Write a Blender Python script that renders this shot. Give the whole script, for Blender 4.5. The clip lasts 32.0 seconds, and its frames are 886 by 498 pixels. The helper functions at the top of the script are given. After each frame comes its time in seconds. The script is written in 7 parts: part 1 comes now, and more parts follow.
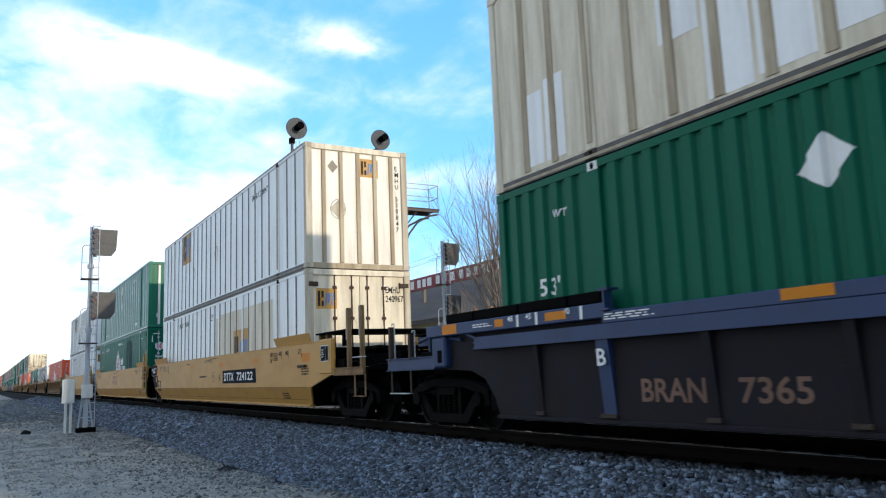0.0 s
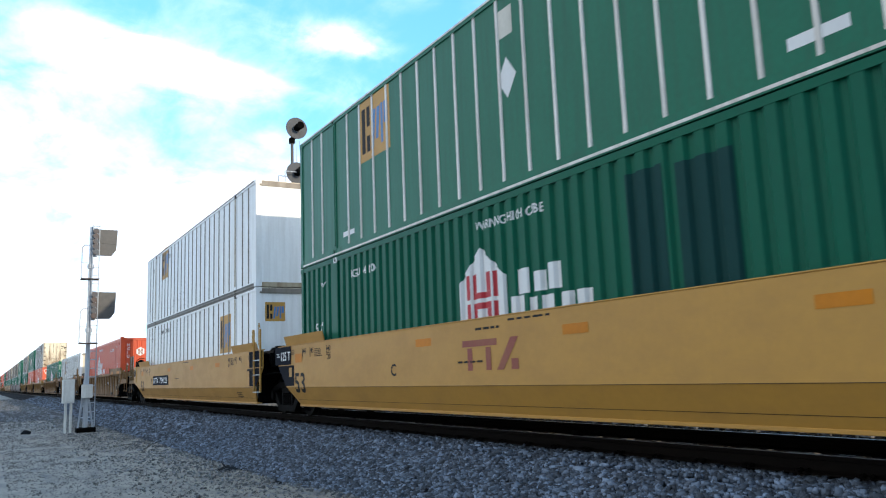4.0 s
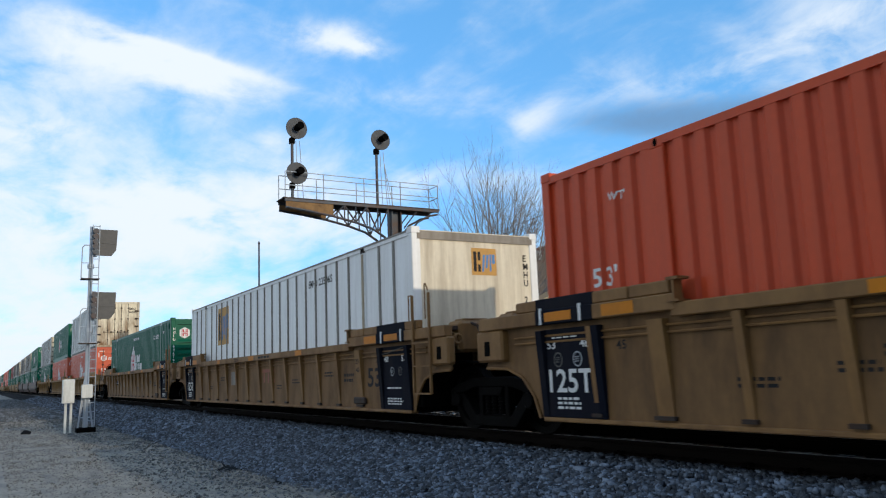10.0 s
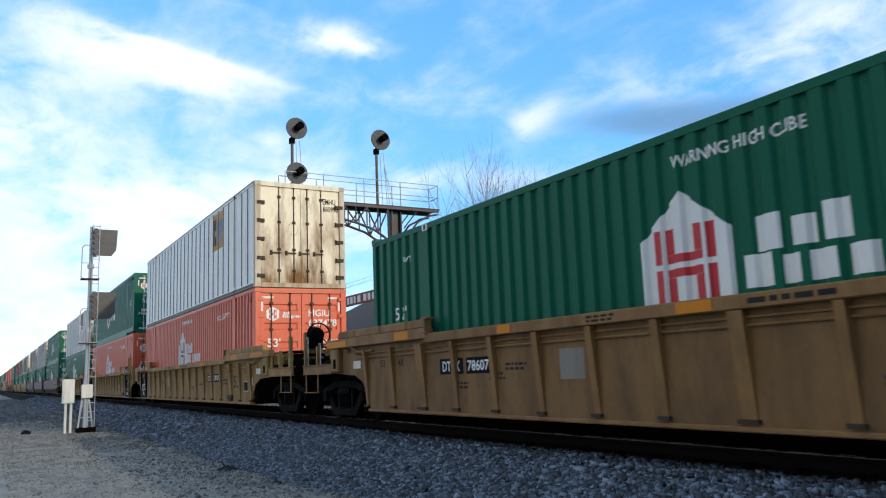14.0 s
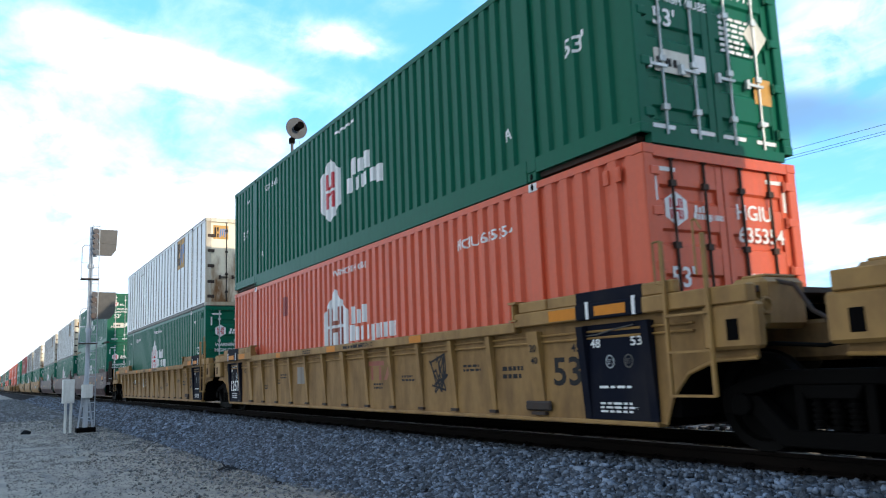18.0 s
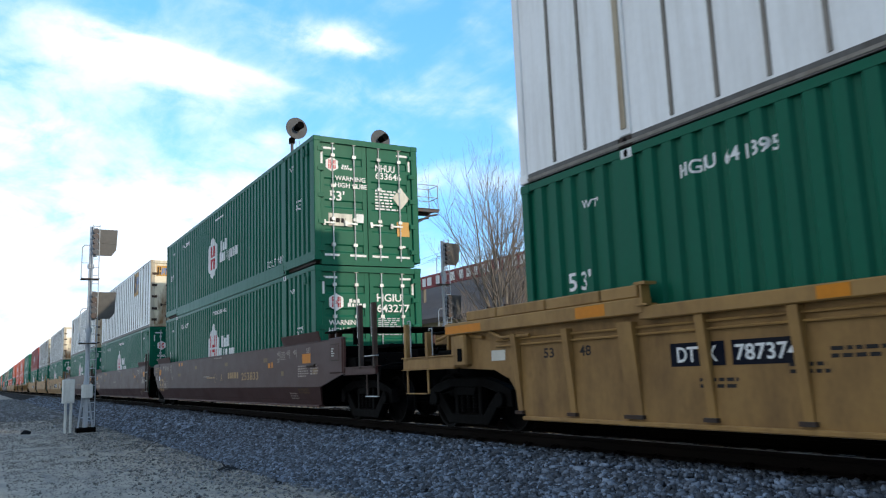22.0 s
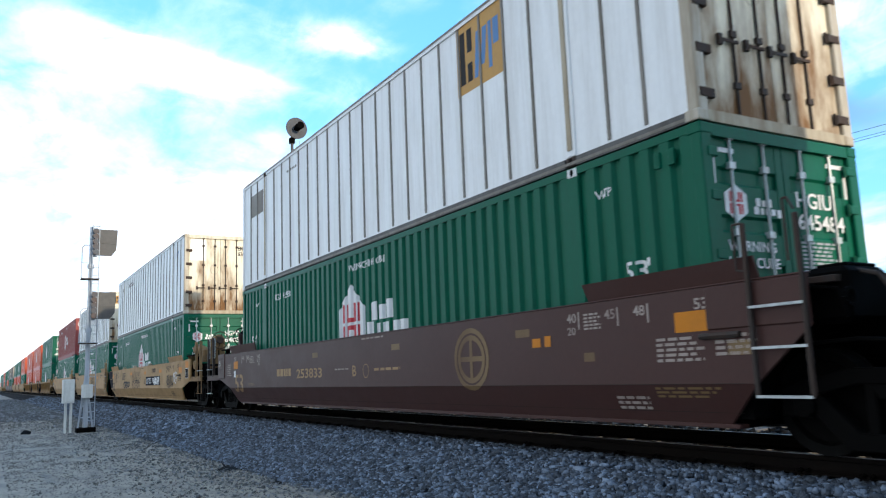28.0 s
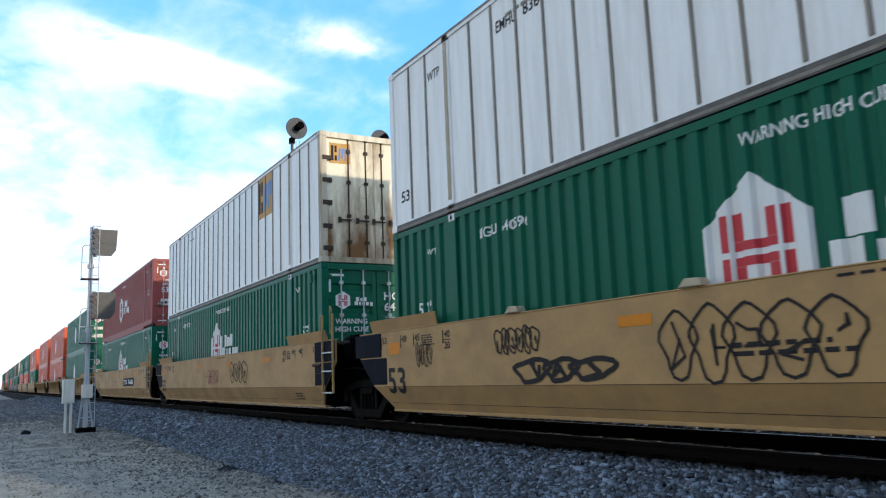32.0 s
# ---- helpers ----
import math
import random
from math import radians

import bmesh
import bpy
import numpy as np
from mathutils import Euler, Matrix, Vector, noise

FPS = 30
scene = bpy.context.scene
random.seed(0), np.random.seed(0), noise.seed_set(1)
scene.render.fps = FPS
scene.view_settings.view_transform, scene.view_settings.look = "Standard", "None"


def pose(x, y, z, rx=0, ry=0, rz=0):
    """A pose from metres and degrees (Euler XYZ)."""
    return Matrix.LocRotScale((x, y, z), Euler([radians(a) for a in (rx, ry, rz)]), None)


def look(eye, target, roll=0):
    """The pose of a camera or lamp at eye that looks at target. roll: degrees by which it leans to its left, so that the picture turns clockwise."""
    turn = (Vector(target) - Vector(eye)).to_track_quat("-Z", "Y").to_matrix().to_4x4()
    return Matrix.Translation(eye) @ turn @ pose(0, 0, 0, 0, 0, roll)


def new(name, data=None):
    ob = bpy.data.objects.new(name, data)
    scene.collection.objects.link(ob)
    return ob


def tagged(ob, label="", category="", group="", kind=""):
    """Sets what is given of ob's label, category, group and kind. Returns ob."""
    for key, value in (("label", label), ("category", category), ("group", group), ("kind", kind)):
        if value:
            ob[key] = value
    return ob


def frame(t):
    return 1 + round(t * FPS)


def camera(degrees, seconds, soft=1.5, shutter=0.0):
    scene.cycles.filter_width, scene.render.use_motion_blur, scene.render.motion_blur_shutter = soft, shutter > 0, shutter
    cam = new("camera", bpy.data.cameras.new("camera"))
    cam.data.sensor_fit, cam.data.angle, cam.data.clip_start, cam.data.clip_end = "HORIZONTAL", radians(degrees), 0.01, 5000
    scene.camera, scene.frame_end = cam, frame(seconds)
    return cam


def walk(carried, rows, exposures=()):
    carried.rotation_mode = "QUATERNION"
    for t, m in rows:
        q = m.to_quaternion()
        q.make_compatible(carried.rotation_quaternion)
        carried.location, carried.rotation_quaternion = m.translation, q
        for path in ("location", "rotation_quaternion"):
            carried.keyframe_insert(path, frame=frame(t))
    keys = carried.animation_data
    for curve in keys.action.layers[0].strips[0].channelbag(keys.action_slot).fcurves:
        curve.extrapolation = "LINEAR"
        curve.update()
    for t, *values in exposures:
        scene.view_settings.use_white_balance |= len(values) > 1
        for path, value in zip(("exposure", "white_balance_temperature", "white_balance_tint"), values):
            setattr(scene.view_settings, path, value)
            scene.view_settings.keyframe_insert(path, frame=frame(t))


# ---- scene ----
# world: x along the track (the train runs towards +x), y across it, z = 0 on the rail heads
cam = camera(59.12, 32.0, soft=1.15, shutter=0.12)
EYE = pose(0, 0, 0.88, 98.934, 2.202, 59.885)
walk(cam, [(0, EYE), (32, EYE)],
     exposures=[(0, 0.3), (0.4, 0.2), (1.2, 0.1), (2, 0.05), (3, 0.1), (4, 0.6), (6.5, -0.2), (8, -0.42), (9, -0.12), (10, -0.2), (11, -0.25), (13, -0.22), (14, 0.02), (15, 0.0), (17.5, 0.52), (18.2, 0.58), (19, 0.6),
                (20, 0.4), (21, 0.42), (22, 0.25), (23, 0.48), (24, 0.92), (25, 0.70), (28, 0.58), (29, 0.5), (30, 0.25), (31, 0.32), (32, 0.32)])

TRACK_Y = 7.38          # centre line of the near track
SUN_AZ, SUN_EL = 14.7, 15.2   # degrees from +x towards +y, and above the horizon

# ---- daylight: a low sun behind a sky of thin, drawn-out clouds ----
world = bpy.data.worlds.new("sky")
scene.world = world
world.use_nodes = True
wn, wl = world.node_tree.nodes, world.node_tree.links
wn.clear()


def wnode(kind, **values):
    n = wn.new(kind)
    for k, v in values.items():
        if k in n.inputs:
            n.inputs[k].default_value = v
    return n


def wmath(op, a, b=None, c=None):
    n = wn.new("ShaderNodeMath")
    n.operation = op
    for i, v in enumerate((a, b, c)):
        if v is None:
            continue
        if isinstance(v, (int, float)):
            n.inputs[i].default_value = v
        else:
            wl.new(v, n.inputs[i])
    return n.outputs[0]


def wsmooth(v, lo, hi):
    n = wn.new("ShaderNodeMapRange")
    n.interpolation_type = "SMOOTHSTEP"
    wl.new(v, n.inputs["Value"])
    n.inputs["From Min"].default_value, n.inputs["From Max"].default_value = lo, hi
    return n.outputs["Result"]


sky = wn.new("ShaderNodeTexSky")
sky.sky_type, sky.sun_disc = "NISHITA", False
sky.sun_elevation, sky.sun_rotation = radians(SUN_EL), radians(90 - SUN_AZ)
sky.air_density, sky.dust_density, sky.ozone_density = 1.0, 0.6, 2.0
tc = wn.new("ShaderNodeTexCoord")
sep = wn.new("ShaderNodeSeparateXYZ")
wl.new(tc.outputs["Generated"], sep.inputs[0])
dx, dy, dz = sep.outputs
azim = wmath("MULTIPLY", wmath("ARCTAN2", wmath("MULTIPLY", dx, -1.0), dy), 57.2958)   # 90 looks along -x
elev = wmath("MULTIPLY", wmath("ARCSINE", dz), 57.2958)
# the cloud sheet: a plane high above, so that clouds draw together towards the horizon
flat = wn.new("ShaderNodeCombineXYZ")
low = wmath("ADD", wmath("MAXIMUM", dz, 0.0), 0.09)
wl.new(wmath("DIVIDE", dx, low), flat.inputs[0])
wl.new(wmath("DIVIDE", dy, low), flat.inputs[1])


def wnoise(scale, detail, rough, stretch, turn=0.0):
    m = wn.new("ShaderNodeMapping")
    m.inputs["Rotation"].default_value = (0, 0, radians(turn))
    m.inputs["Scale"].default_value = stretch
    wl.new(flat.outputs[0], m.inputs[0])
    n = wnode("ShaderNodeTexNoise", Scale=scale, Detail=detail, Roughness=rough, Distortion=0.6)
    wl.new(m.outputs[0], n.inputs["Vector"])
    return n.outputs["Fac"]


def cloud(az, el, ra, re, tilt, weight):
    """A soft bank of cloud round one direction; tilt in degrees."""
    a, e = wmath("SUBTRACT", azim, az), wmath("SUBTRACT", elev, el)
    ct, st = math.cos(radians(tilt)), math.sin(radians(tilt))
    u = wmath("DIVIDE", wmath("ADD", wmath("MULTIPLY", a, ct), wmath("MULTIPLY", e, st)), ra)
    v = wmath("DIVIDE", wmath("SUBTRACT", wmath("MULTIPLY", e, ct), wmath("MULTIPLY", a, st)), re)
    d = wmath("ADD", wmath("MULTIPLY", u, u), wmath("MULTIPLY", v, v))
    return wmath("MULTIPLY", wmath("EXPONENT", wmath("MULTIPLY", d, -1.0)), weight)


banks = None
for bank in ((80.5, 21.8, 8.5, 1.6, 12.5, 0.8), (78, 22.35, 7, 0.42, 12.5, 0.55), (89.5, 16.6, 4.5, 1.5, 0, 0.5), (90, 20, 8, 4.0, 0, 0.30), (88, 12, 14, 4.5, 0, 0.46), (77, 11, 9, 3.0, 0, 0.35),
             (79, 18.5, 7, 1.8, 8, 0.12), (67.5, 24.0, 4.4, 1.1, 6, 0.62), (65.2, 23.4, 1.7, 0.7, 20, 0.35), (92, 3, 30, 6, 0, 0.6), (52.5, 18.0, 2.6, 1.2, -28, 0.33), (41, 19.4, 9, 1.3, 0, 0.3), (33, 21, 6, 1.2, -8, 0.3), (72, 17, 1.5, .7, 0, .3), (70, 13, 9, 3.0, 4, .35), (62, 20, 7, 1.6, 10, .25), (43, 21.5, 6, 0.8, -6, .15),
             (35, 17.0, 8, 2.4, -5, 0.4), (36, 7.0, 11, 2.2, -4, 0.55), (30, 22.5, 5, 2.2, 0, 0.35), (58, 14, 9, 1.0, 0, 0.25)):
    c = cloud(*bank)
    banks = c if banks is None else wmath("ADD", banks, c)
puffs = wnode("ShaderNodeTexNoise", Scale=9.0, Detail=9, Roughness=0.58, Distortion=0.35)
squash = wn.new("ShaderNodeMapping")
squash.inputs["Scale"].default_value = (1.0, 1.0, 1.9)
wl.new(tc.outputs["Generated"], squash.inputs[0])
wl.new(squash.outputs[0], puffs.inputs["Vector"])
wisps = wnoise(1.1, 8, 0.55, (1.0, 2.2, 1.0), 25)
fine = wnoise(4.0, 6, 0.6, (1.0, 2.6, 1.0), 25)
texture = wmath("ADD", wmath("ADD", wmath("MULTIPLY", wisps, 0.62), wmath("MULTIPLY", puffs.outputs["Fac"], 0.58)), wmath("MULTIPLY", fine, 0.22))
cover = wmath("MULTIPLY", wsmooth(wmath("ADD", texture, wmath("MULTIPLY", wmath("MULTIPLY", banks, 0.85), wsmooth(puffs.outputs["Fac"], 0.05, 0.62))), 0.64, 1.32), wsmooth(dy, -0.35, 0.05))
# grey undersides of the thicker clouds away from the sun
grey = wmath("ADD", cloud(35.5, 16.2, 9.5, 2.0, 7, 1.25), cloud(45, 17.0, 5, 1.1, 6, 0.6))
shade = wn.new("ShaderNodeMixRGB")
shade.inputs[1].default_value, shade.inputs[2].default_value = (9.0, 9.9, 10.8, 1), (2.3, 4.0, 6.5, 1)
wl.new(wsmooth(grey, 0.2, 1.2), shade.inputs[0])
# haze lifts and cools the clear sky a little
clear = wn.new("ShaderNodeMixRGB")
clear.blend_type, clear.inputs[0].default_value = "ADD", 1.0
tint = wn.new("ShaderNodeMixRGB")
tint.blend_type, tint.inputs[0].default_value, tint.inputs[2].default_value = "MULTIPLY", 1.0, (0.86, 1.1, 1.36, 1)
wl.new(sky.outputs[0], tint.inputs[1])
wl.new(tint.outputs[0], clear.inputs[1])
clear.inputs[2].default_value = (0.6, 2.6, 5.2, 1)
# a thin grey veil over the half of the sky behind the camera
veil = wn.new("ShaderNodeMixRGB")
glow = wn.new("ShaderNodeMixRGB")       # brighter where the low sun lights the clouds from the front
glow.inputs[1].default_value, glow.inputs[2].default_value = (2.2, 2.9, 3.9, 1), (7.4, 8.3, 9.3, 1)
wl.new(wsmooth(dx, 0.7, -0.25), glow.inputs[0])
wl.new(glow.outputs[0], veil.inputs[2])
wl.new(wsmooth(dy, 0.1, -0.6), veil.inputs[0])
wl.new(clear.outputs[0], veil.inputs[1])
halo = wn.new("ShaderNodeMixRGB")       # the pale sky round the sun
wl.new(wmath("MULTIPLY", wmath("MULTIPLY", wsmooth(dx, 0.1, 0.95), wsmooth(dy, -0.3, 0.1)), 0.85), halo.inputs[0])
wl.new(veil.outputs[0], halo.inputs[1])
halo.inputs[2].default_value = (12.5, 12.0, 11.0, 1)
blend = wn.new("ShaderNodeMixRGB")
wl.new(cover, blend.inputs[0])
wl.new(halo.outputs[0], blend.inputs[1])
wl.new(shade.outputs[0], blend.inputs[2])
bank = wn.new("ShaderNodeMixRGB")       # the dark bank itself
wl.new(wmath("MULTIPLY", wsmooth(wmath("ADD", grey, wmath("MULTIPLY", wmath("SUBTRACT", puffs.outputs["Fac"], 0.5), 1.1)), 0.2, 1.25), 0.8), bank.inputs[0])
wl.new(blend.outputs[0], bank.inputs[1])
bank.inputs[2].default_value = (1.75, 3.2, 5.4, 1)
back = wnode("ShaderNodeBackground", Strength=0.11)
wl.new(bank.outputs[0], back.inputs[0])
out = wn.new("ShaderNodeOutputWorld")
wl.new(back.outputs[0], out.inputs[0])

sun = new("sun", bpy.data.lights.new("sun", "SUN"))
sun.data.energy, sun.data.angle, sun.data.color = 2.2, radians(1.0), (1.0, 0.86, 0.66)
sun_way = Vector((math.cos(radians(SUN_AZ)) * math.cos(radians(SUN_EL)), math.sin(radians(SUN_AZ)) * math.cos(radians(SUN_EL)), math.sin(radians(SUN_EL))))
sun.matrix_world = look(sun_way * 50, (0, 0, 0))

# ---- materials ----
def material(name, color, rough=0.5, metal=0.0, vary=0.12, grain=14.0, dirt=(0.09, 0.075, 0.06), dirty=0.25, streak=(0.7, 5.0, 0.35), bump=0.02, own=0.0, island=False, gloss=0.45, sets=0.42, low_mix=None):
    """Paint, metal, stone: a base colour, a fine grain, dirt drawn out along `streak`, and a slight relief."""
    m = bpy.data.materials.new(name)
    m.use_nodes = True
    n, l = m.node_tree.nodes, m.node_tree.links
    p = n["Principled BSDF"]
    p.inputs["Roughness"].default_value, p.inputs["Metallic"].default_value = rough, metal
    p.inputs["Specular IOR Level"].default_value = gloss
    tex, rnd, off = n.new("ShaderNodeTexCoord"), n.new("ShaderNodeObjectInfo"), n.new("ShaderNodeVectorMath")
    co = n.new("ShaderNodeVectorMath")          # every object gets its own stretch of the pattern
    off.operation, off.inputs[1].default_value = "MULTIPLY", (37.0, 11.0, 23.0)
    l.new(rnd.outputs["Random"], off.inputs[0])
    l.new(tex.outputs["Object"], co.inputs[0])
    l.new(off.outputs[0], co.inputs[1])
    fine = n.new("ShaderNodeTexNoise")
    fine.inputs["Scale"].default_value, fine.inputs["Detail"].default_value = grain, 6
    l.new(co.outputs[0], fine.inputs["Vector"])
    ramp = n.new("ShaderNodeMixRGB")
    ramp.inputs[1].default_value = (*[c * (1 - vary) for c in color], 1)
    ramp.inputs[2].default_value = (*[min(1, c * (1 + vary)) for c in color], 1)
    l.new(fine.outputs["Fac"], ramp.inputs[0])
    last = ramp.outputs[0]
    if own or island:
        hsv = n.new("ShaderNodeHueSaturation")
        info = n.new("ShaderNodeNewGeometry" if island else "ShaderNodeObjectInfo")
        mr = n.new("ShaderNodeMapRange")
        mr.inputs["To Min"].default_value, mr.inputs["To Max"].default_value = 1 - max(own, 0.0), 1 + max(own, 0.0)
        if island:              # most stones dark, a few bright
            pw = n.new("ShaderNodeMath")
            pw.operation, pw.inputs[1].default_value = "POWER", 2.4
            l.new(info.outputs["Random Per Island"], pw.inputs[0])
            l.new(pw.outputs[0], mr.inputs["Value"])
            mr.inputs["To Min"].default_value, mr.inputs["To Max"].default_value = 1 - 0.7 * own, 1 + 1.7 * own
        else:
            l.new(info.outputs["Random"], mr.inputs["Value"])
        l.new(mr.outputs[0], hsv.inputs["Value"])
        l.new(last, hsv.inputs["Color"])
        last = hsv.outputs[0]
    if dirty > 0:
        mp = n.new("ShaderNodeMapping")
        mp.inputs["Scale"].default_value = streak
        l.new(co.outputs[0], mp.inputs[0])
        big = n.new("ShaderNodeTexNoise")
        big.inputs["Scale"].default_value, big.inputs["Detail"].default_value, big.inputs["Roughness"].default_value = 1.6, 9, 0.62
        l.new(mp.outputs[0], big.inputs["Vector"])
        mr = n.new("ShaderNodeMapRange")
        mr.inputs["From Min"].default_value, mr.inputs["From Max"].default_value = sets, 0.78
        mr.inputs["To Max"].default_value = min(1.0, dirty * 2.2)
        if low_mix:           # dirt colour mixed in more towards the lower edge: (how high, how much)
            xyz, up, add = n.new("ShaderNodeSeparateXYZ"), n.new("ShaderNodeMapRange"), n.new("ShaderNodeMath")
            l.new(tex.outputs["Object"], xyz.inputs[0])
            up.inputs["From Max"].default_value, up.inputs["To Min"].default_value, up.inputs["To Max"].default_value = low_mix[0], low_mix[1], 0.0
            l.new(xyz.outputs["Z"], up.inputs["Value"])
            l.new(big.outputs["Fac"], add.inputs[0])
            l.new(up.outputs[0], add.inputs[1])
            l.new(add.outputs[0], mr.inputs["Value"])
        else:
            l.new(big.outputs["Fac"], mr.inputs["Value"])
        mix = n.new("ShaderNodeMixRGB")
        mix.inputs[2].default_value = (*dirt, 1)
        l.new(mr.outputs[0], mix.inputs[0])
        l.new(last, mix.inputs[1])
        last = mix.outputs[0]
        ro = n.new("ShaderNodeMapRange")
        ro.inputs["To Min"].default_value, ro.inputs["To Max"].default_value = rough, min(1, rough + 0.3)
        l.new(mr.outputs[0], ro.inputs["Value"])
        l.new(ro.outputs[0], p.inputs["Roughness"])
    l.new(last, p.inputs["Base Color"])
    if bump:
        b = n.new("ShaderNodeBump")
        b.inputs["Strength"].default_value, b.inputs["Distance"].default_value = 0.35, bump
        l.new(fine.outputs["Fac"], b.inputs["Height"])
        l.new(b.outputs[0], p.inputs["Normal"])
    return m


UP = (4.0, 4.0, 0.35)        # dirt that runs down a wall
GREEN = material("green container paint", (0.0022, 0.108, 0.061), 0.36, gloss=0.11, dirty=0.16, dirt=(0.022, 0.082, 0.058), streak=UP, bump=0.004, vary=0.1)
GREEN_DARK = material("green panel paint", (0.012, 0.15, 0.088), 0.34, gloss=0.16, dirty=0.2, dirt=(0.035, 0.08, 0.055), streak=UP, bump=0.004)
ORANGE = material("orange container paint", (0.60, 0.078, 0.024), 0.36, gloss=0.28, dirty=0.16, dirt=(0.30, 0.08, 0.05), streak=UP, bump=0.004, vary=0.1)
# Faded orange, with sky glare put into the colour as a paler tone.
ORANGE_PALED = material("faded glare-pale orange container paint", (0.62, 0.105, 0.045), 0.36, gloss=0.28, dirty=0.16, dirt=(0.34, 0.12, 0.085), streak=UP, bump=0.004, vary=0.1)
RED = material("faded red container paint", (0.2805, 0.0425, 0.0382), 0.55, dirty=0.2, dirt=(0.25, 0.1, 0.08), streak=UP, bump=0.004)
WHITE = material("white container sheet", (0.85, 0.86, 0.86), 0.36, gloss=0.45, dirty=0.14, dirt=(0.33, 0.29, 0.24), streak=UP, bump=0.004, vary=0.05)
CREAM = material("aged cream container sheet", (0.713, 0.644, 0.506), 0.5, dirty=0.3, dirt=(0.30, 0.22, 0.13), streak=UP, bump=0.004, vary=0.08)
# White sheet with the sun's warm tint put into its colour.
SUNLIT_WHITE = material("sun-tinted white end sheet", (0.80, 0.77, 0.70), 0.45, dirty=0.22, dirt=(0.40, 0.30, 0.18), streak=UP, bump=0.004, vary=0.06)
GREY_C = material("grey container sheet", (0.36, 0.40, 0.43), 0.45, dirty=0.15, streak=UP, bump=0.004)
DOOR_WHITE = material("rust-stained white door sheet", (0.76, 0.69, 0.53), 0.5, dirty=0.46, sets=0.5, low_mix=(2.0, 0.25), dirt=(0.19, 0.09, 0.03), streak=(1.0, 1.6, 0.42), bump=0.004, vary=0.1)
RIB = material("dull aluminium post", (0.21, 0.19, 0.165), 0.5, 0.25, dirty=0.3, dirt=(0.12, 0.09, 0.06), streak=UP, bump=0.003)
RIB_LIGHT = material("pale post", (0.713, 0.69, 0.644), 0.45, 0.2, dirty=0.25, dirt=(0.25, 0.2, 0.15), streak=UP, bump=0.003)
RIB_TAN = material("tan stained post", (0.42, 0.35, 0.24), 0.5, dirty=0.4, dirt=(0.2, 0.12, 0.06), streak=UP, bump=0.003)
EDGE_GREY = material("dark grey edge rail", (0.10, 0.097, 0.092), 0.55, 0.2, dirty=0.3, dirt=(0.05, 0.04, 0.03), streak=UP, bump=0.003)
POST_WHITE = material("dulled white corner post", (0.50, 0.45, 0.36), 0.5, dirty=0.45, dirt=(0.25, 0.16, 0.08), streak=UP, bump=0.003)
STEEL = material("galvanised steel", (0.52, 0.54, 0.56), 0.42, 0.75, dirty=0.15, streak=UP, bump=0.003)
BAR = material("grey steel bar", (0.52, 0.55, 0.55), 0.45, 0.35, dirty=0.25, streak=UP, bump=0.002)
BAR_DARK = material("dark rusted steel", (0.055, 0.045, 0.04), 0.6, 0.4, dirty=0.3, dirt=(0.10, 0.05, 0.03), streak=UP, bump=0.003, gloss=0.1)
# Shade under the wagons is put into these two near-black colours.
BLACK = material("near-black iron, shade in its colour", (0.0022, 0.002, 0.002), 0.85, 0.0, dirty=0.3, dirt=(0.006, 0.0055, 0.005), streak=(3, 3, 2), bump=0.006, gloss=0.04)
WHEEL = material("worn wheel steel, shade-darkened", (0.003, 0.0028, 0.0026), 0.7, 0.1, dirty=0.4, dirt=(0.007, 0.006, 0.005), streak=(3, 3, 3), bump=0.004, gloss=0.1)
TREAD = material("polished wheel tread", (0.42, 0.42, 0.43), 0.28, 0.95, dirty=0.0, bump=0.0)
YELLOW = material("yellow wagon paint", (0.4877, 0.2485, 0.0398), 0.5, dirty=0.16, dirt=(0.26, 0.14, 0.05), streak=(0.8, 2, 1.6), bump=0.004, vary=0.08)
YELLOW_OLD = material("weathered yellow-brown wagon paint", (0.24, 0.122, 0.034), 0.6, dirty=0.42, dirt=(0.12, 0.06, 0.028), streak=(1.6, 3, 0.7), bump=0.006, vary=0.12)
SHEET_OLD = material("grimy yellow-brown side sheet", (0.19, 0.096, 0.028), 0.65, dirty=0.42, dirt=(0.07, 0.04, 0.02), streak=(1.8, 3, 0.6), bump=0.006, vary=0.15)
OCHRE = material("weathered ochre-yellow wagon paint", (0.31, 0.172, 0.046), 0.6, dirty=0.38, dirt=(0.13, 0.07, 0.03), streak=(1.6, 3, 0.7), bump=0.006, vary=0.12)
OCHRE_SHEET = material("grimy ochre-yellow side sheet", (0.26, 0.142, 0.038), 0.65, dirty=0.40, dirt=(0.10, 0.055, 0.025), streak=(1.8, 3, 0.6), bump=0.006, vary=0.15)
YELLOW_PALE = material("dust-paled yellow wagon paint", (0.40, 0.235, 0.085), 0.6, dirty=0.32, dirt=(0.22, 0.14, 0.075), streak=(0.9, 2, 1.2), bump=0.004, vary=0.1)
MAROON = material("oxide brown wagon paint", (0.064, 0.0275, 0.0225), 0.45, gloss=0.2, dirty=0.2, dirt=(0.07, 0.04, 0.035), streak=(0.8, 2, 1.2), bump=0.004)
NAVY = material("dark blue wagon paint", (0.014, 0.036, 0.105), 0.5, dirty=0.2, dirt=(0.03, 0.03, 0.04), streak=(1, 2, 1), bump=0.004)
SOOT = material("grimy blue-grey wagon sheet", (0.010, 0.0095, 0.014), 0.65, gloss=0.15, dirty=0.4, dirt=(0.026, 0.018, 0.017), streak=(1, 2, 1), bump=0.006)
PANEL_BLUE = material("blue-black stencil panel", (0.006, 0.008, 0.016), 0.7, dirty=0.1, bump=0.003, gloss=0.05)
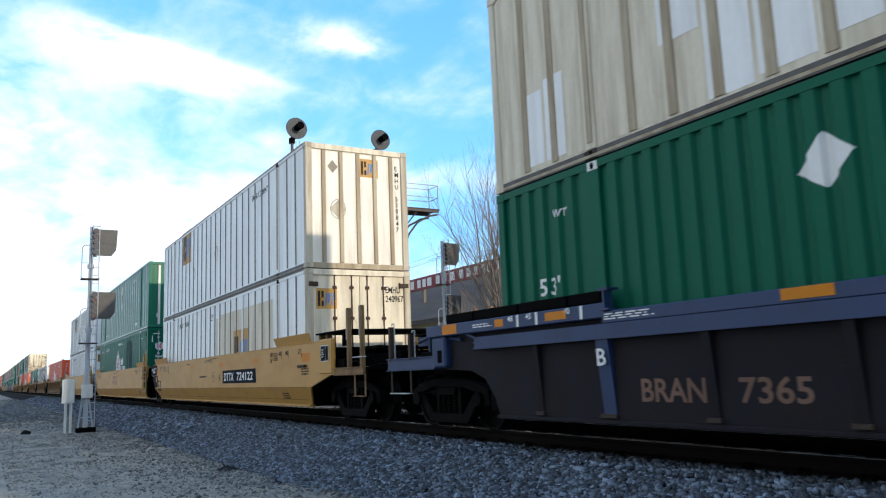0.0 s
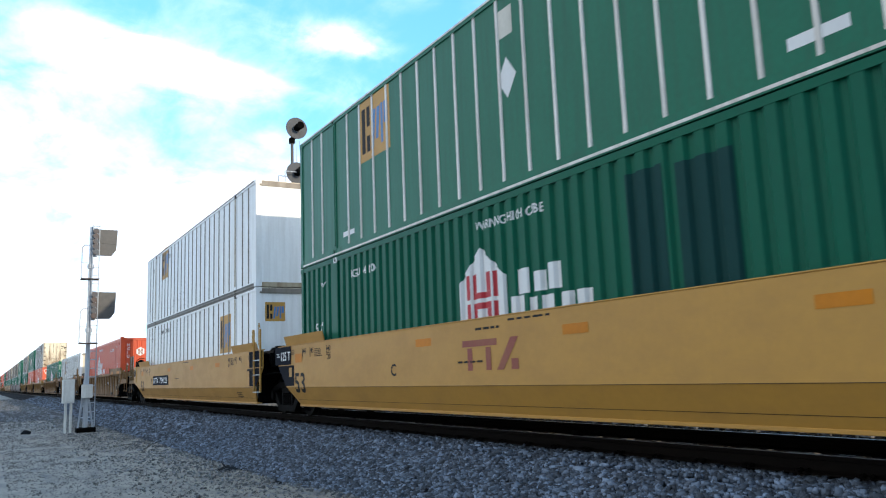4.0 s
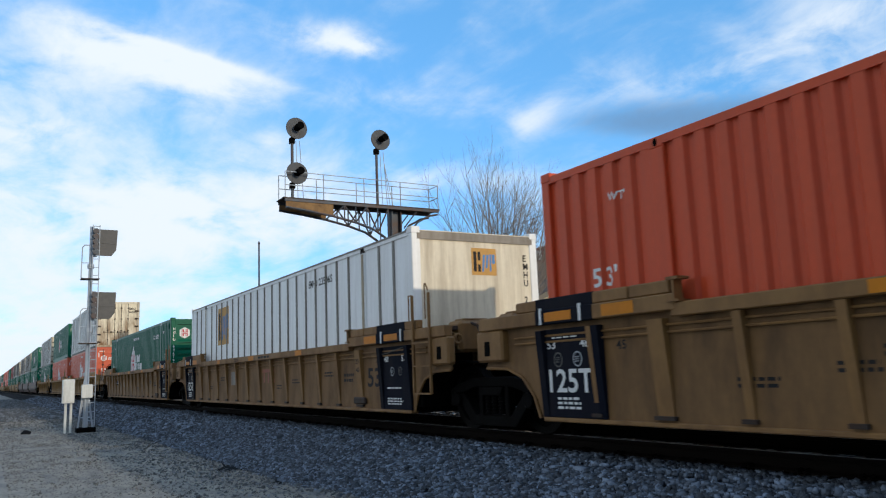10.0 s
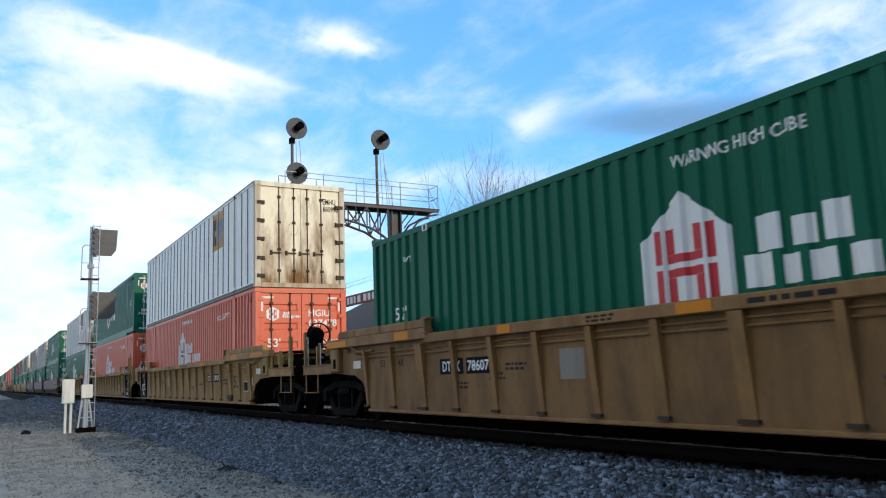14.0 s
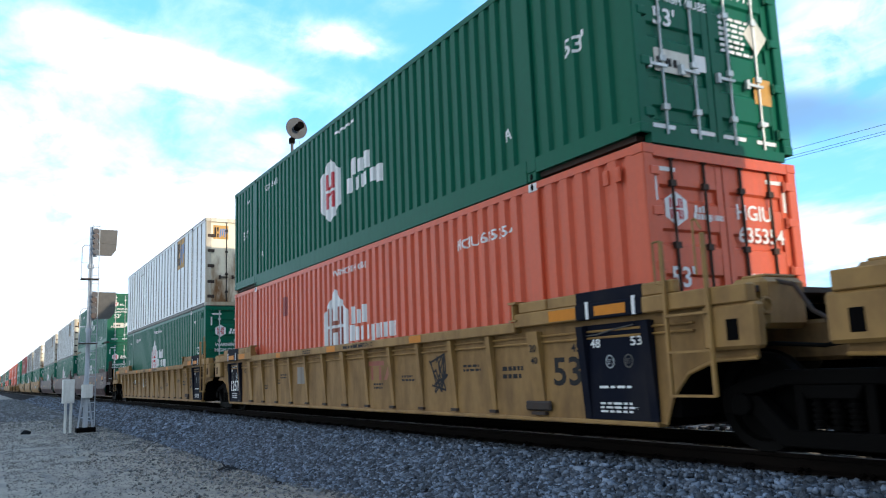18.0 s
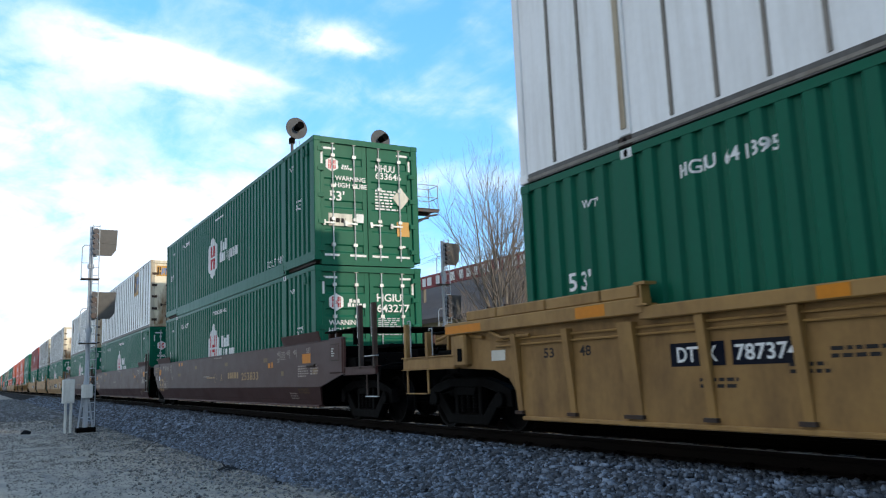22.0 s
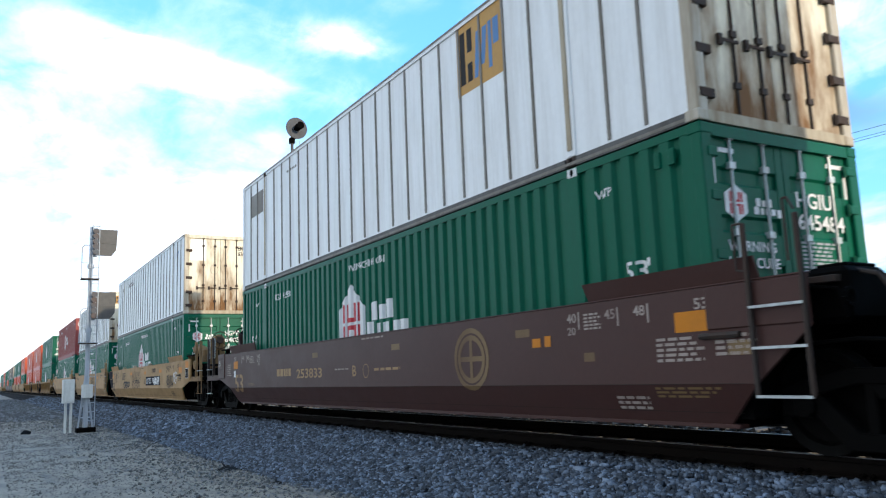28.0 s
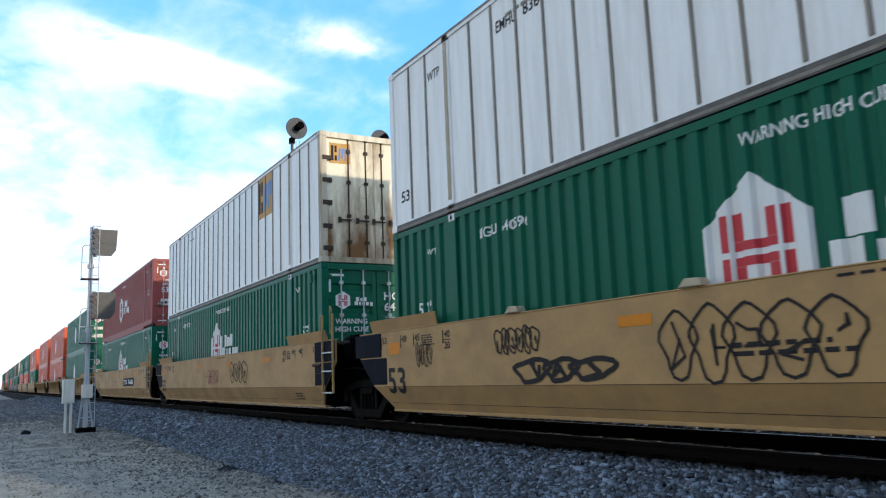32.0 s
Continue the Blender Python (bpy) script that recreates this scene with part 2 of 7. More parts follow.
W_PAINT = material("white lettering paint", (0.74, 0.75, 0.74), 0.55, dirty=0.14, dirt=(0.4, 0.4, 0.38), bump=0.0, vary=0.06)
K_PAINT = material("black lettering paint", (0.016, 0.015, 0.016), 0.6, gloss=0.15, dirty=0.12, bump=0.0)
R_PAINT = material("red emblem paint", (0.50, 0.018, 0.03), 0.5, dirty=0.1, bump=0.0)
R_FADED = material("faded red emblem paint", (0.26, 0.055, 0.035), 0.55, dirty=0.25, dirt=(0.4, 0.24, 0.1), bump=0.0)
Y_PAINT = material("ochre emblem paint", (0.52, 0.27, 0.045), 0.5, dirty=0.2, dirt=(0.3, 0.18, 0.08), bump=0.0)
B_PAINT = material("blue emblem paint", (0.06, 0.2, 0.45), 0.5, dirty=0.12, bump=0.0)
P_PAINT = material("faded pinkish stencil paint", (0.36, 0.29, 0.25), 0.6, dirty=0.3, dirt=(0.12, 0.07, 0.06), bump=0.0)
GEAR_TAN = material("grimy tan end-gear paint", (0.24, 0.135, 0.05), 0.65, dirty=0.4, dirt=(0.06, 0.04, 0.025), streak=(2, 3, 1.2), bump=0.006, vary=0.15)
DIM_PAINT = material("dulled ochre paint", (0.19, 0.115, 0.045), 0.6, dirty=0.35, dirt=(0.09, 0.05, 0.035), bump=0.0)
G_PAINT = material("faded ochre lettering paint", (0.34, 0.20, 0.08), 0.55, dirty=0.25, dirt=(0.14, 0.07, 0.05), bump=0.0)
RUST_INK = material("dulled rusty lettering paint", (0.16, 0.085, 0.055), 0.6, dirty=0.3, dirt=(0.05, 0.03, 0.025), bump=0.0)
O_TAPE = material("orange reflective sheet", (0.60, 0.205, 0.008), 0.5, gloss=0.2, dirty=0.12, bump=0.0)
CREAM_TAPE = material("pale paper placard", (0.62, 0.60, 0.52), 0.5, dirty=0.2, bump=0.0)
CONCRETE = material("sleeper concrete", (0.15, 0.145, 0.135), 0.85, dirty=0.4, dirt=(0.13, 0.10, 0.08), streak=(3, 3, 3), own=0.12, bump=0.01)
# Rail colour lowered to near black: it holds the shade under the train.
RAIL = material("rusted rail steel, shade-darkened", (0.0075, 0.0062, 0.0056), 0.75, 0.1, dirty=0.3, dirt=(0.016, 0.011, 0.008), streak=(0.4, 3, 3), bump=0.004, gloss=0.03)
RAIL_TOP = material("polished rail head", (0.24, 0.24, 0.25), 0.4, 0.8, dirty=0.15, bump=0.0)
STONE = material("blue-grey ballast stone", (0.088, 0.110, 0.142), 0.65, dirty=0.25, dirt=(0.07, 0.08, 0.094), streak=(6, 6, 6), grain=60, vary=0.35, own=0.98, island=True, bump=0.004, gloss=0.3)
# Near black: the shade in the gaps between stones is put into the bed.
BED = material("ballast bed with gap shade", (0.008, 0.009, 0.011), 0.95, dirty=0.3, dirt=(0.012, 0.012, 0.014), streak=(16, 16, 16), grain=38, vary=0.55, bump=0.05, gloss=0.1)
# Ballast in the train's shade: the shade is put into this darker stone.
STONE_DARK = material("shade-darkened ballast stone", (0.008, 0.008, 0.0085), 0.9, dirty=0.3, dirt=(0.009, 0.008, 0.007), streak=(6, 6, 6), vary=0.3, own=0.5, island=True, bump=0.0, gloss=0.1)
DIRT = material("gritty dirt", (0.262, 0.242, 0.20), 0.8, dirty=0.45, dirt=(0.125, 0.125, 0.13), streak=(0.9, 1.6, 1), grain=14, vary=0.5, bump=0.03, gloss=0.4)
GRIT = material("scattered grit", (0.15, 0.145, 0.135), 0.9, dirty=0.2, dirt=(0.10, 0.095, 0.09), streak=(9, 9, 9), vary=0.2, own=0.45, island=True, bump=0.0)
STRAY = material("dusty stray stone", (0.125, 0.135, 0.145), 0.8, dirty=0.25, dirt=(0.15, 0.14, 0.12), streak=(6, 6, 6), vary=0.25, own=0.6, island=True, bump=0.0, gloss=0.3)
# Both steels carry the under-wagon shade in their near-black colour.
CAST = material("dusty cast steel, shade-darkened", (0.0021, 0.0019, 0.0018), 0.65, 0.0, dirty=0.35, dirt=(0.005, 0.0042, 0.0035), streak=(3, 3, 2), bump=0.006, gloss=0.05)
GEAR = material("dusty underframe, shade-darkened", (0.0017, 0.0016, 0.0015), 0.75, 0.0, dirty=0.35, dirt=(0.004, 0.0035, 0.003), streak=(3, 3, 2), bump=0.006, gloss=0.04)


# ---- mesh helpers ----
class Shape:
    """Collects vertices and faces of one mesh."""

    def __init__(self):
        self.v, self.f, self.round = [], [], False

    def box(self, x0, x1, y0, y1, z0, z1):
        b = len(self.v)
        self.v += [(x, y, z) for z in (z0, z1) for x, y in ((x0, y0), (x1, y0), (x1, y1), (x0, y1))]
        self.f += [[b + i for i in q] for q in ((3, 2, 1, 0), (4, 5, 6, 7), (0, 1, 5, 4), (1, 2, 6, 5), (2, 3, 7, 6), (3, 0, 4, 7))]
        return self

    def prism(self, outline, a0, a1, axis="y"):
        """An outline of (u, w) pushed along an axis: y: (x, z); x: (y, z); z: (x, y)."""
        b, n = len(self.v), len(outline)
        area = sum(outline[i - 1][0] * q[1] - q[0] * outline[i - 1][1] for i, q in enumerate(outline))
        if (area > 0) == (axis == "y"):
            outline = outline[::-1]
        for a in (a0, a1) if a1 > a0 else (a1, a0):
            for u, w in outline:
                self.v.append({"y": (u, a, w), "x": (a, u, w), "z": (u, w, a)}[axis])
        self.f.append([b + i for i in reversed(range(n))])
        self.f.append([b + n + i for i in range(n)])
        for i in range(n):
            j = (i + 1) % n
            self.f.append([b + i, b + j, b + n + j, b + n + i])
        return self

    def tube(self, p0, p1, r0, r1=None, n=8, caps=True):
        p0, p1 = Vector(p0), Vector(p1)
        r1 = r0 if r1 is None else r1
        way = (p1 - p0).normalized()
        side = way.orthogonal().normalized()
        up = way.cross(side)
        b = len(self.v)
        for p, r in ((p0, r0), (p1, r1)):
            for i in range(n):
                a = 2 * math.pi * i / n
                self.v.append(tuple(p + side * (r * math.cos(a)) + up * (r * math.sin(a))))
        for i in range(n):
            j = (i + 1) % n
            self.f.append([b + i, b + j, b + n + j, b + n + i])
        if caps:
            self.f.append([b + i for i in reversed(range(n))])
            self.f.append([b + n + i for i in range(n)])
        return self

    def pipe(self, points, r, n=7):
        for a, b in zip(points, points[1:]):
            self.tube(a, b, r, n=n)
        return self

    def turned(self, profile, n=24, center=(0, 0, 0)):
        """(radius, y) pairs turned round the y axis, closed."""
        b, k = len(self.v), len(profile)
        for i in range(n):
            a = 2 * math.pi * i / n
            for r, y in profile:
                self.v.append((center[0] + r * math.cos(a), center[1] + y, center[2] + r * math.sin(a)))
        for i in range(n):
            for j in range(k):
                i2, j2 = (i + 1) % n, (j + 1) % k
                self.f.append([b + i * k + j, b + i * k + j2, b + i2 * k + j2, b + i2 * k + j])
        return self

    def ring(self, center, r, t, normal="y", n=28):
        pts = []
        for i in range(n + 1):
            a = 2 * math.pi * i / n
            c, s = r * math.cos(a), r * math.sin(a)
            pts.append(Vector(center) + Vector({"y": (c, 0, s), "x": (0, c, s), "z": (c, s, 0)}[normal]))
        return self.pipe(pts, t, 6)


MESHES = {}


def mesh_of(name, shape, mat, bevel=0.0):
    me = bpy.data.meshes.new(name)
    me.from_pydata(shape.v, [], shape.f)
    me.materials.append(mat)
    if bevel:
        bm = bmesh.new()
        bm.from_mesh(me)
        bmesh.ops.recalc_face_normals(bm, faces=bm.faces)
        sharp = [e for e in bm.edges if len(e.link_faces) == 2 and e.calc_face_angle(0) > 0.7]
        bmesh.ops.bevel(bm, geom=sharp, offset=bevel, segments=1, affect="EDGES", clamp_overlap=True)
        bm.to_mesh(me)
        bm.free()
    if shape.round:
        me.polygons.foreach_set("use_smooth", [True] * len(me.polygons))
    me.update()
    return me


def part(name, shape, mat, parent=None, label="", key=None, bevel=0.0, at=None):
    """Links a shape (or a function that makes one) as one mesh object under a thing or a part; a key shares the mesh."""
    k = (key, mat.name)
    if key is None or k not in MESHES:
        me = mesh_of(name, shape() if callable(shape) else shape, mat, bevel)
        if key is not None:
            MESHES[k] = me
    else:
        me = MESHES[k]
    ob = new(name, me)
    ob.parent = parent
    if at is not None:
        ob.location = at
    if label:
        tagged(ob, label)
    return ob


def empty(name, label, category, group="", m=None, kind=""):
    ob = new(name)
    ob.empty_display_size = 0.3
    tagged(ob, label, category, group, kind)
    if m is not None:
        ob.matrix_world = m
    return ob


# ---- lettering and painted marks ----
GLYPHS = {}


def glyphs(text):
    """Flat triangles of a line of text, its width and height scaled to 1 each."""
    if text not in GLYPHS:
        cu = bpy.data.curves.new("type", "FONT")
        cu.body, cu.resolution_u, cu.offset = text, 3, 0.018
        ob = bpy.data.objects.new("type", cu)
        me = bpy.data.meshes.new_from_object(ob)
        bpy.data.objects.remove(ob)
        co = np.array([v.co[:] for v in me.vertices])
        lo, hi = co.min(0), co.max(0)
        GLYPHS[text] = ((co - lo) / np.maximum(hi - lo, 1e-6), [list(p.vertices) for p in me.polygons], (hi[0] - lo[0]) / (hi[1] - lo[1]))
        bpy.data.meshes.remove(me)
    return GLYPHS[text]


def lay(name, uv, faces, mat, parent, surface, label=""):
    """Lays a flat drawing (u to the right, w up) on a surface: surface.point(u, w) gives the place; its cuts are where the surface bends."""
    bm = bmesh.new()
    vs = [bm.verts.new((u, 0, w)) for u, w in uv]
    for f in faces:
        try:
            bm.faces.new([vs[i] for i in f])
        except ValueError:
            pass
    us = [q[0] for q in uv]
    for c in surface.cuts:
        if min(us) < c < max(us):
            bmesh.ops.bisect_plane(bm, geom=bm.verts[:] + bm.edges[:] + bm.faces[:], plane_co=(c, 0, 0), plane_no=(1, 0, 0))
    for c in surface.levels:
        bmesh.ops.bisect_plane(bm, geom=bm.verts[:] + bm.edges[:] + bm.faces[:], plane_co=(0, 0, c), plane_no=(0, 0, 1))
    for v in bm.verts:
        v.co = surface.point(v.co.x, v.co.z)
    bmesh.ops.recalc_face_normals(bm, faces=bm.faces)
    me = bpy.data.meshes.new(name)
    bm.to_mesh(me)
    bm.free()
    me.materials.append(mat)
    ob = new(name, me)
    ob.parent = parent
    if label:
        tagged(ob, label)
    return ob


class Flat:
    """A plane: side (faces -y, u = x) at y = off, or end (faces +x, u = y) at x = off."""
    cuts, levels = (), ()

    def __init__(self, off, face="side"):
        self.off, self.face = off, face

    def point(self, u, w):
        return (u, self.off, w) if self.face == "side" else (self.off, u, w)


def letters(parent, surface, text, u, w, h, width=None, mat=None, label=""):
    """A line of text with its lower left corner at (u, w), h high."""
    co, faces, ratio = glyphs(text)
    wd = width or ratio * h * 0.9
    return lay("lettering", [(u + c[0] * wd, w + c[1] * h) for c in co], faces, mat or W_PAINT, parent, surface, label)


def column_text(parent, surface, text, u, w, h, mat, step=1.25):
    """Text running down, a letter above the other; joined in one mesh."""
    uv, faces = [], []
    for i, ch in enumerate(text):
        if ch == " ":
            continue
        co, fs, ratio = glyphs(ch)
        b = len(uv)
        uv += [(u + c[0] * min(ratio, 1.0) * h * 0.9, w - i * h * step + c[1] * h) for c in co]
        faces += [[b + k for k in f] for f in fs]
    return lay("lettering", uv, faces, mat, parent, surface)


def shape_mark(name, parent, surface, polys, mat, label=""):
    uv, faces = [], []
    for poly in polys:
        faces.append([len(uv) + i for i in range(len(poly))])
        uv += poly
    return lay(name, uv, faces, mat, parent, surface, label)


def rect(u0, u1, w0, w1):
    return [(u0, w0), (u1, w0), (u1, w1), (u0, w1)]


def bars(parent, surface, u, w, width, h, lines, mat, label="", seed=1):
    """Small print: rows of short bars of uneven length."""
    r = random.Random(seed)
    polys, step = [], h / lines
    for i in range(lines):
        z, x = w + h - (i + 0.8) * step, u
        end = u + width * r.uniform(0.7, 1.0)
        while x < end:
            k = min(r.uniform(0.06, 0.2) * width + 0.02, end - x)
            polys.append(rect(x, x + k, z, z + step * 0.55))
            x += k + 0.012 + 0.03 * width
    return shape_mark("small_print", parent, surface, polys, mat, label)


def strokes(name, parent, surface, lines, t, mat, label=""):
    """Freehand lines drawn with a brush of width t."""
    polys = []
    for pts in lines:
        for (u0, w0), (u1, w1) in zip(pts, pts[1:]):
            d = math.hypot(u1 - u0, w1 - w0) or 1e-6
            nu, nw = -(w1 - w0) / d * t / 2, (u1 - u0) / d * t / 2
            eu, ew = (u1 - u0) / d * t * 0.3, (w1 - w0) / d * t * 0.3
            polys.append([(u0 - eu + nu, w0 - ew + nw), (u0 - eu - nu, w0 - ew - nw), (u1 + eu - nu, w1 + ew - nw), (u1 + eu + nu, w1 + ew + nw)])
    return shape_mark(name, parent, surface, polys, mat, label)


def tapes(c, surface, rows, h=0.13):
    for x, w, z in rows:
        shape_mark("reflector_sheet", c, surface, [rect(x, x + w, z, z + h)], O_TAPE, "orange reflective sheet")


# ---- containers: 53 ft, x from 0 (the end that leads) back to -CL, y across, z up from the underside ----
CL, CW, CH = 16.154, 1.295, 2.896
BARE = [False]           # containers with none above show their raised corner fittings
FINE = [True]            # small fittings are left off the units that stay far away
POSTS = ((-2.10, -1.90), (-14.26, -14.06))       # lifting posts at the 40 ft points


def corrugation():
    xs, ds = [-CL], [0.0]
    for a, b in ((-CL + 0.14, POSTS[1][0]), (POSTS[1][1], POSTS[0][0]), (POSTS[0][1], -0.14)):
        n = round((b - a) / 0.278)
        p = (b - a) / n
        xs.append(a), ds.append(0.0)
        xs.append(a + 0.004), ds.append(0.045)
        for i in range(n):
            for q, d in ((0.12, 0.045), (0.38, 0.045), (0.52, 0.0), (0.98, 0.0)):
                xs.append(a + (i + q) * p), ds.append(d)
        xs.append(b), ds.append(0.0)
    xs.append(0.0), ds.append(0.0)
    return xs, ds


CORR_X, CORR_D = corrugation()


class Corrugated:
    """The near side of a corrugated container, for paint that follows its waves."""
    cuts, levels = CORR_X, ()

    def point(self, u, w):
        return (u, -(CW - 0.006 - float(np.interp(u, CORR_X, CORR_D))) - 0.003, w)


WAVES = Corrugated()
SHEET = Flat(-(CW - 0.022) - 0.003)              # near side of a sheet-and-post container


def wave_sheet(side, z0, z1):
    s = Shape()
    for x, d in zip(CORR_X, CORR_D):
        y = side * (CW - 0.006 - d)
        s.v += [(x, y, z0), (x, y, z1)]
    for i in range(len(CORR_X) - 1):
        q = [2 * i, 2 * i + 2, 2 * i + 3, 2 * i + 1]
        s.f.append(q if side < 0 else q[::-1])
    return s


def roof_sheet():
    s, n = Shape(), 58
    xs = [-CL + 0.06 + (CL - 0.12) * i / n for i in range(n + 1)]
    for i, x in enumerate(xs):
        z = CH - 0.03 + (0.02 if i % 2 else 0.0)
        s.v += [(x, -CW + 0.05, z), (x, CW - 0.05, z)]
    for i in range(n):
        s.f.append([2 * i, 2 * i + 2, 2 * i + 3, 2 * i + 1])
    return s


def castings(c, mat, white):
    """Corner fittings at the 40 ft points; the upper near ones are painted on some."""
    if not FINE[0]:
        return
    for x0, x1 in POSTS:
        for y in (-1, 1):
            for z in (0.0, CH - 0.118):
                pale = white and y < 0 and z > 1
                part("corner_casting", lambda: Shape().box(-0.095, 0.095, -0.07, 0.07, 0, 0.118), W_PAINT if pale else mat, c, "white-painted corner fitting" if pale else "", key="casting", bevel=0.01, at=((x0 + x1) / 2, y * (CW - 0.068), z))
                if y < 0:
                    part("casting_hole", lambda: Shape().prism([(0.03 * math.cos(a * 0.785), 0.045 * math.sin(a * 0.785)) for a in range(8)], -0.004, 0.004, "y"), BLACK, c, key="hole", at=((x0 + x1) / 2, -CW - 0.003, z + 0.06))


def lock_bar(c, y, mat, dark):
    def make():
        s = Shape().tube((-0.035, 0, 0.03), (-0.035, 0, CH - 0.03), 0.016, n=8)
        for z in (0.05, 0.42, 1.0, 1.75, 2.45, CH - 0.14):
            s.box(-0.07, -0.012, -0.045, 0.045, z, z + 0.07)
        return s
    b = part("locking_bar", make, mat, c, key="lockbar", at=(0, y, 0))

    def handle():
        return Shape().box(-0.02, 0.0, -0.24, 0.05, 0.92, 0.955).box(-0.045, -0.005, -0.25, -0.19, 0.88, 1.0)
    if FINE[0]:
        part("handle", handle, BAR_DARK if dark else mat, b, key="lockhandle")


def hinge(c, y, z, mat, w=0.07):
    s = w
    if not FINE[0]:
        return
    part("hinge", lambda: Shape().box(-0.05, 0.012, -s, s, -0.05, 0.05).tube((-0.02, -s, -0.07), (-0.02, -s, 0.07), 0.02, n=6), mat, c, key=("hinge", w), bevel=0.006, at=(0, y, z))


def frame_parts(c, mat, endmat=None, rail=None, high=False, front=None):
    """high: an upper container whose underside is stepped up outside the 40 ft points, over a taller bottom rail."""
    rail = rail or mat
    rz = 0.30 if high else (0.11 if rail is not mat else 0.15)
    pz = 0.10 if high else 0.0
    for y in (-1, 1):
        for x in (-0.0, -CL + 0.14):
            if FINE[0]:
                for z in (pz, CH - 0.115):
                    part("corner_cap", lambda: Shape().box(-0.178, 0.008, -0.085, 0.085, 0, 0.118), front if front is not None and x > -1 else mat, c, key="ccap", bevel=0.01, at=(x if x > -1 else x + 0.03, y * (CW - 0.077), z + (0.05 if BARE[0] and z > 1 else 0)))
            part("corner_post", lambda: Shape().box(-0.14, 0, -0.08, 0.08, pz, CH), front if front is not None and x > -1 else mat, c, key=("cpost", high), bevel=0.012, at=(x, y * (CW - 0.08), 0))
        for x0, x1 in POSTS:
            part("lifting_post", lambda: Shape().box(-0.1, 0.1, -0.05, 0.05, 0.12, CH - 0.12), mat, c, key="lpost", bevel=0.01, at=((x0 + x1) / 2, y * (CW - 0.05), 0))
        part("bottom_rail", lambda: Shape().box(-14.05, -2.11, -0.03, 0.03, 0.0, rz).box(-1.9, -0.14, -0.03, 0.03, pz, rz).box(-CL + 0.14, -14.27, -0.03, 0.03, pz, rz), rail, c, key=("brail", high, rz), at=(0, y * (CW - 0.029), 0))
        part("top_rail", lambda: Shape().box(-CL + 0.14, -0.14, -0.03, 0.03, CH - 0.09, CH), mat, c, key="trail", at=(0, y * (CW - 0.031), 0))
    part("floor", lambda: Shape().box(-CL + 0.15, -0.15, -CW + 0.07, CW - 0.07, 0.04, 0.16), BAR_DARK, c, key="cfloor")
    part("roof", roof_sheet, mat, c, key="croof")
    for x in (-0.001, -CL + 0.101):
        mat = endmat if endmat is not None and x > -1 else mat
        part("header", lambda: Shape().box(-0.1, 0, -CW + 0.16, CW - 0.16, CH - 0.13, CH - 0.004), mat, c, key="header", at=(x, 0, 0))
        part("sill", lambda: Shape().box(-0.1, 0, -CW + 0.16, CW - 0.16, 0.0, 0.12), RIB_TAN if endmat is not None and x > -1 else mat, c, key="sill", at=(x, 0, 0))


def slots(c, mat):
    if not FINE[0]:
        return
    for x in (-0.60, -0.40):
        part("vent", lambda: Shape().box(-0.045, 0.045, -0.02, 0.014, -0.085, 0.085).box(-0.022, 0.022, -0.026, -0.018, -0.055, 0.06), mat, c, key="vent", bevel=0.008, at=(x, -CW + 0.002, CH - 0.27))


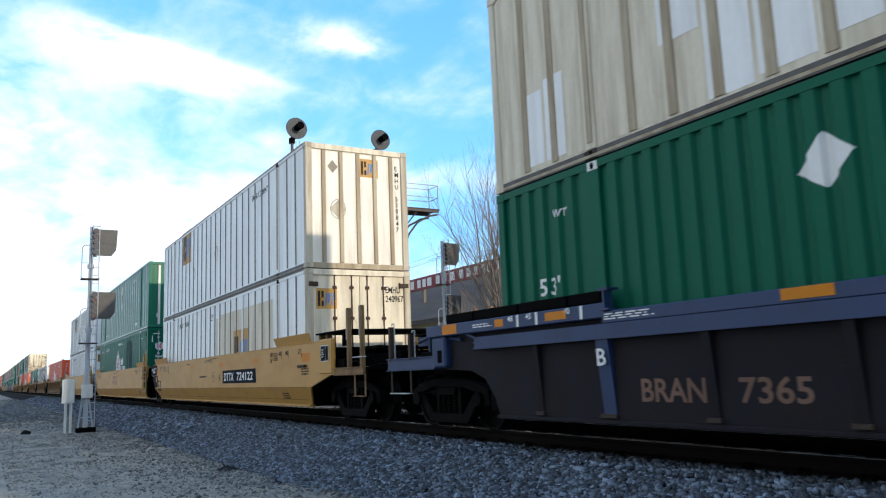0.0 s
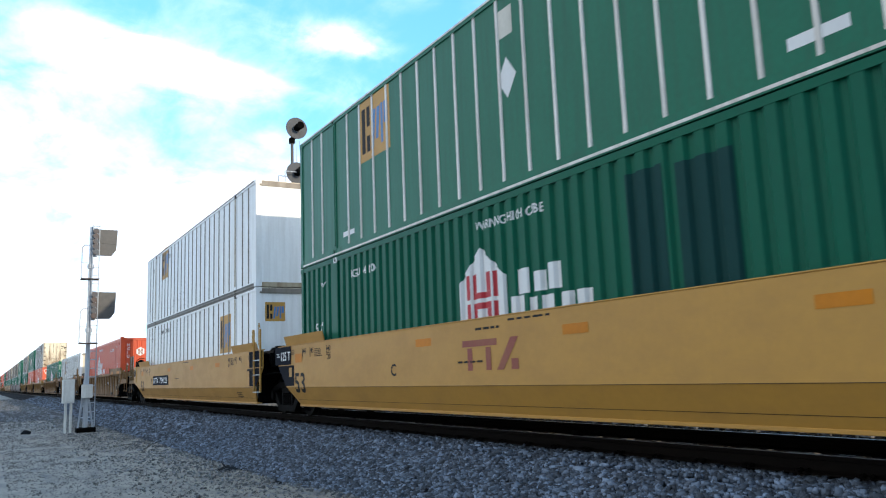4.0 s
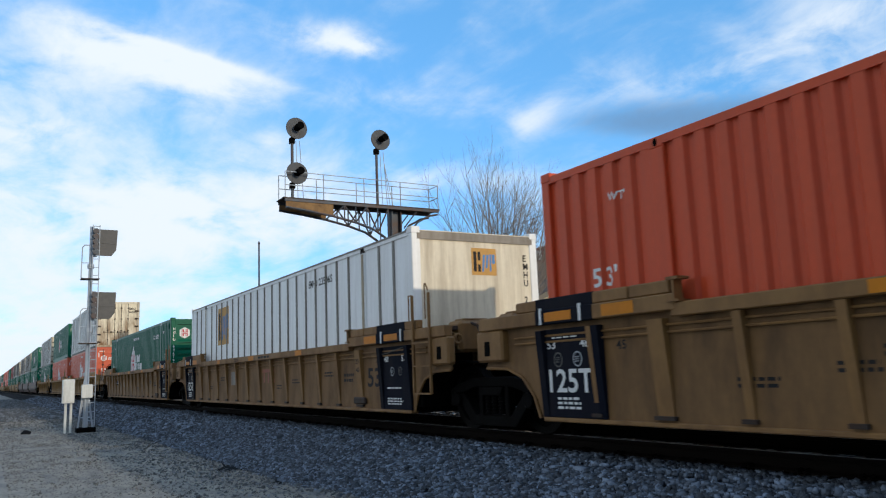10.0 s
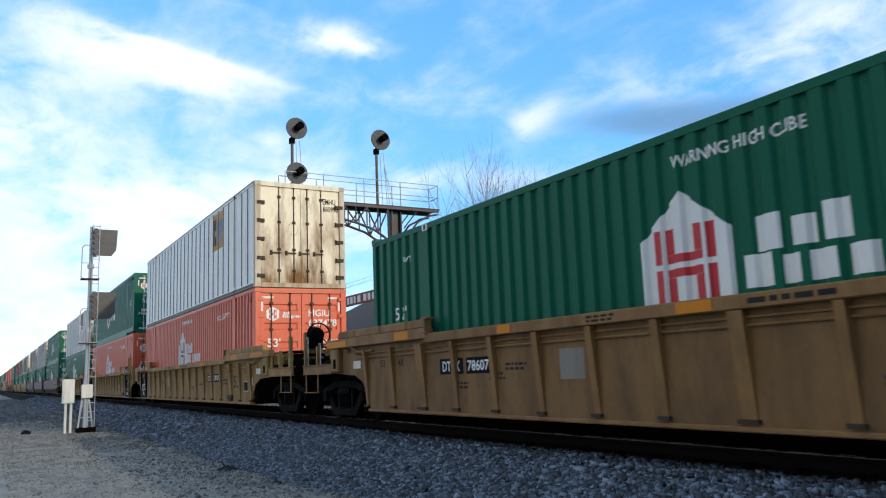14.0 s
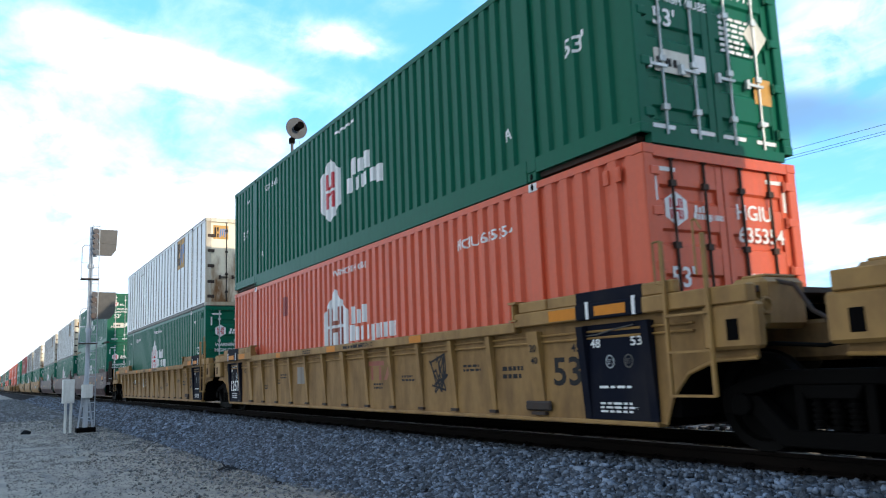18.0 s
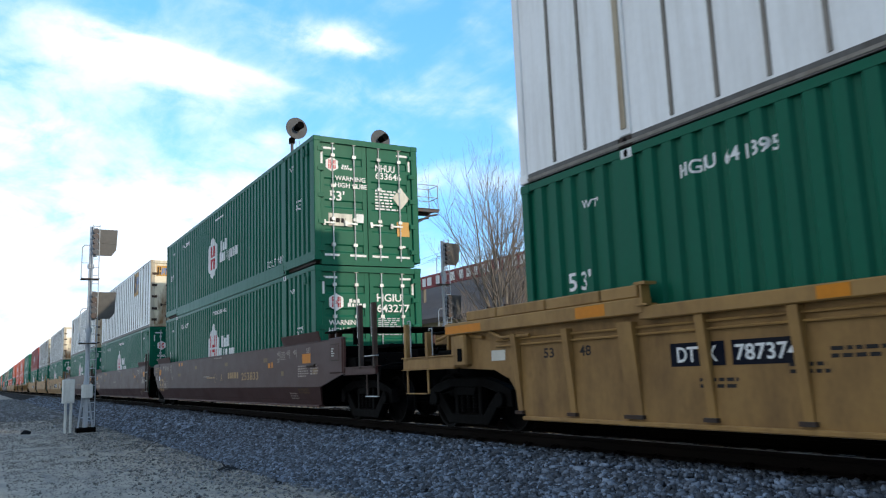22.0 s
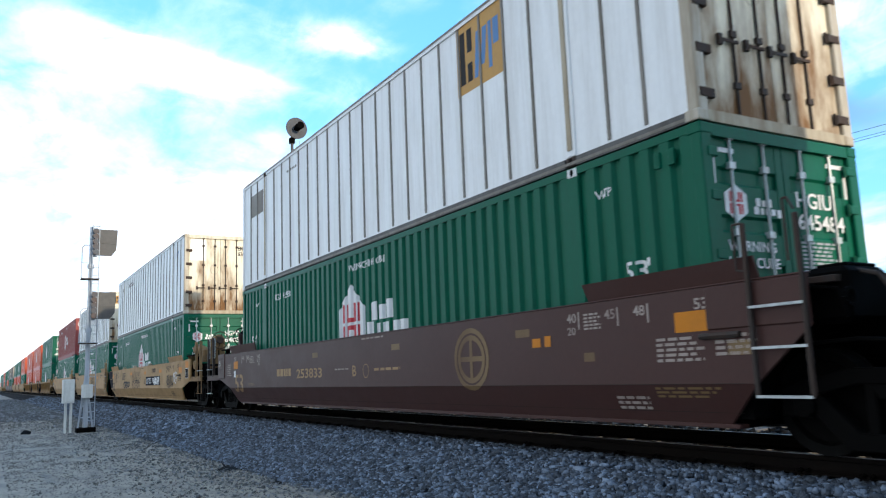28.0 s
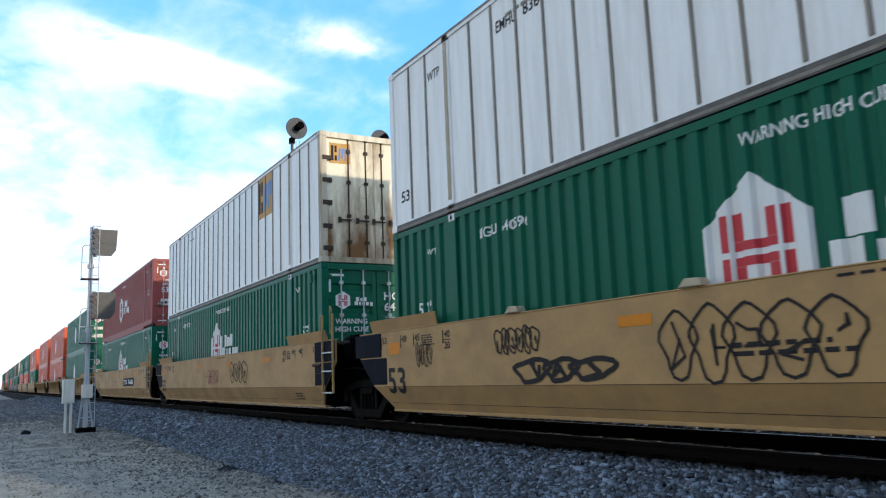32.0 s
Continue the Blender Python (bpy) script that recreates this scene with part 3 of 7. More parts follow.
def steel_container(spec, place):
    """A corrugated container. end: door, flush or waves."""
    mat, end = spec["paint"], spec.get("end", "door")
    words = {"GREEN": "green", "ORANGE": "orange", "FADED": "faded glare-pale orange", "RED": "faded red"}[spec["hue"]]
    ends = {"door": "double doors", "flush": "recessed end wall", "waves": "wavy end wall"}[end]
    c = empty("shipping_container", f"{words} corrugated container with {ends}, {place}", "container", "containers on the train")
    part("side_wall", lambda: wave_sheet(-1, 0.14, CH - 0.08), mat, c, key="wave_near")
    part("side_wall", lambda: wave_sheet(1, 0.14, CH - 0.08), mat, c, key="wave_far")
    frame_parts(c, mat, high=place.startswith("stacked"))
    castings(c, mat, spec.get("white_cast", True))
    slots(c, mat)

    def back():
        s, n = Shape(), 16
        for i in range(n + 1):
            y = -CW + 0.15 + (2 * CW - 0.3) * i / n
            x = -CL + (0.05 if i % 2 else 0.02)
            s.v += [(x, y, 0.1), (x, y, CH - 0.1)]
        for i in range(n):
            s.f.append([2 * i + 2, 2 * i, 2 * i + 1, 2 * i + 3])
        return s
    part("end_wall", back, mat, c, key="backwall")
    if end == "door":
        def leaf():
            s = Shape()
            zs = [(0.1, -0.055)]
            for k in range(5):
                z = 0.28 + k * 0.50
                zs += [(z, -0.055), (z + 0.03, -0.085), (z + 0.16, -0.085), (z + 0.19, -0.055)]
            zs.append((CH - 0.11, -0.055))
            for z, x in zs:
                s.v += [(x, 0.10, z), (x, 1.03, z)]
            for i in range(len(zs) - 1):
                s.f.append([2 * i, 2 * i + 1, 2 * i + 3, 2 * i + 2])
            return s.box(-0.09, -0.05, 0.01, 0.105, 0.1, CH - 0.11).box(-0.09, -0.05, 1.025, 1.13, 0.1, CH - 0.11)
        for y in (0.0, -1.14):
            d = part("door", leaf, mat, c, key="door_leaf", at=(0, y, 0))
            for k in (0.30, 0.82):
                lock_bar(d, k, spec.get("bar", BAR), False)
            for z in (0.35, 0.95, 1.55, 2.15, 2.6):
                hinge(d, 1.14 if y == 0.0 else 0.0, z, mat)
    elif end == "flush":
        def pressed():
            s, zs, z = Shape(), [(CH - 0.1, -0.012), (2.69, -0.012), (2.685, -0.065), (2.12, -0.065), (2.04, -0.012)], 1.995
            while z > 0.35:
                zs += [(z, -0.012), (z - 0.005, -0.065), (z - 0.09, -0.065), (z - 0.15, -0.012)]
                z -= 0.217
            zs.append((0.1, -0.012))
            for z, x in zs:
                s.v += [(x, -1.05, z), (x, 1.05, z)]
            for i in range(len(zs) - 1):
                s.f.append([2 * i + 2, 2 * i + 3, 2 * i + 1, 2 * i])
            return s.box(-0.07, -0.011, -CW + 0.15, -1.05, 0.1, CH - 0.1).box(-0.07, -0.011, 1.05, CW - 0.15, 0.1, CH - 0.1)
        part("end_wall", pressed, mat, c, "pressed end wall with a wide recess over narrow ones", key="flushwall")
    else:
        def waves():
            s, n = Shape(), 10
            ys = []
            for i in range(n):
                p = (2 * CW - 0.32) / n
                for q, d in ((0.0, 0.02), (0.3, 0.02), (0.5, 0.06), (0.8, 0.06)):
                    ys.append((-CW + 0.16 + (i + q) * p, d))
            ys.append((CW - 0.16, 0.02))
            for y, d in ys:
                s.v += [(-d, y, 0.1), (-d, y, CH - 0.1)]
            for i in range(len(ys) - 1):
                s.f.append([2 * i, 2 * i + 2, 2 * i + 3, 2 * i + 1])
            return s
        part("end_wall", waves, mat, c, key="wavewall")
    return c


def sheet_container(spec, place):
    """A sheet-and-post container. end: door, plain or ribbed."""
    mat, rib, end = spec["paint"], spec.get("rib", RIB), spec.get("end", "door")
    words = {"WHITE": "white", "CREAM": "grimy cream-white", "GREEN_DARK": "dark green", "GREY": "grey"}[spec["hue"]]
    ends = {"door": "rust-streaked doors", "plain": "plain end wall", "ribbed": "ribbed end wall"}[end]
    c = empty("shipping_container", f"{words} sheet-sided container with {ends}, {place}", "container", "containers on the train")
    part("side_wall", lambda: Shape().box(-CL + 0.1, -0.1, -CW + 0.022, -CW + 0.05, 0.1, CH - 0.06), mat, c, key="sheet_near")

    def far():
        s = Shape().box(-CL + 0.1, -0.1, CW - 0.05, CW - 0.022, 0.1, CH - 0.06)
        for i in range(24):
            s.box(-0.75 - i * 0.61 - 0.03, -0.75 - i * 0.61 + 0.03, CW - 0.022, CW - 0.004, 0.1, CH - 0.06)
        return s
    part("side_wall", far, mat, c, key="sheet_far")
    frame_parts(c, spec.get("frame", mat), None if "frame" in spec else CREAM, rail=None if "frame" in spec else EDGE_GREY, front=None if "frame" in spec or spec["end"] == "plain" else POST_WHITE)
    xs = []
    for a, b in ((POSTS[0][1], -0.14), (POSTS[1][1], POSTS[0][0]), (-CL + 0.14, POSTS[1][0])):
        n = round((b - a) / 0.61)
        xs += [a + (b - a) * i / n for i in range(1, n)]
    w = spec.get("rib_width", 0.028)
    if not FINE[0]:
        s = Shape()
        for x in xs:
            s.box(x - w, x + w, -CW + 0.004, -CW + 0.024, 0.15, CH - 0.09)
        part("side_posts", s, rib, c)
    else:
        for x in xs:
            part("side_post", lambda: Shape().prism([(-w, 0.02), (-w * 0.7, 0.0), (w * 0.7, 0.0), (w, 0.02)], 0.15, CH - 0.09, "z"), rib, c, key=("rib", w), at=(x, -CW + 0.004, 0))
    for x0, x1 in POSTS:
        part("post_strip", lambda: Shape().box(-0.045, 0.045, -0.012, 0.0, 0.2, CH - 0.14), spec.get("post", RIB_TAN), c, key="poststrip", bevel=0.004, at=((x0 + x1) / 2, -CW - 0.001, 0))
    castings(c, BAR_DARK if spec["hue"] != "GREEN_DARK" else mat, spec.get("white_cast", False))
    for z in (0.02, CH - 0.03):
        part("edge_strip", lambda: Shape().box(-CL + 0.15, -0.15, -0.006, 0.0, 0.0, 0.035), rib, c, key="edge", at=(0, -CW - 0.001, z))
    part("end_wall", lambda: Shape().box(-CL, -CL + 0.04, -CW + 0.15, CW - 0.15, 0.1, CH - 0.1), mat, c, key="sheet_back")
    if end == "door":
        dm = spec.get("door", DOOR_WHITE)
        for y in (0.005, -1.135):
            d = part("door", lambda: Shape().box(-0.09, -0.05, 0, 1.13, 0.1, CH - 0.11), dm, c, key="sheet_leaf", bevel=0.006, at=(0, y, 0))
            for k in (0.515, 0.935) if y < 0 else (0.185, 0.595):
                lock_bar(d, k, BAR_DARK, True)
            for z in spec.get("hinges", (0.3, 0.78, 1.3, 1.8, 2.3)):
                hinge(d, 1.13 if y > 0 else 0.0, z, BAR_DARK, 0.11)
    elif end == "plain":
        part("end_wall", lambda: Shape().box(-0.08, -0.015, -CW + 0.15, CW - 0.15, 0.1, CH - 0.1), spec.get("endmat", mat), c, key="plainwall")
        part("header_strip", lambda: Shape().box(-0.01, 0.006, -CW + 0.1, CW - 0.1, CH - 0.16, CH - 0.02), rib, c, key="hstrip")
    else:
        part("end_wall", lambda: Shape().box(-0.1, -0.04, -CW + 0.15, CW - 0.15, 0.1, CH - 0.1), spec.get("endmat", mat), c, key="ribbedwall")
        for k in range(5):
            part("end_post", lambda: Shape().box(-0.04, 0, -0.05, 0.05, 0.13, CH - 0.14), spec.get("end_rib", RIB_TAN), c, key="endpost", bevel=0.012, at=(-0.002, -0.85 + k * 0.43, 0))
    return c


# ---- the painted marks ----
def hexagon(u, w, r, k=1.15):
    return [(u + r * math.sin(a * math.pi / 3), w + k * r * math.cos(a * math.pi / 3)) for a in range(6)]


def hex_mark(c, surface, u, w, r, red=R_PAINT, words=True, k=1.0):
    """A white hexagon with red bars, and two rows of plain blocks beside it."""
    shape_mark("emblem", c, surface, [hexagon(u, w, r, k)], W_PAINT, "white hexagonal emblem")
    over = Flat(surface.off + (-0.002 if surface.face == "side" else 0.002), surface.face) if isinstance(surface, Flat) else Lifted()
    b = r * 0.17
    shape_mark("emblem_inlay", c, over, [rect(u + r * x, u + r * x + b * e, w + r * z0, w + r * z1) for x, e in ((-.52, .8), (-.32, 1), (.15, 1), (.385, .8)) for z0, z1 in ((.05 if e < 1 else .17, .6), (-.6, -.05 if e < 1 else -.17))]
               + [rect(u - r * .32, u + r * .32, w + r * .05, w + r * .168), rect(u - r * .32, u + r * .32, w - r * .168, w - r * .05)], red, "red bars of the emblem")
    if words:
        word_blocks(c, surface, u + r * 1.3, w - r * .55, r)


def word_blocks(c, surface, u, w, r, tail=False):
    """A brand's wordmark as plain white blocks: a row of three over a row of five."""
    polys, h, r = [], r * 0.27, r * (0.6 if tail else 0.86)
    for row, widths in ((1, (.36, .32, .32)), (0, (.4, .24, .34, .34, .34) + ((.12, 0.0, .12, .32, .28, .08) if tail else ()))):
        x = u + (r * 0.15 if row else 0)
        for i, q in enumerate(widths):
            tall = 1.18 if row and i in (0, 2) else (1.08 if not row and i == 0 else 0.92)
            drop = 0.25 * h if (not row and i == 4) else 0.0
            if q:
                z0 = w + row * h * 1.14 - drop
                polys.append(rect(x, x + q * r * 0.82, z0, z0 + h * tall + drop))
            x += (q + 0.1) * r * 0.88
    shape_mark("wordmark", c, surface, polys, W_PAINT, "white wordmark drawn as plain blocks")


class Lifted(Corrugated):
    def point(self, u, w):
        x, y, z = Corrugated.point(self, u, w)
        return (x, y - 0.002, z)


def house_mark(c, u=-8.78, top=2.25, half=0.59, tail=False):
    """The tall white gabled emblem on the side, with red bars and blocks of a wordmark."""
    low = 0.15
    shape_mark("emblem", c, WAVES, [[(u - half, low), (u + half, low), (u + half, top - 0.46), (u, top), (u - half, top - 0.46)]], W_PAINT, "white gabled emblem")
    lift = Lifted()
    red = []
    for a, b in ((-0.38, -0.29), (-0.25, -0.11), (0.11, 0.25), (0.29, 0.38)):
        tall = abs(a + b) < 0.4
        red += [rect(u + a, u + b, 1.61 if tall else 1.52, 1.88), rect(u + a, u + b, low, 1.37 if tall else 1.46)]
    red += [rect(u - 0.25, u + 0.25, 1.52, 1.608), rect(u - 0.25, u + 0.25, 1.372, 1.46)]
    shape_mark("emblem_inlay", c, lift, red, R_PAINT if not tail else R_FADED, "red bars of the emblem")
    word_blocks(c, WAVES, u + half + 0.14, 1.16, 1.05, tail)


def square_mark(c, surface, u, w, a, faded=False):
    """An ochre square with a dark and a blue sign in it, as plain shapes."""
    shape_mark("emblem", c, surface, [rect(u, u + a, w, w + a * 0.92)], Y_PAINT, "ochre square emblem")
    d = 0.002
    over = Flat(surface.off - d, "side") if surface.face == "side" else Flat(surface.off + d, "end")
    t = a * 0.085
    shape_mark("emblem_inlay", c, over, [rect(u + a * .08, u + a * .08 + t * 1.4, w + a * .12, w + a * .8), rect(u + a * .25, u + a * .36, w + a * .12, w + a * .36), rect(u + a * .25, u + a * .36, w + a * .5, w + a * .8)], K_PAINT, "dark bars of the emblem")
    shape_mark("emblem_inlay", c, over, [[(u + a * .40, w + a * .12), (u + a * .48, w + a * .12), (u + a * .56, w + a * .70), (u + a * .46, w + a * .70)],
                                        [(u + a * .55, w + a * .24), (u + a * .63, w + a * .24), (u + a * .70, w + a * .70), (u + a * .60, w + a * .70)],
                                        rect(u + a * .72, u + a * .79, w + a * .14, w + a * .72), rect(u + a * .82, u + a * .94, w + a * .40, w + a * .72)], B_PAINT, "blue bars of the emblem")


# ---- well wagons: the same x as the container they carry, z = 0 on the rail ----
BACK = -CL
FRONT_CUT = {"link": [(0.06, 0.29), (0.52, 0.67), (1.10, 1.15), (1.10, 1.58)], "end": [(0.29, 0.29), (0.64, 0.67), (1.68, 0.89), (1.90, 0.92), (1.90, 1.58)]}


def mirrored(x):
    return BACK - x


def bogie(parent, x, r=0.46):
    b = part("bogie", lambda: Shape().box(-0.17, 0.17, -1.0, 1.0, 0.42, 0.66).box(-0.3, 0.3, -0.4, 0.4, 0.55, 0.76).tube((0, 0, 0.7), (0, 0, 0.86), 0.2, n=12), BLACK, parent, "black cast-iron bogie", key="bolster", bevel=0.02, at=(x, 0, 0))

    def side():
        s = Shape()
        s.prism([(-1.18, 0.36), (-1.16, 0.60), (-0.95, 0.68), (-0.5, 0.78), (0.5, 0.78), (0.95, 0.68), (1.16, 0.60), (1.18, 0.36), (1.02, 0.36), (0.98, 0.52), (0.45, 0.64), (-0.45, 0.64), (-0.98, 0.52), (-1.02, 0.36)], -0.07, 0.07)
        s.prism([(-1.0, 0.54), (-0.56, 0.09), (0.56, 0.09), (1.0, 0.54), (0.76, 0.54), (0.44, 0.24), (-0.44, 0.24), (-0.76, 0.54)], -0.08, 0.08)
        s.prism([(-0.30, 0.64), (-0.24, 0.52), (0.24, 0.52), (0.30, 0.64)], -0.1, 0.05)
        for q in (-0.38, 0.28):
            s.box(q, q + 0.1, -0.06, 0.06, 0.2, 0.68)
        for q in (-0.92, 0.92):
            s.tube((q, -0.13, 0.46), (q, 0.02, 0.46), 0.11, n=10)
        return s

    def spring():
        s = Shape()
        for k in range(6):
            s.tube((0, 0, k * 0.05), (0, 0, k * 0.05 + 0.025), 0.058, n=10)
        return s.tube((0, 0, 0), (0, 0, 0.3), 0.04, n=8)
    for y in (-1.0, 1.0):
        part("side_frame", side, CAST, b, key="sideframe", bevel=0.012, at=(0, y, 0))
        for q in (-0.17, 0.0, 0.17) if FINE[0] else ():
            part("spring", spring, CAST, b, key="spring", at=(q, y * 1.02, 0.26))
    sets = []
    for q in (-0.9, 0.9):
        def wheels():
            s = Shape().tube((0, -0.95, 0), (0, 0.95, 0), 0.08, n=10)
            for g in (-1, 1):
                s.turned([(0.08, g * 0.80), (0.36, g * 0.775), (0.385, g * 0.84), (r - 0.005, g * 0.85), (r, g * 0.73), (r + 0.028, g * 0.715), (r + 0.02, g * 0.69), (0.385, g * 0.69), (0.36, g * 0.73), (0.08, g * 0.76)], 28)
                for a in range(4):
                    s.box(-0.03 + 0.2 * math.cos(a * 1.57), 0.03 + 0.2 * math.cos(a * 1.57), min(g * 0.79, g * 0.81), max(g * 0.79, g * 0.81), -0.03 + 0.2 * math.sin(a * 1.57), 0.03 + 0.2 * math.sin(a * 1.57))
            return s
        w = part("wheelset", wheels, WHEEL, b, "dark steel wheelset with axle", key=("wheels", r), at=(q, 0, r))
        sets.append((w, q, r))
    return sets


def side_plate(front, rear):
    """One smooth wagon side with its knee, as a folded plate."""
    f = FRONT_CUT[front]
    r = [(mirrored(x), z) for x, z in FRONT_CUT[rear]]
    loop = r + f[::-1]          # lower rear, up, along the top, down the front
    top = [q for q in loop if q[1] >= 0.669]
    low = [q for q in loop if q[1] <= 0.671]
    low = [low[0], low[1], low[2], low[3]]

    def build(side):
        s = Shape()

        def out(z):
            return side * (1.47 if z >= 0.67 else 1.30 + 0.17 * (z - 0.29) / 0.38)
        for pts in (top, [low[0], low[1], low[2], low[3]]):
            b, n = len(s.v), len(pts)
            s.v += [(x, out(z), z) for x, z in pts] + [(x, out(z) - side * 0.035, z) for x, z in pts]
            s.f.append([b + i for i in (range(n) if side < 0 else reversed(range(n)))])
            s.f.append([b + n + i for i in (reversed(range(n)) if side < 0 else range(n))])
            for i in range(n):
                j = (i + 1) % n
                q = [b + j, b + i, b + n + i, b + n + j]
                s.f.append(q if side < 0 else q[::-1])
        return s
    return build


def channel(w, e, z0, z1):
    """An upright channel, open to the back."""
    k = 0.018
    return Shape().prism([(-w, -e), (w, -e), (w, e), (w - k, e), (w - k, -e + k), (-w + k, -e + k), (-w + k, e), (-w, e)], z0, z1, "z")


def end_gear(c, paint, x, d, brake, stuff=0, low=False):
    """Platform, posts, steps, draft gear and coupler at a wagon's outer end. x: where the side ends; d: +1 leads, -1 trails."""
    def X(q):
        return x + d * (q - 1.9)

    def bx(q0, q1, *rest):
        a, b = sorted((X(q0), X(q1)))
        return Shape().box(a, b, *rest)

    dark = paint in (MAROON, NAVY)
    post_mat = BAR_DARK if dark else paint
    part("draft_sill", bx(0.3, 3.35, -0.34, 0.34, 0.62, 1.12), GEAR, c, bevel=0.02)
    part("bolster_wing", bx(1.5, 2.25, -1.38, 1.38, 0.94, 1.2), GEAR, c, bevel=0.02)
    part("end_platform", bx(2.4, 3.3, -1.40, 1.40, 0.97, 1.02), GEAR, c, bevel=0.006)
    b0, z0, z1 = (1.62, 0.935, 1.11) if low else (1.9, 0.90, 1.02)
    for y in (-1, 1):
        ya, yb = sorted((y * 1.40, y * 1.46))
        part("platform_beam", bx(b0, 3.26, ya, yb, z0, z1), paint, c, bevel=0.008)
        ya, yb = sorted((y * 1.36, y * 1.485))
        part("beam_flange", bx(b0, 3.28, ya, yb, z1, z1 + 0.014), paint, c)
        part("beam_flange", bx(b0, 3.28, ya, yb, z0 - 0.014, z0), paint, c)
    if low:
        part("pipe", Shape().pipe([(X(0.9), -1.42, 1.33), (X(1.5), -1.38, 1.40), (X(1.9), -1.34, 1.44), (X(2.4), -1.30, 1.36)], 0.026), paint, c)
        for q in (1.75, 1.95):
            part("stiffener", bx(q, q + 0.05, -1.36, -1.24, 1.12, 1.44), paint, c, bevel=0.01)
        part("deck_beam", bx(1.3, 2.6, -1.22, -1.16, 1.30, 1.46), paint, c, bevel=0.01)
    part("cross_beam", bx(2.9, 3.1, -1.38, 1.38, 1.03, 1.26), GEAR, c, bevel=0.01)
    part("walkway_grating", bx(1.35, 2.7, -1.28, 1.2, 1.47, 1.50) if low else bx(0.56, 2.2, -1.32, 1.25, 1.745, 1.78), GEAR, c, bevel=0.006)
    for y in (-1.2, 1.2):
        for q in (0.6, 0.98, 1.85) if FINE[0] and not low else ():
            part("walkway_bracket", bx(q, q + 0.09, y - 0.06, y + 0.06, 1.46, 1.745), paint if q < 1.5 else GEAR, c, bevel=0.01)
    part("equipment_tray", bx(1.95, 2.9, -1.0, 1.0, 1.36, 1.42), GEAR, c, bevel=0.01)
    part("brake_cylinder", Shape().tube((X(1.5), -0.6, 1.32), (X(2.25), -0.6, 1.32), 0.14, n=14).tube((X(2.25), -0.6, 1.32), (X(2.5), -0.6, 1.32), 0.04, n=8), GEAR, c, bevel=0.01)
    if FINE[0]:
        part("brake_rod", Shape().pipe([(X(0.9), -1.05, 1.22), (X(2.2), -1.05, 1.20), (X(3.05), -0.8, 1.12)], 0.016), CAST, c)
        part("brake_rod", Shape().pipe([(X(1.2), -1.18, 1.14), (X(3.2), -1.18, 1.14)], 0.022), CAST, c)
        part("uncoupling_lever", Shape().pipe([(X(3.34), -1.42, 0.78), (X(3.34), -1.40, 1.0), (X(3.38), -1.2, 1.06), (X(3.42), -0.25, 1.06), (X(3.55), -0.1, 0.98)], 0.014), CAST, c)
        part("air_hose", Shape().pipe([(X(2.5), -1.1, 1.40), (X(2.75), -1.12, 1.20), (X(3.0), -1.16, 1.16)], 0.02), BLACK, c)
    tall = (1.50, 1.80 if brake else 1.66) if low else (2.15, 2.15)
    for y in (-1.43, 1.43):
        for q, top in zip((2.45, 3.16) if low else (2.60, 3.20), tall):
            part("end_post", channel(0.034, 0.038, z1 - 0.03, top), post_mat, c, at=(X(q), y, 0))
            if not FINE[0]:
                continue
            a = X(q - 0.13)
            g1, g0 = (top + 0.05 if top < 1.75 else 1.60, 1.07) if low else (2.13, 1.56)
            part("grab_iron", Shape().pipe([(X(q - 0.03), y, g1 - 0.03), (X(q - 0.05), y, g1), (a, y, g1), (a, y, g0), (X(q - 0.03), y, g0)], 0.0095), STEEL if not dark else BAR, c)
        if not FINE[0]:
            continue
        s0, s1, sz = (2.48, 3.16, 0.555) if low else (2.84, 3.30, 0.50)
        for q in (s0, s1):
            part("step_hanger", bx(q - 0.022, q + 0.022, y - 0.008, y + 0.008, sz, z0), post_mat, c)
        part("tread", bx(s0, s1, y - 0.045, y + 0.03, sz - 0.008, sz + 0.008), BAR if dark else post_mat, c)
        if not low:
            part("tread", bx(s0, s1, y - 0.045, y + 0.03, 1.205, 1.22), STEEL, c)
    kn = Shape()
    a, b = sorted((X(3.35), X(3.72)))
    kn.box(a, b, -0.09, 0.09, 0.78, 0.98)
    a, b = sorted((X(3.68), X(3.96)))
    kn.prism([(a, -0.16), (b, -0.2), (b, 0.02), ((a + b) / 2, 0.06), (a, 0.16)], 0.74, 1.02, "z")
    part("coupler", kn, CAST, c, "dark iron coupler", bevel=0.02)
    hose = Shape().pipe([(X(3.4), -0.4, 0.75), (X(3.6), -0.42, 0.55), (X(3.78), -0.36, 0.42), (X(3.92), -0.2, 0.5)], 0.025)
    part("air_hose", hose, BLACK, c)
    part("hose_coupling", Shape().tube((X(3.76), -0.37, 0.43), (X(3.94), -0.19, 0.51), 0.034, n=8), STEEL, c, "bright hose coupling")
    if brake:
        bz, bq = (1.83, 3.14) if low else ((2.13, 1.9) if brake == 3 else (2.18, 2.95))
        tint = BLACK if brake != 2 else paint
        bw = Shape().ring((X(bq), -0.75, bz), 0.27, 0.017, "x")
        for k in range(6):
            t = k * math.pi / 3 + 0.3
            bw.tube((X(bq), -0.75, bz), (X(bq), -0.75 + 0.27 * math.cos(t), bz + 0.27 * math.sin(t)), 0.014, n=6)
        bw.tube((X(bq - 0.04), -0.75, bz), (X(bq + 0.02), -0.75, bz), 0.12, 0.1, n=18)
        part("brake_wheel", bw, tint if brake != 2 else BAR_DARK, c, "spoked hand-brake wheel")
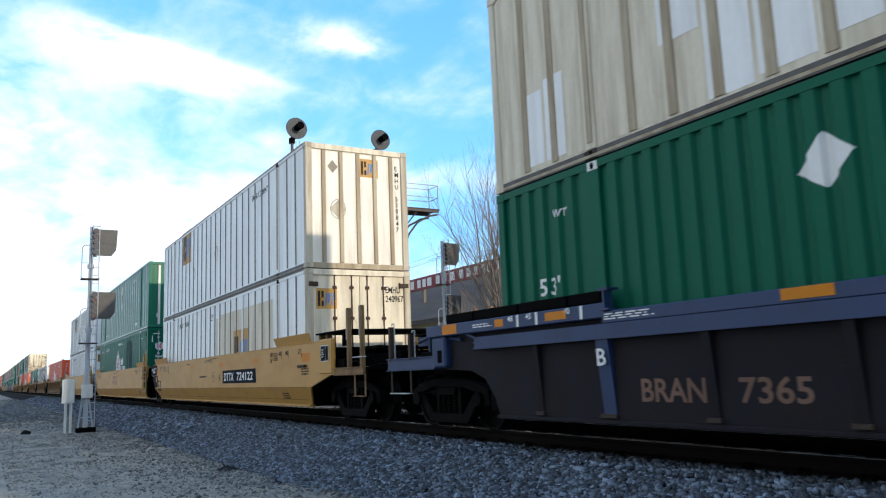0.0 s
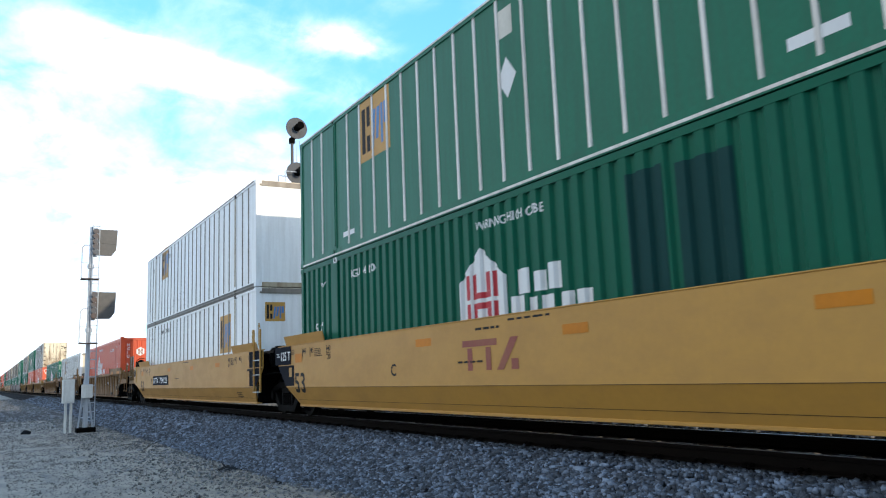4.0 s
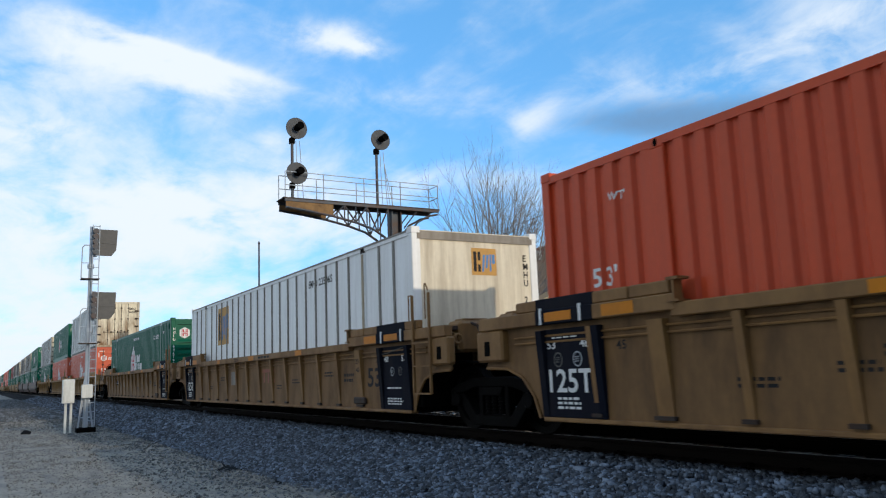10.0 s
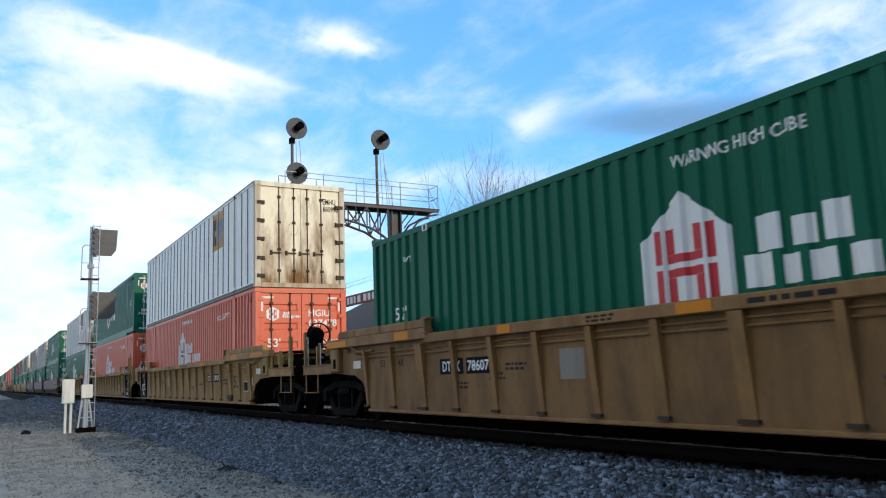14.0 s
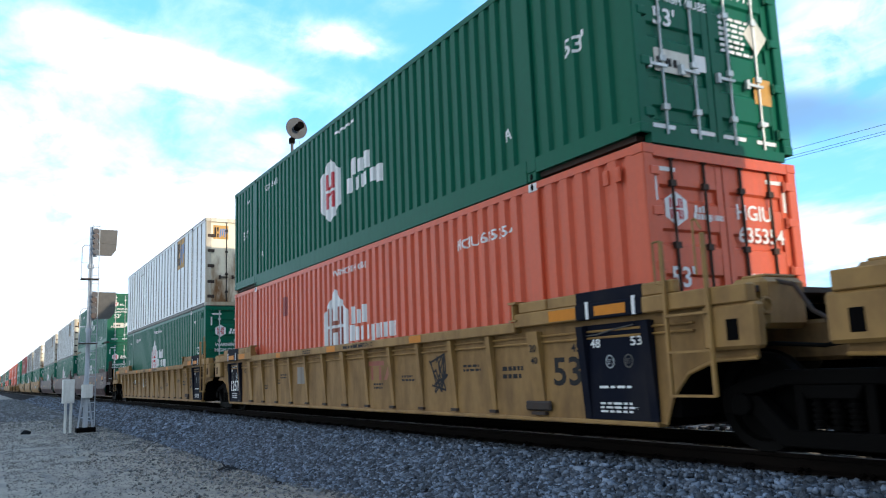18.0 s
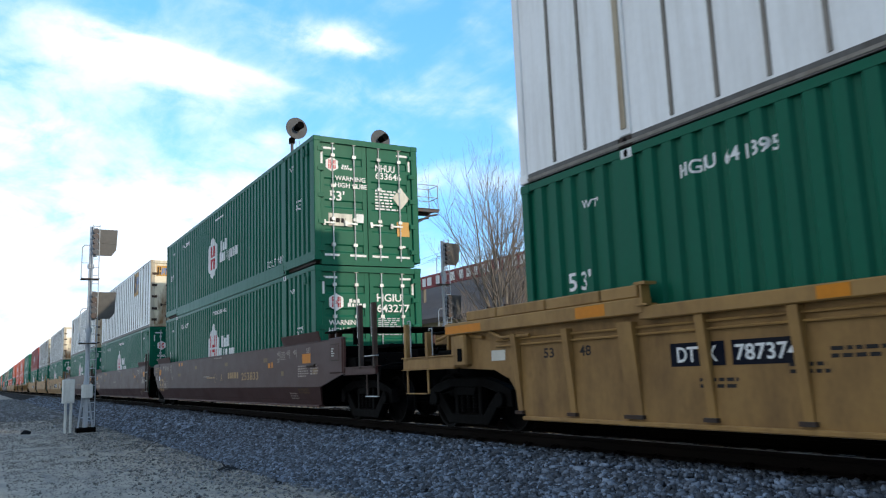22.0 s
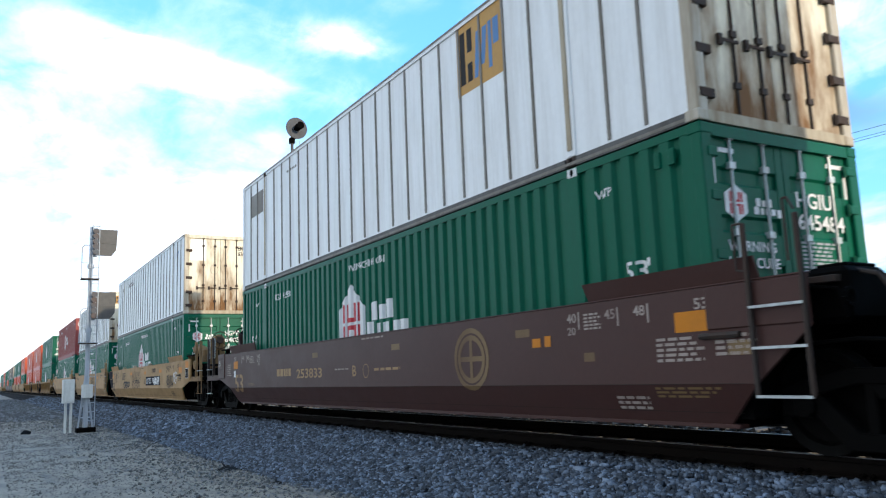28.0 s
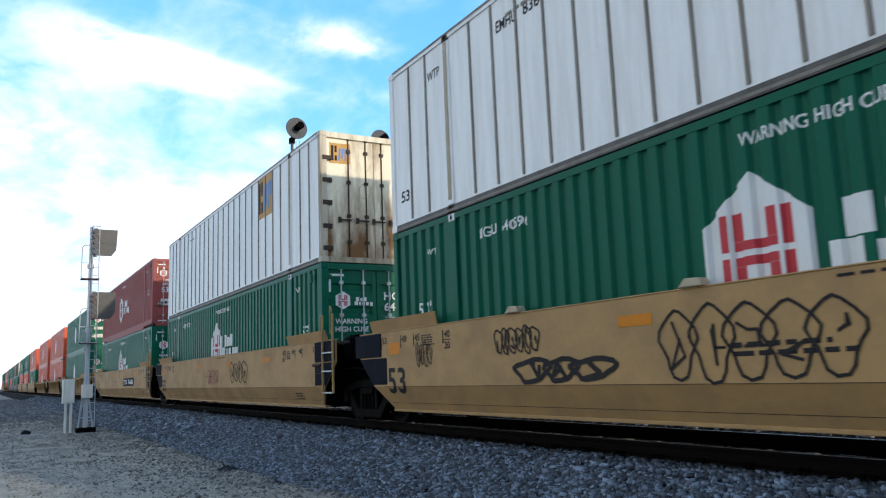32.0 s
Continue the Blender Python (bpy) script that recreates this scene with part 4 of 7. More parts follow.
        gear = Shape().tube((X(bq - 0.30), -0.75, bz + 0.02), (X(bq - 0.06), -0.75, bz), 0.19, 0.17, n=16)
        a, b = sorted((X(bq - 0.36), X(bq - 0.1)))
        gear.box(a, b, -0.9, -0.6, bz - 0.30, bz - 0.02)
        part("brake_gear", gear, tint, c, bevel=0.03)
        part("brake_chain", Shape().tube((X(bq - 0.2), -0.75, 1.2), (X(bq - 0.2), -0.75, bz - 0.28), 0.022), CAST, c)
        part("brake_post", bx(bq - 0.40, bq - 0.30, -0.98, -0.52, 1.1, bz + 0.08), paint, c, bevel=0.015)
        if not low:
            part("gusset", Shape().prism([(X(bq - 0.4), 1.5), (X(bq - 0.4), 2.05), (X(bq - 0.95), 1.5)], -0.99, -0.97), paint, c)
    if stuff:
        part("air_tank", Shape().tube((X(1.42), -1.1, 1.95), (X(2.2), -1.1, 1.84), 0.185, n=18).tube((X(2.2), -1.1, 1.84), (X(2.28), -1.1, 1.83), 0.185, 0.09, n=18).tube((X(1.34), -1.1, 1.96), (X(1.42), -1.1, 1.95), 0.09, 0.185, n=18), paint, c, "yellow air tank", bevel=0.01)
        part("tank_strap", Shape().tube((X(1.75), -1.1, 1.904), (X(1.81), -1.1, 1.895), 0.192, n=18), BAR_DARK, c)
        part("control_valve", bx(2.32, 2.55, -1.2, -0.85, 1.5, 1.92), paint, c, bevel=0.03)
        part("lashing_bracket", bx(1.95, 2.2, -1.4, -1.3, 1.28, 1.55), paint, c, bevel=0.04)


def link_gear(c, paint, d, ladder, smooth=False):
    """The jointed end between two units. d: +1 leads, -1 trails."""
    def X(q):
        return q if d > 0 else mirrored(q)

    def bx(q0, q1, *rest):
        a, b = sorted((X(q0), X(q1)))
        return Shape().box(a, b, *rest)
    part("joint_casting", bx(0.3, 1.55, -0.4, 0.4, 0.85, 1.25), BLACK if smooth else GEAR_TAN, c, bevel=0.04)
    part("joint_cap", Shape().tube((X(1.5), 0, 0.9), (X(1.5), 0, 1.34), 0.34, 0.28, n=18), BLACK if smooth else GEAR_TAN, c, bevel=0.02)
    part("end_deck", bx(0.3, 1.25, -1.3, 1.3, 1.5, 1.56), BAR_DARK, c, bevel=0.006)
    # Smooth wagons: the gap's deep shade is put into near-black boxes.
    body = GEAR if smooth else paint
    for y in (-1, 1):
        ya, yb = sorted((y * 0.6, y * 1.22))
        part("end_box", bx(0.9, 1.30, ya, yb, 1.16, 1.64), body, c, bevel=0.05)
        ya, yb = sorted((y * 0.66, y * 1.1))
        part("box_lid", bx(0.95, 1.24, ya, yb, 1.64, 1.675), body, c, bevel=0.012)
    part("lashing_ring", Shape().ring((X(1.36), -1.30, 1.36), 0.07, 0.02, "x", 14), body, c)
    part("brake_rod", Shape().pipe([(X(0.4), -1.2, 0.98), (X(1.3), -1.15, 1.02), (X(1.75), -1.05, 0.98)], 0.02), CAST, c)
    part("conduit", Shape().pipe([(X(0.35), -1.32, 1.46), (X(0.9), -1.31, 1.50), (X(1.25), -1.28, 1.44), (X(1.3), -1.26, 1.2)], 0.018), body, c)
    part("air_hose", Shape().pipe([(X(1.2), -1.0, 1.62), (X(1.45), -1.0, 1.55), (X(1.6), -0.98, 1.3), (X(1.75), -0.95, 1.2)], 0.022), BAR_DARK, c)
    if ladder and FINE[0]:
        y = -1.53
        q0 = 0.36 if paint in (YELLOW_OLD, OCHRE, NAVY) else 0.56
        q1, rail = q0 + 0.54, BAR_DARK if paint is MAROON else paint
        for q in (q0, q1):
            part("ladder_rail", bx(q - 0.022, q + 0.022, y - 0.012, y + 0.03, 0.55, 2.10), rail, c, bevel=0.008)
        for z in (0.56, 0.98, 1.34):
            part("rung", bx(q0, q1, y - 0.02, y + 0.02, z - 0.012, z + 0.012), BAR if smooth else paint, c)
        part("grab_iron", Shape().pipe([(X(q0), y, 2.1), (X(q0 - 0.1), y, 2.1), (X(q0 - 0.1), y, 1.68), (X(q0), y, 1.66)], 0.011), rail, c)
        part("grab_iron", Shape().pipe([(X(q1), y, 2.13), (X(q1 - 0.06), y, 2.24), (X(q1 - 0.1), y, 2.24), (X(q1 - 0.1), y, 1.7)], 0.011), rail, c)


class Folded(Flat):
    """The near side of a smooth wagon, over its knee."""
    levels = (0.67,)

    def point(self, u, w):
        y = 1.47 if w >= 0.67 else 1.30 + 0.17 * (w - 0.29) / 0.38
        return (u, -y - 0.004, w)


WAGON_SIDE = Folded(-1.474)
WAGON_OVER = Flat(-1.47 - 0.009)


def smooth_wagon(paint, hue, front, rear, panel=PANEL_BLUE, brake=0, stuff=0):
    c = empty("well_wagon", f"{hue} smooth-sided well wagon running on the near track", "railway wagon", "well wagons of the train")
    make = side_plate(front, rear)
    part("side", lambda: make(-1), paint, c, key=("side-", front, rear))
    part("side", lambda: make(1), paint, c, key=("side+", front, rear))
    x0, x1 = mirrored(FRONT_CUT[rear][-1][0]), FRONT_CUT[front][-1][0]
    for y in (-1, 1):
        part("top_chord", Shape().box(x0, x1, min(y * 1.40, y * 1.478), max(y * 1.40, y * 1.478), 1.582, 1.60), paint, c, bevel=0.006)
        part("bottom_sill", Shape().box(BACK - 0.1, 0.16, min(y * 1.18, y * 1.312), max(y * 1.18, y * 1.312), 0.25, 0.292), paint, c, bevel=0.006)
        for a, b in ((-1.72, 0.62), (mirrored(0.62), mirrored(-1.72))):
            n0, n1 = (0.04, 0.0) if a > -5 else (0.0, 0.04)
            g = Shape()
            yo = [y * 1.44, y * 1.50, y * 1.48, y * 1.42]
            g.v = [(a + n0, yo[0], 1.60), (b - n1, yo[0], 1.60), (b, yo[1], 1.80), (a, yo[1], 1.80), (a + n0, yo[3], 1.60), (b - n1, yo[3], 1.60), (b, yo[2], 1.80), (a, yo[2], 1.80)]
            g.f = [[0, 1, 2, 3], [7, 6, 5, 4], [3, 2, 6, 7], [1, 0, 4, 5], [0, 3, 7, 4], [2, 1, 5, 6]]
            if y > 0:
                g.f = [q[::-1] for q in g.f]
            part("guide_plate", g, paint, c)
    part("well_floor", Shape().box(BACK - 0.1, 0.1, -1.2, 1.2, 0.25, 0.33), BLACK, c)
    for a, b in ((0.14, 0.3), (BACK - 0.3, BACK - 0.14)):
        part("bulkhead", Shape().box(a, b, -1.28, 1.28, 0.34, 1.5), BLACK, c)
    for kind, d, x in ((front, 1, x1), (rear, -1, x0)):
        if kind == "end":
            end_gear(c, GEAR_TAN if paint in (YELLOW, YELLOW_PALE) else paint, x, d, brake, stuff if d > 0 else 0)
            a, b = sorted((x - d * 0.73, x - d * 0.04))
            part("end_box", Shape().box(a, b, -1.495, -1.40, 0.93, 1.62), paint, c, bevel=0.02)
            sg = Flat(-1.498)
            zs = -0.17 if paint is YELLOW_PALE else 0.0
            shape_mark("sign_border", c, sg, [rect(a + 0.12, b - 0.14, 1.17 + zs, 1.50 + zs)], CREAM_TAPE if paint is not MAROON else BAR_DARK, "sign border")
            shape_mark("sign", c, Flat(-1.501), [rect(a + 0.14, a + 0.38, 1.19 + zs, 1.48 + zs), rect(a + 0.395, b - 0.16, 1.19 + zs, 1.48 + zs)], PANEL_BLUE if paint is not MAROON else MAROON, "small dark sign in two fields")
            bars(c, Flat(-1.503), a + 0.17, 1.25 + zs, 0.16, 0.18, 4, CREAM_TAPE, seed=4)
            if zs:
                tapes(c, sg, ((a + 0.1, 0.48, 1.35),), 0.21)
        else:
            link_gear(c, paint, d, d > 0, True)
            pts = [(0.0, 0.70), (0.56, 0.70), (1.06, 1.12), (1.06, 1.15), (0.0, 1.15)]
            pts = pts if d > 0 else [(mirrored(q) - 0.02, z) for q, z in pts]
            if panel is PANEL_BLUE:
                part("stencil_panel", Shape().prism(pts, -1.474, -1.46), panel, c, "blue-black stencil panel")
            a, b = (0.02, 1.09) if d > 0 else (mirrored(1.28), mirrored(0.22))
            part("panel_box", Shape().box(a, b, -1.488, -1.46, 1.17, 1.575), panel, c, "raised stencil panel", bevel=0.012)
    return c


def ribbed_wagon(paint, hue, front, rear, sheet=None, panel=PANEL_BLUE, brake=0):
    sheet = sheet or paint
    c = empty("well_wagon", f"{hue} ribbed well wagon running on the near track", "railway wagon", "well wagons of the train")
    cut = {"link": [(0.10, 0.27), (0.22, 0.52), (0.45, 0.76), (0.80, 0.88), (1.30, 0.90), (1.30, 1.42)], "end": [(0.02, 0.27), (0.14, 0.52), (0.36, 0.76), (0.7, 0.88), (1.60, 0.92), (1.60, 1.42)]}
    loop = [(mirrored(x), z) for x, z in cut[rear]] + cut[front][::-1]
    for y in (-1, 1):
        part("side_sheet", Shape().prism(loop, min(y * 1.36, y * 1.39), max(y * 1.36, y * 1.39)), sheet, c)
        part("top_chord", Shape().box(-13.95, -2.28, min(y * 1.36, y * 1.50), max(y * 1.36, y * 1.50), 1.335, 1.475), paint, c, bevel=0.012)
        if sheet is SOOT:
            part("chord_face", Shape().box(-16.6, 0.3, min(y * 1.44, y * 1.494), max(y * 1.44, y * 1.494), 1.17, 1.336), paint, c, "broad dark blue chord face")
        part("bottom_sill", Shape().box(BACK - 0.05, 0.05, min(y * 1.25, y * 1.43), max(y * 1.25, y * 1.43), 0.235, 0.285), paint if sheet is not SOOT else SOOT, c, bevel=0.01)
        for d in (1, -1):
            def X(q, d=d):
                return q if d > 0 else mirrored(q)
            outer = (front if d > 0 else rear) == "end"
            a, b = sorted((X(-2.28), X(1.80 if outer else 1.32)))
            part("raised_chord", Shape().box(a, b, min(y * 1.36, y * 1.505), max(y * 1.36, y * 1.505), 1.40, 1.57), paint, c, bevel=0.012)
            for q0, q1 in () if not FINE[0] else ((-2.2, -1.62), (-1.60, -0.62), (-0.6, 0.45)) + (((0.47, 1.22),) if outer else ()):
                a, b = sorted((X(q0), X(q1)))
                part("top_guide", Shape().box(a, b, min(y * 1.38, y * 1.485), max(y * 1.38, y * 1.485), 1.572, 1.71), paint if sheet is not SOOT else GEAR, c, bevel=0.015)
            a, b = sorted((X(-2.36), X(-2.2)))
            part("guide_bracket", Shape().box(a, b, min(y * 1.36, y * 1.53), max(y * 1.36, y * 1.53), 1.48, 1.50).box(a, b, min(y * 1.36, y * 1.53), max(y * 1.36, y * 1.53), 1.70, 1.73).box((a + b) / 2 - 0.015, (a + b) / 2 + 0.015, min(y * 1.4, y * 1.52), max(y * 1.4, y * 1.52), 1.48, 1.73), paint, c)
        if sheet is SOOT:       # wider bays, one broad painted rib
            ribs = [(-14.01 + 1.452 * k, 0.10 if k == 0 else 0.055) for k in range(9)] + [(-15.25, 0.045)]
        else:
            ribs = [(-1.95 - k * (12.25 / 12), 0.11 if k in (0, 12) else (0.085 if k == 6 else 0.05)) for k in range(14)]
            ribs += [(q, 0.05) for q in (-1.02, 0.0)] if front == "end" else []
            ribs += [(mirrored(0.12), 0.05)] if rear == "end" else []
        for x, wide in ribs:
            yo = [(y * 1.385, 0.33), (y * 1.40, 0.33), (y * 1.485, 1.33), (y * 1.385, 1.33)]
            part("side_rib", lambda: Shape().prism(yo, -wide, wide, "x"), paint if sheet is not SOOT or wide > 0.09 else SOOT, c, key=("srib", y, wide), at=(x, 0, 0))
            if FINE[0]:
                part("rib_foot", lambda: Shape().box(-wide - 0.03, wide + 0.03, -0.03, 0.03, 0, 0.04), BAR_DARK, c, key=("rfoot", wide), at=(x, y * 1.41, 0.31))
        for z in (1.19, 1.265):
            part("pipe", Shape().tube((BACK - 0.6, y * 1.412, z), (0.6, y * 1.412, z), 0.014, n=6), paint, c)
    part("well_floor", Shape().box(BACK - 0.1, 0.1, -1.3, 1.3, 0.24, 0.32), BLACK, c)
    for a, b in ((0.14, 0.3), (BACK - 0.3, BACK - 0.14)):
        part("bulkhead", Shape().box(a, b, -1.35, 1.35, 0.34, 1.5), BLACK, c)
    for kind, d in ((front, 1), (rear, -1)):
        def X(q, d=d):
            return q if d > 0 else mirrored(q)

        def bx(q0, q1, *rest, d=d):
            a, b = sorted((X(q0, d), X(q1, d)))
            return Shape().box(a, b, *rest)
        if kind == "end":
            end_gear(c, paint, 1.9 if d > 0 else mirrored(1.9), d, brake, low=True)
            part("end_bracket", bx(1.26, 1.62, -1.50, -1.36, 0.94, 1.40), paint, c, bevel=0.03)
            part("jacking_hole", bx(1.34, 1.48, -1.504, -1.49, 1.01, 1.20), BLACK, c, bevel=0.02)
            part("bracket_web", bx(1.62, 1.78, -1.42, -1.38, 1.11, 1.40), paint, c, bevel=0.01)
            part("end_box", bx(1.75, 2.15, -1.3, -0.7, 1.12, 1.42), paint, c, bevel=0.05)
            part("pipe", Shape().pipe([(X(-0.2), -1.44, 1.30), (X(0.4), -1.46, 1.30), (X(0.75), -1.46, 1.42)], 0.022), paint, c)
        else:
            link_gear(c, paint, d, d > 0)
            part("end_bracket", bx(0.78, 1.40, -1.50, -1.36, 0.98, 1.40), paint, c, bevel=0.03)
            part("jacking_hole", bx(1.06, 1.20, -1.504, -1.49, 1.06, 1.26), BLACK, c, bevel=0.02)
            part("stencil_panel", bx(-1.05, 0.02, -1.412, -1.38, 0.29, 1.34), panel, c, "blue-black stencil panel", bevel=0.004)
            for q in (-1.03, 0.0):
                a, b = sorted((X(q - 0.055), X(q + 0.055)))
                part("panel_rib", Shape().prism([(-1.385, 0.29), (-1.42, 0.29), (-1.492, 1.33), (-1.385, 1.33)], a, b, "x"), panel, c, "blue-black tapered rib")
            part("stencil_band", bx(-1.05, 0.02, -1.511, -1.40, 1.398, 1.575), panel, c, "blue-black painted band", bevel=0.01)
            part("stencil_band", bx(-1.05, 0.02, -1.492, -1.40, 1.568, 1.714), panel, c, "blue-black painted band", bevel=0.01)
            for q in (-0.86, -0.12):
                part("reflector_strip", bx(q, q + 0.045, -1.517, -1.50, 1.40, 1.60), W_PAINT, c, "white strip")
            part("arch_rim", Shape().pipe([(X(0.14), -1.40, 0.27), (X(0.25), -1.40, 0.53), (X(0.48), -1.40, 0.77), (X(0.82), -1.40, 0.885), (X(1.3), -1.40, 0.90)], 0.02), paint, c)
    return c


# ---- ground, ballast and track ----
def bed_z(y):
    return np.interp(y, (4.2, 5.75, 13.4, 15.0), (-0.72, -0.235, -0.235, -0.72))


def relief(x, y):
    return -0.72 + 0.05 * noise.fractal((x * 0.35, y * 0.6, 0), 1.0, 2.0, 4) + 0.012 * noise.fractal((x * 2.1, y * 2.1, 5), 1.0, 2.0, 3)


def ground_sheet():
    s = Shape()
    xs = [-4000, -1200, -400, -160] + [-80 + i * 1.0 for i in range(62)] + [-18 + i * 0.25 for i in range(90)] + [5, 30, 200, 4000]
    ys = [-4000, -400, -80, -20, -6] + [-4 + i * 0.25 for i in range(35)] + [6, 16, 40, 120, 500, 4000]
    for y in ys:
        for x in xs:
            near = -85 < x < 5 and -5 < y < 4.7
            z = -0.72
            if near:
                z = relief(x, y)
            elif y >= 5:
                z -= 0.02
            s.v.append((x, y, z))
    n = len(xs)
    for j in range(len(ys) - 1):
        for i in range(n - 1):
            s.f.append([j * n + i, j * n + i + 1, (j + 1) * n + i + 1, (j + 1) * n + i])
    s.round = True
    return s


ground = tagged(part("ground", ground_sheet(), DIRT), "gritty pale dirt beside the railway", "ground", kind="structure")


def bed_sheet():
    s = Shape()
    xs = [-900, -300, -120] + [-70 + i for i in range(50)] + [-20 + 0.4 * i for i in range(60)] + [8, 40, 400]
    ys = [3.7, 4.0, 4.3, 4.6, 4.9, 5.2, 5.5, 5.75, 6.0, 6.4, 8.4, 9.6, 10.6, 13.0, 13.4, 14.2, 15.0]
    for y in ys:
        for x in xs:
            z = float(bed_z(y)) - 0.01
            if y < 4.15:
                z -= 0.06 * (4.3 - y)
            z += 0.03 * noise.fractal((x * 0.7, y * 1.1, 3), 1.0, 2.0, 3) * (1 if y < 5.8 else 0.3)
            s.v.append((x, y, z))
    n = len(xs)
    for j in range(len(ys) - 1):
        for i in range(n - 1):
            s.f.append([j * n + i, j * n + i + 1, (j + 1) * n + i + 1, (j + 1) * n + i])
    s.round = True
    return s


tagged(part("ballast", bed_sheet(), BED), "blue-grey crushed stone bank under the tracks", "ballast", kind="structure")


def ground_z(x, y):
    """Height of the uneven dirt."""
    return np.array([relief(a, b) for a, b in zip(x, y)])


def stones(name, n, xr, yr, size, mat, label, seed, fade=False, flat=0.7, ground_level=False, lift=0.0):
    """Loose stones: n uneven six-sided lumps, joined."""
    g = np.random.default_rng(seed)
    x, y = g.uniform(*xr, n), g.uniform(*yr, n)
    if fade:
        # thin out away from the bank
        keep = g.uniform(0, 1, n) < np.clip((y - yr[0]) / (yr[1] - yr[0]), 0, 1) ** 2.2
        x, y = x[keep], y[keep]
        n = len(x)
    r = size * g.lognormal(0, 0.28, n)
    z = (ground_z(x, y) if ground_level else bed_z(y)) + r * 0.12 + lift
    cube = np.array([(a, b, c) for c in (-1, 1) for a, b in ((-1, -1), (1, -1), (1, 1), (-1, 1))], float)
    quad = np.array(((3, 2, 1, 0), (4, 5, 6, 7), (0, 1, 5, 4), (1, 2, 6, 5), (2, 3, 7, 6), (3, 0, 4, 7)))
    v = cube[None] * g.uniform(0.45, 1.0, (n, 8, 3)) * r[:, None, None] * np.stack([g.uniform(0.7, 1.2, n), g.uniform(0.6, 1.0, n), g.uniform(0.5, 0.9, n) * flat / 0.7], 1)[:, None, :]
    a, b = g.uniform(0, 6.283, n), g.normal(0, 0.5, n)
    ca, sa, cb, sb = np.cos(a), np.sin(a), np.cos(b), np.sin(b)
    vx = v[..., 0] * cb[:, None] + v[..., 2] * sb[:, None]
    vz = -v[..., 0] * sb[:, None] + v[..., 2] * cb[:, None]
    px = vx * ca[:, None] - v[..., 1] * sa[:, None] + x[:, None]
    py = vx * sa[:, None] + v[..., 1] * ca[:, None] + y[:, None]
    co = np.stack([px, py, vz + z[:, None]], -1).reshape(-1, 3)
    fa = (quad[None] + 8 * np.arange(n)[:, None, None]).reshape(-1)
    me = bpy.data.meshes.new(name)
    me.vertices.add(len(co)), me.loops.add(len(fa)), me.polygons.add(len(fa) // 4)
    me.vertices.foreach_set("co", co.ravel())
    me.loops.foreach_set("vertex_index", fa.astype(np.int32))
    me.polygons.foreach_set("loop_start", np.arange(0, len(fa), 4, dtype=np.int32))
    me.polygons.foreach_set("loop_total", np.full(len(fa) // 4, 4, np.int32))
    me.update(calc_edges=True)
    me.materials.append(mat)
    return tagged(new(name, me), label, "gravel", kind="stuff")


stones("ballast_stones", 52000, (-22, -1.5), (4.1, 6.05), 0.0265, STONE, "loose blue-grey crushed stone of the bank", 3)
stones("ballast_stones", 16000, (-48, -22), (4.1, 6.1), 0.045, STONE, "loose blue-grey crushed stone of the bank", 4)
stones("ballast_stones", 9000, (-110, -48), (4.1, 6.1), 0.07, STONE, "loose blue-grey crushed stone of the bank", 5)
stones("ballast_stones", 14000, (-26, 3), (6.2, 13.2), 0.045, STONE_DARK, "crushed stone between the rails, shade put into its dark colour", 6)
stones("ballast_stones", 12000, (-26, -1.5), (5.85, 6.5), 0.029, STONE, "crushed stone heaped between the sleepers and along their ends", 9, lift=0.038)
stones("ballast_stones", 5000, (-60, -26), (5.85, 6.5), 0.045, STONE, "crushed stone heaped between the sleepers and along their ends", 10, lift=0.038)
stones("stray_stones", 16000, (-130, -44), (0.8, 4.2), 0.06, STRAY, "crushed stone strewn wide beside the far line", 11, ground_level=True)
stones("stray_stones", 26000, (-60, 2), (1.3, 4.25), 0.022, STRAY, "crushed stone strewn on the dirt", 7, fade=True, ground_level=True)
stones("dirt_grit", 24000, (-34, 0), (0.4, 4.2), 0.0105, GRIT, "small grit strewn on the dirt", 8, ground_level=True)
stones("dirt_grit", 9000, (-75, -34), (-1.5, 4.2), 0.026, GRIT, "small grit strewn on the dirt", 12, ground_level=True)


def rail_shape(x0, x1):
    o = [(-0.07, -0.172), (0.07, -0.172), (0.07, -0.158), (0.012, -0.135), (0.009, -0.05), (0.036, -0.038), (0.036, -0.008), (0.028, 0.0), (-0.028, 0.0), (-0.036, -0.008), (-0.036, -0.038), (-0.009, -0.05), (-0.012, -0.135), (-0.07, -0.158)]
    return Shape().prism(o, x0, x1, "x")


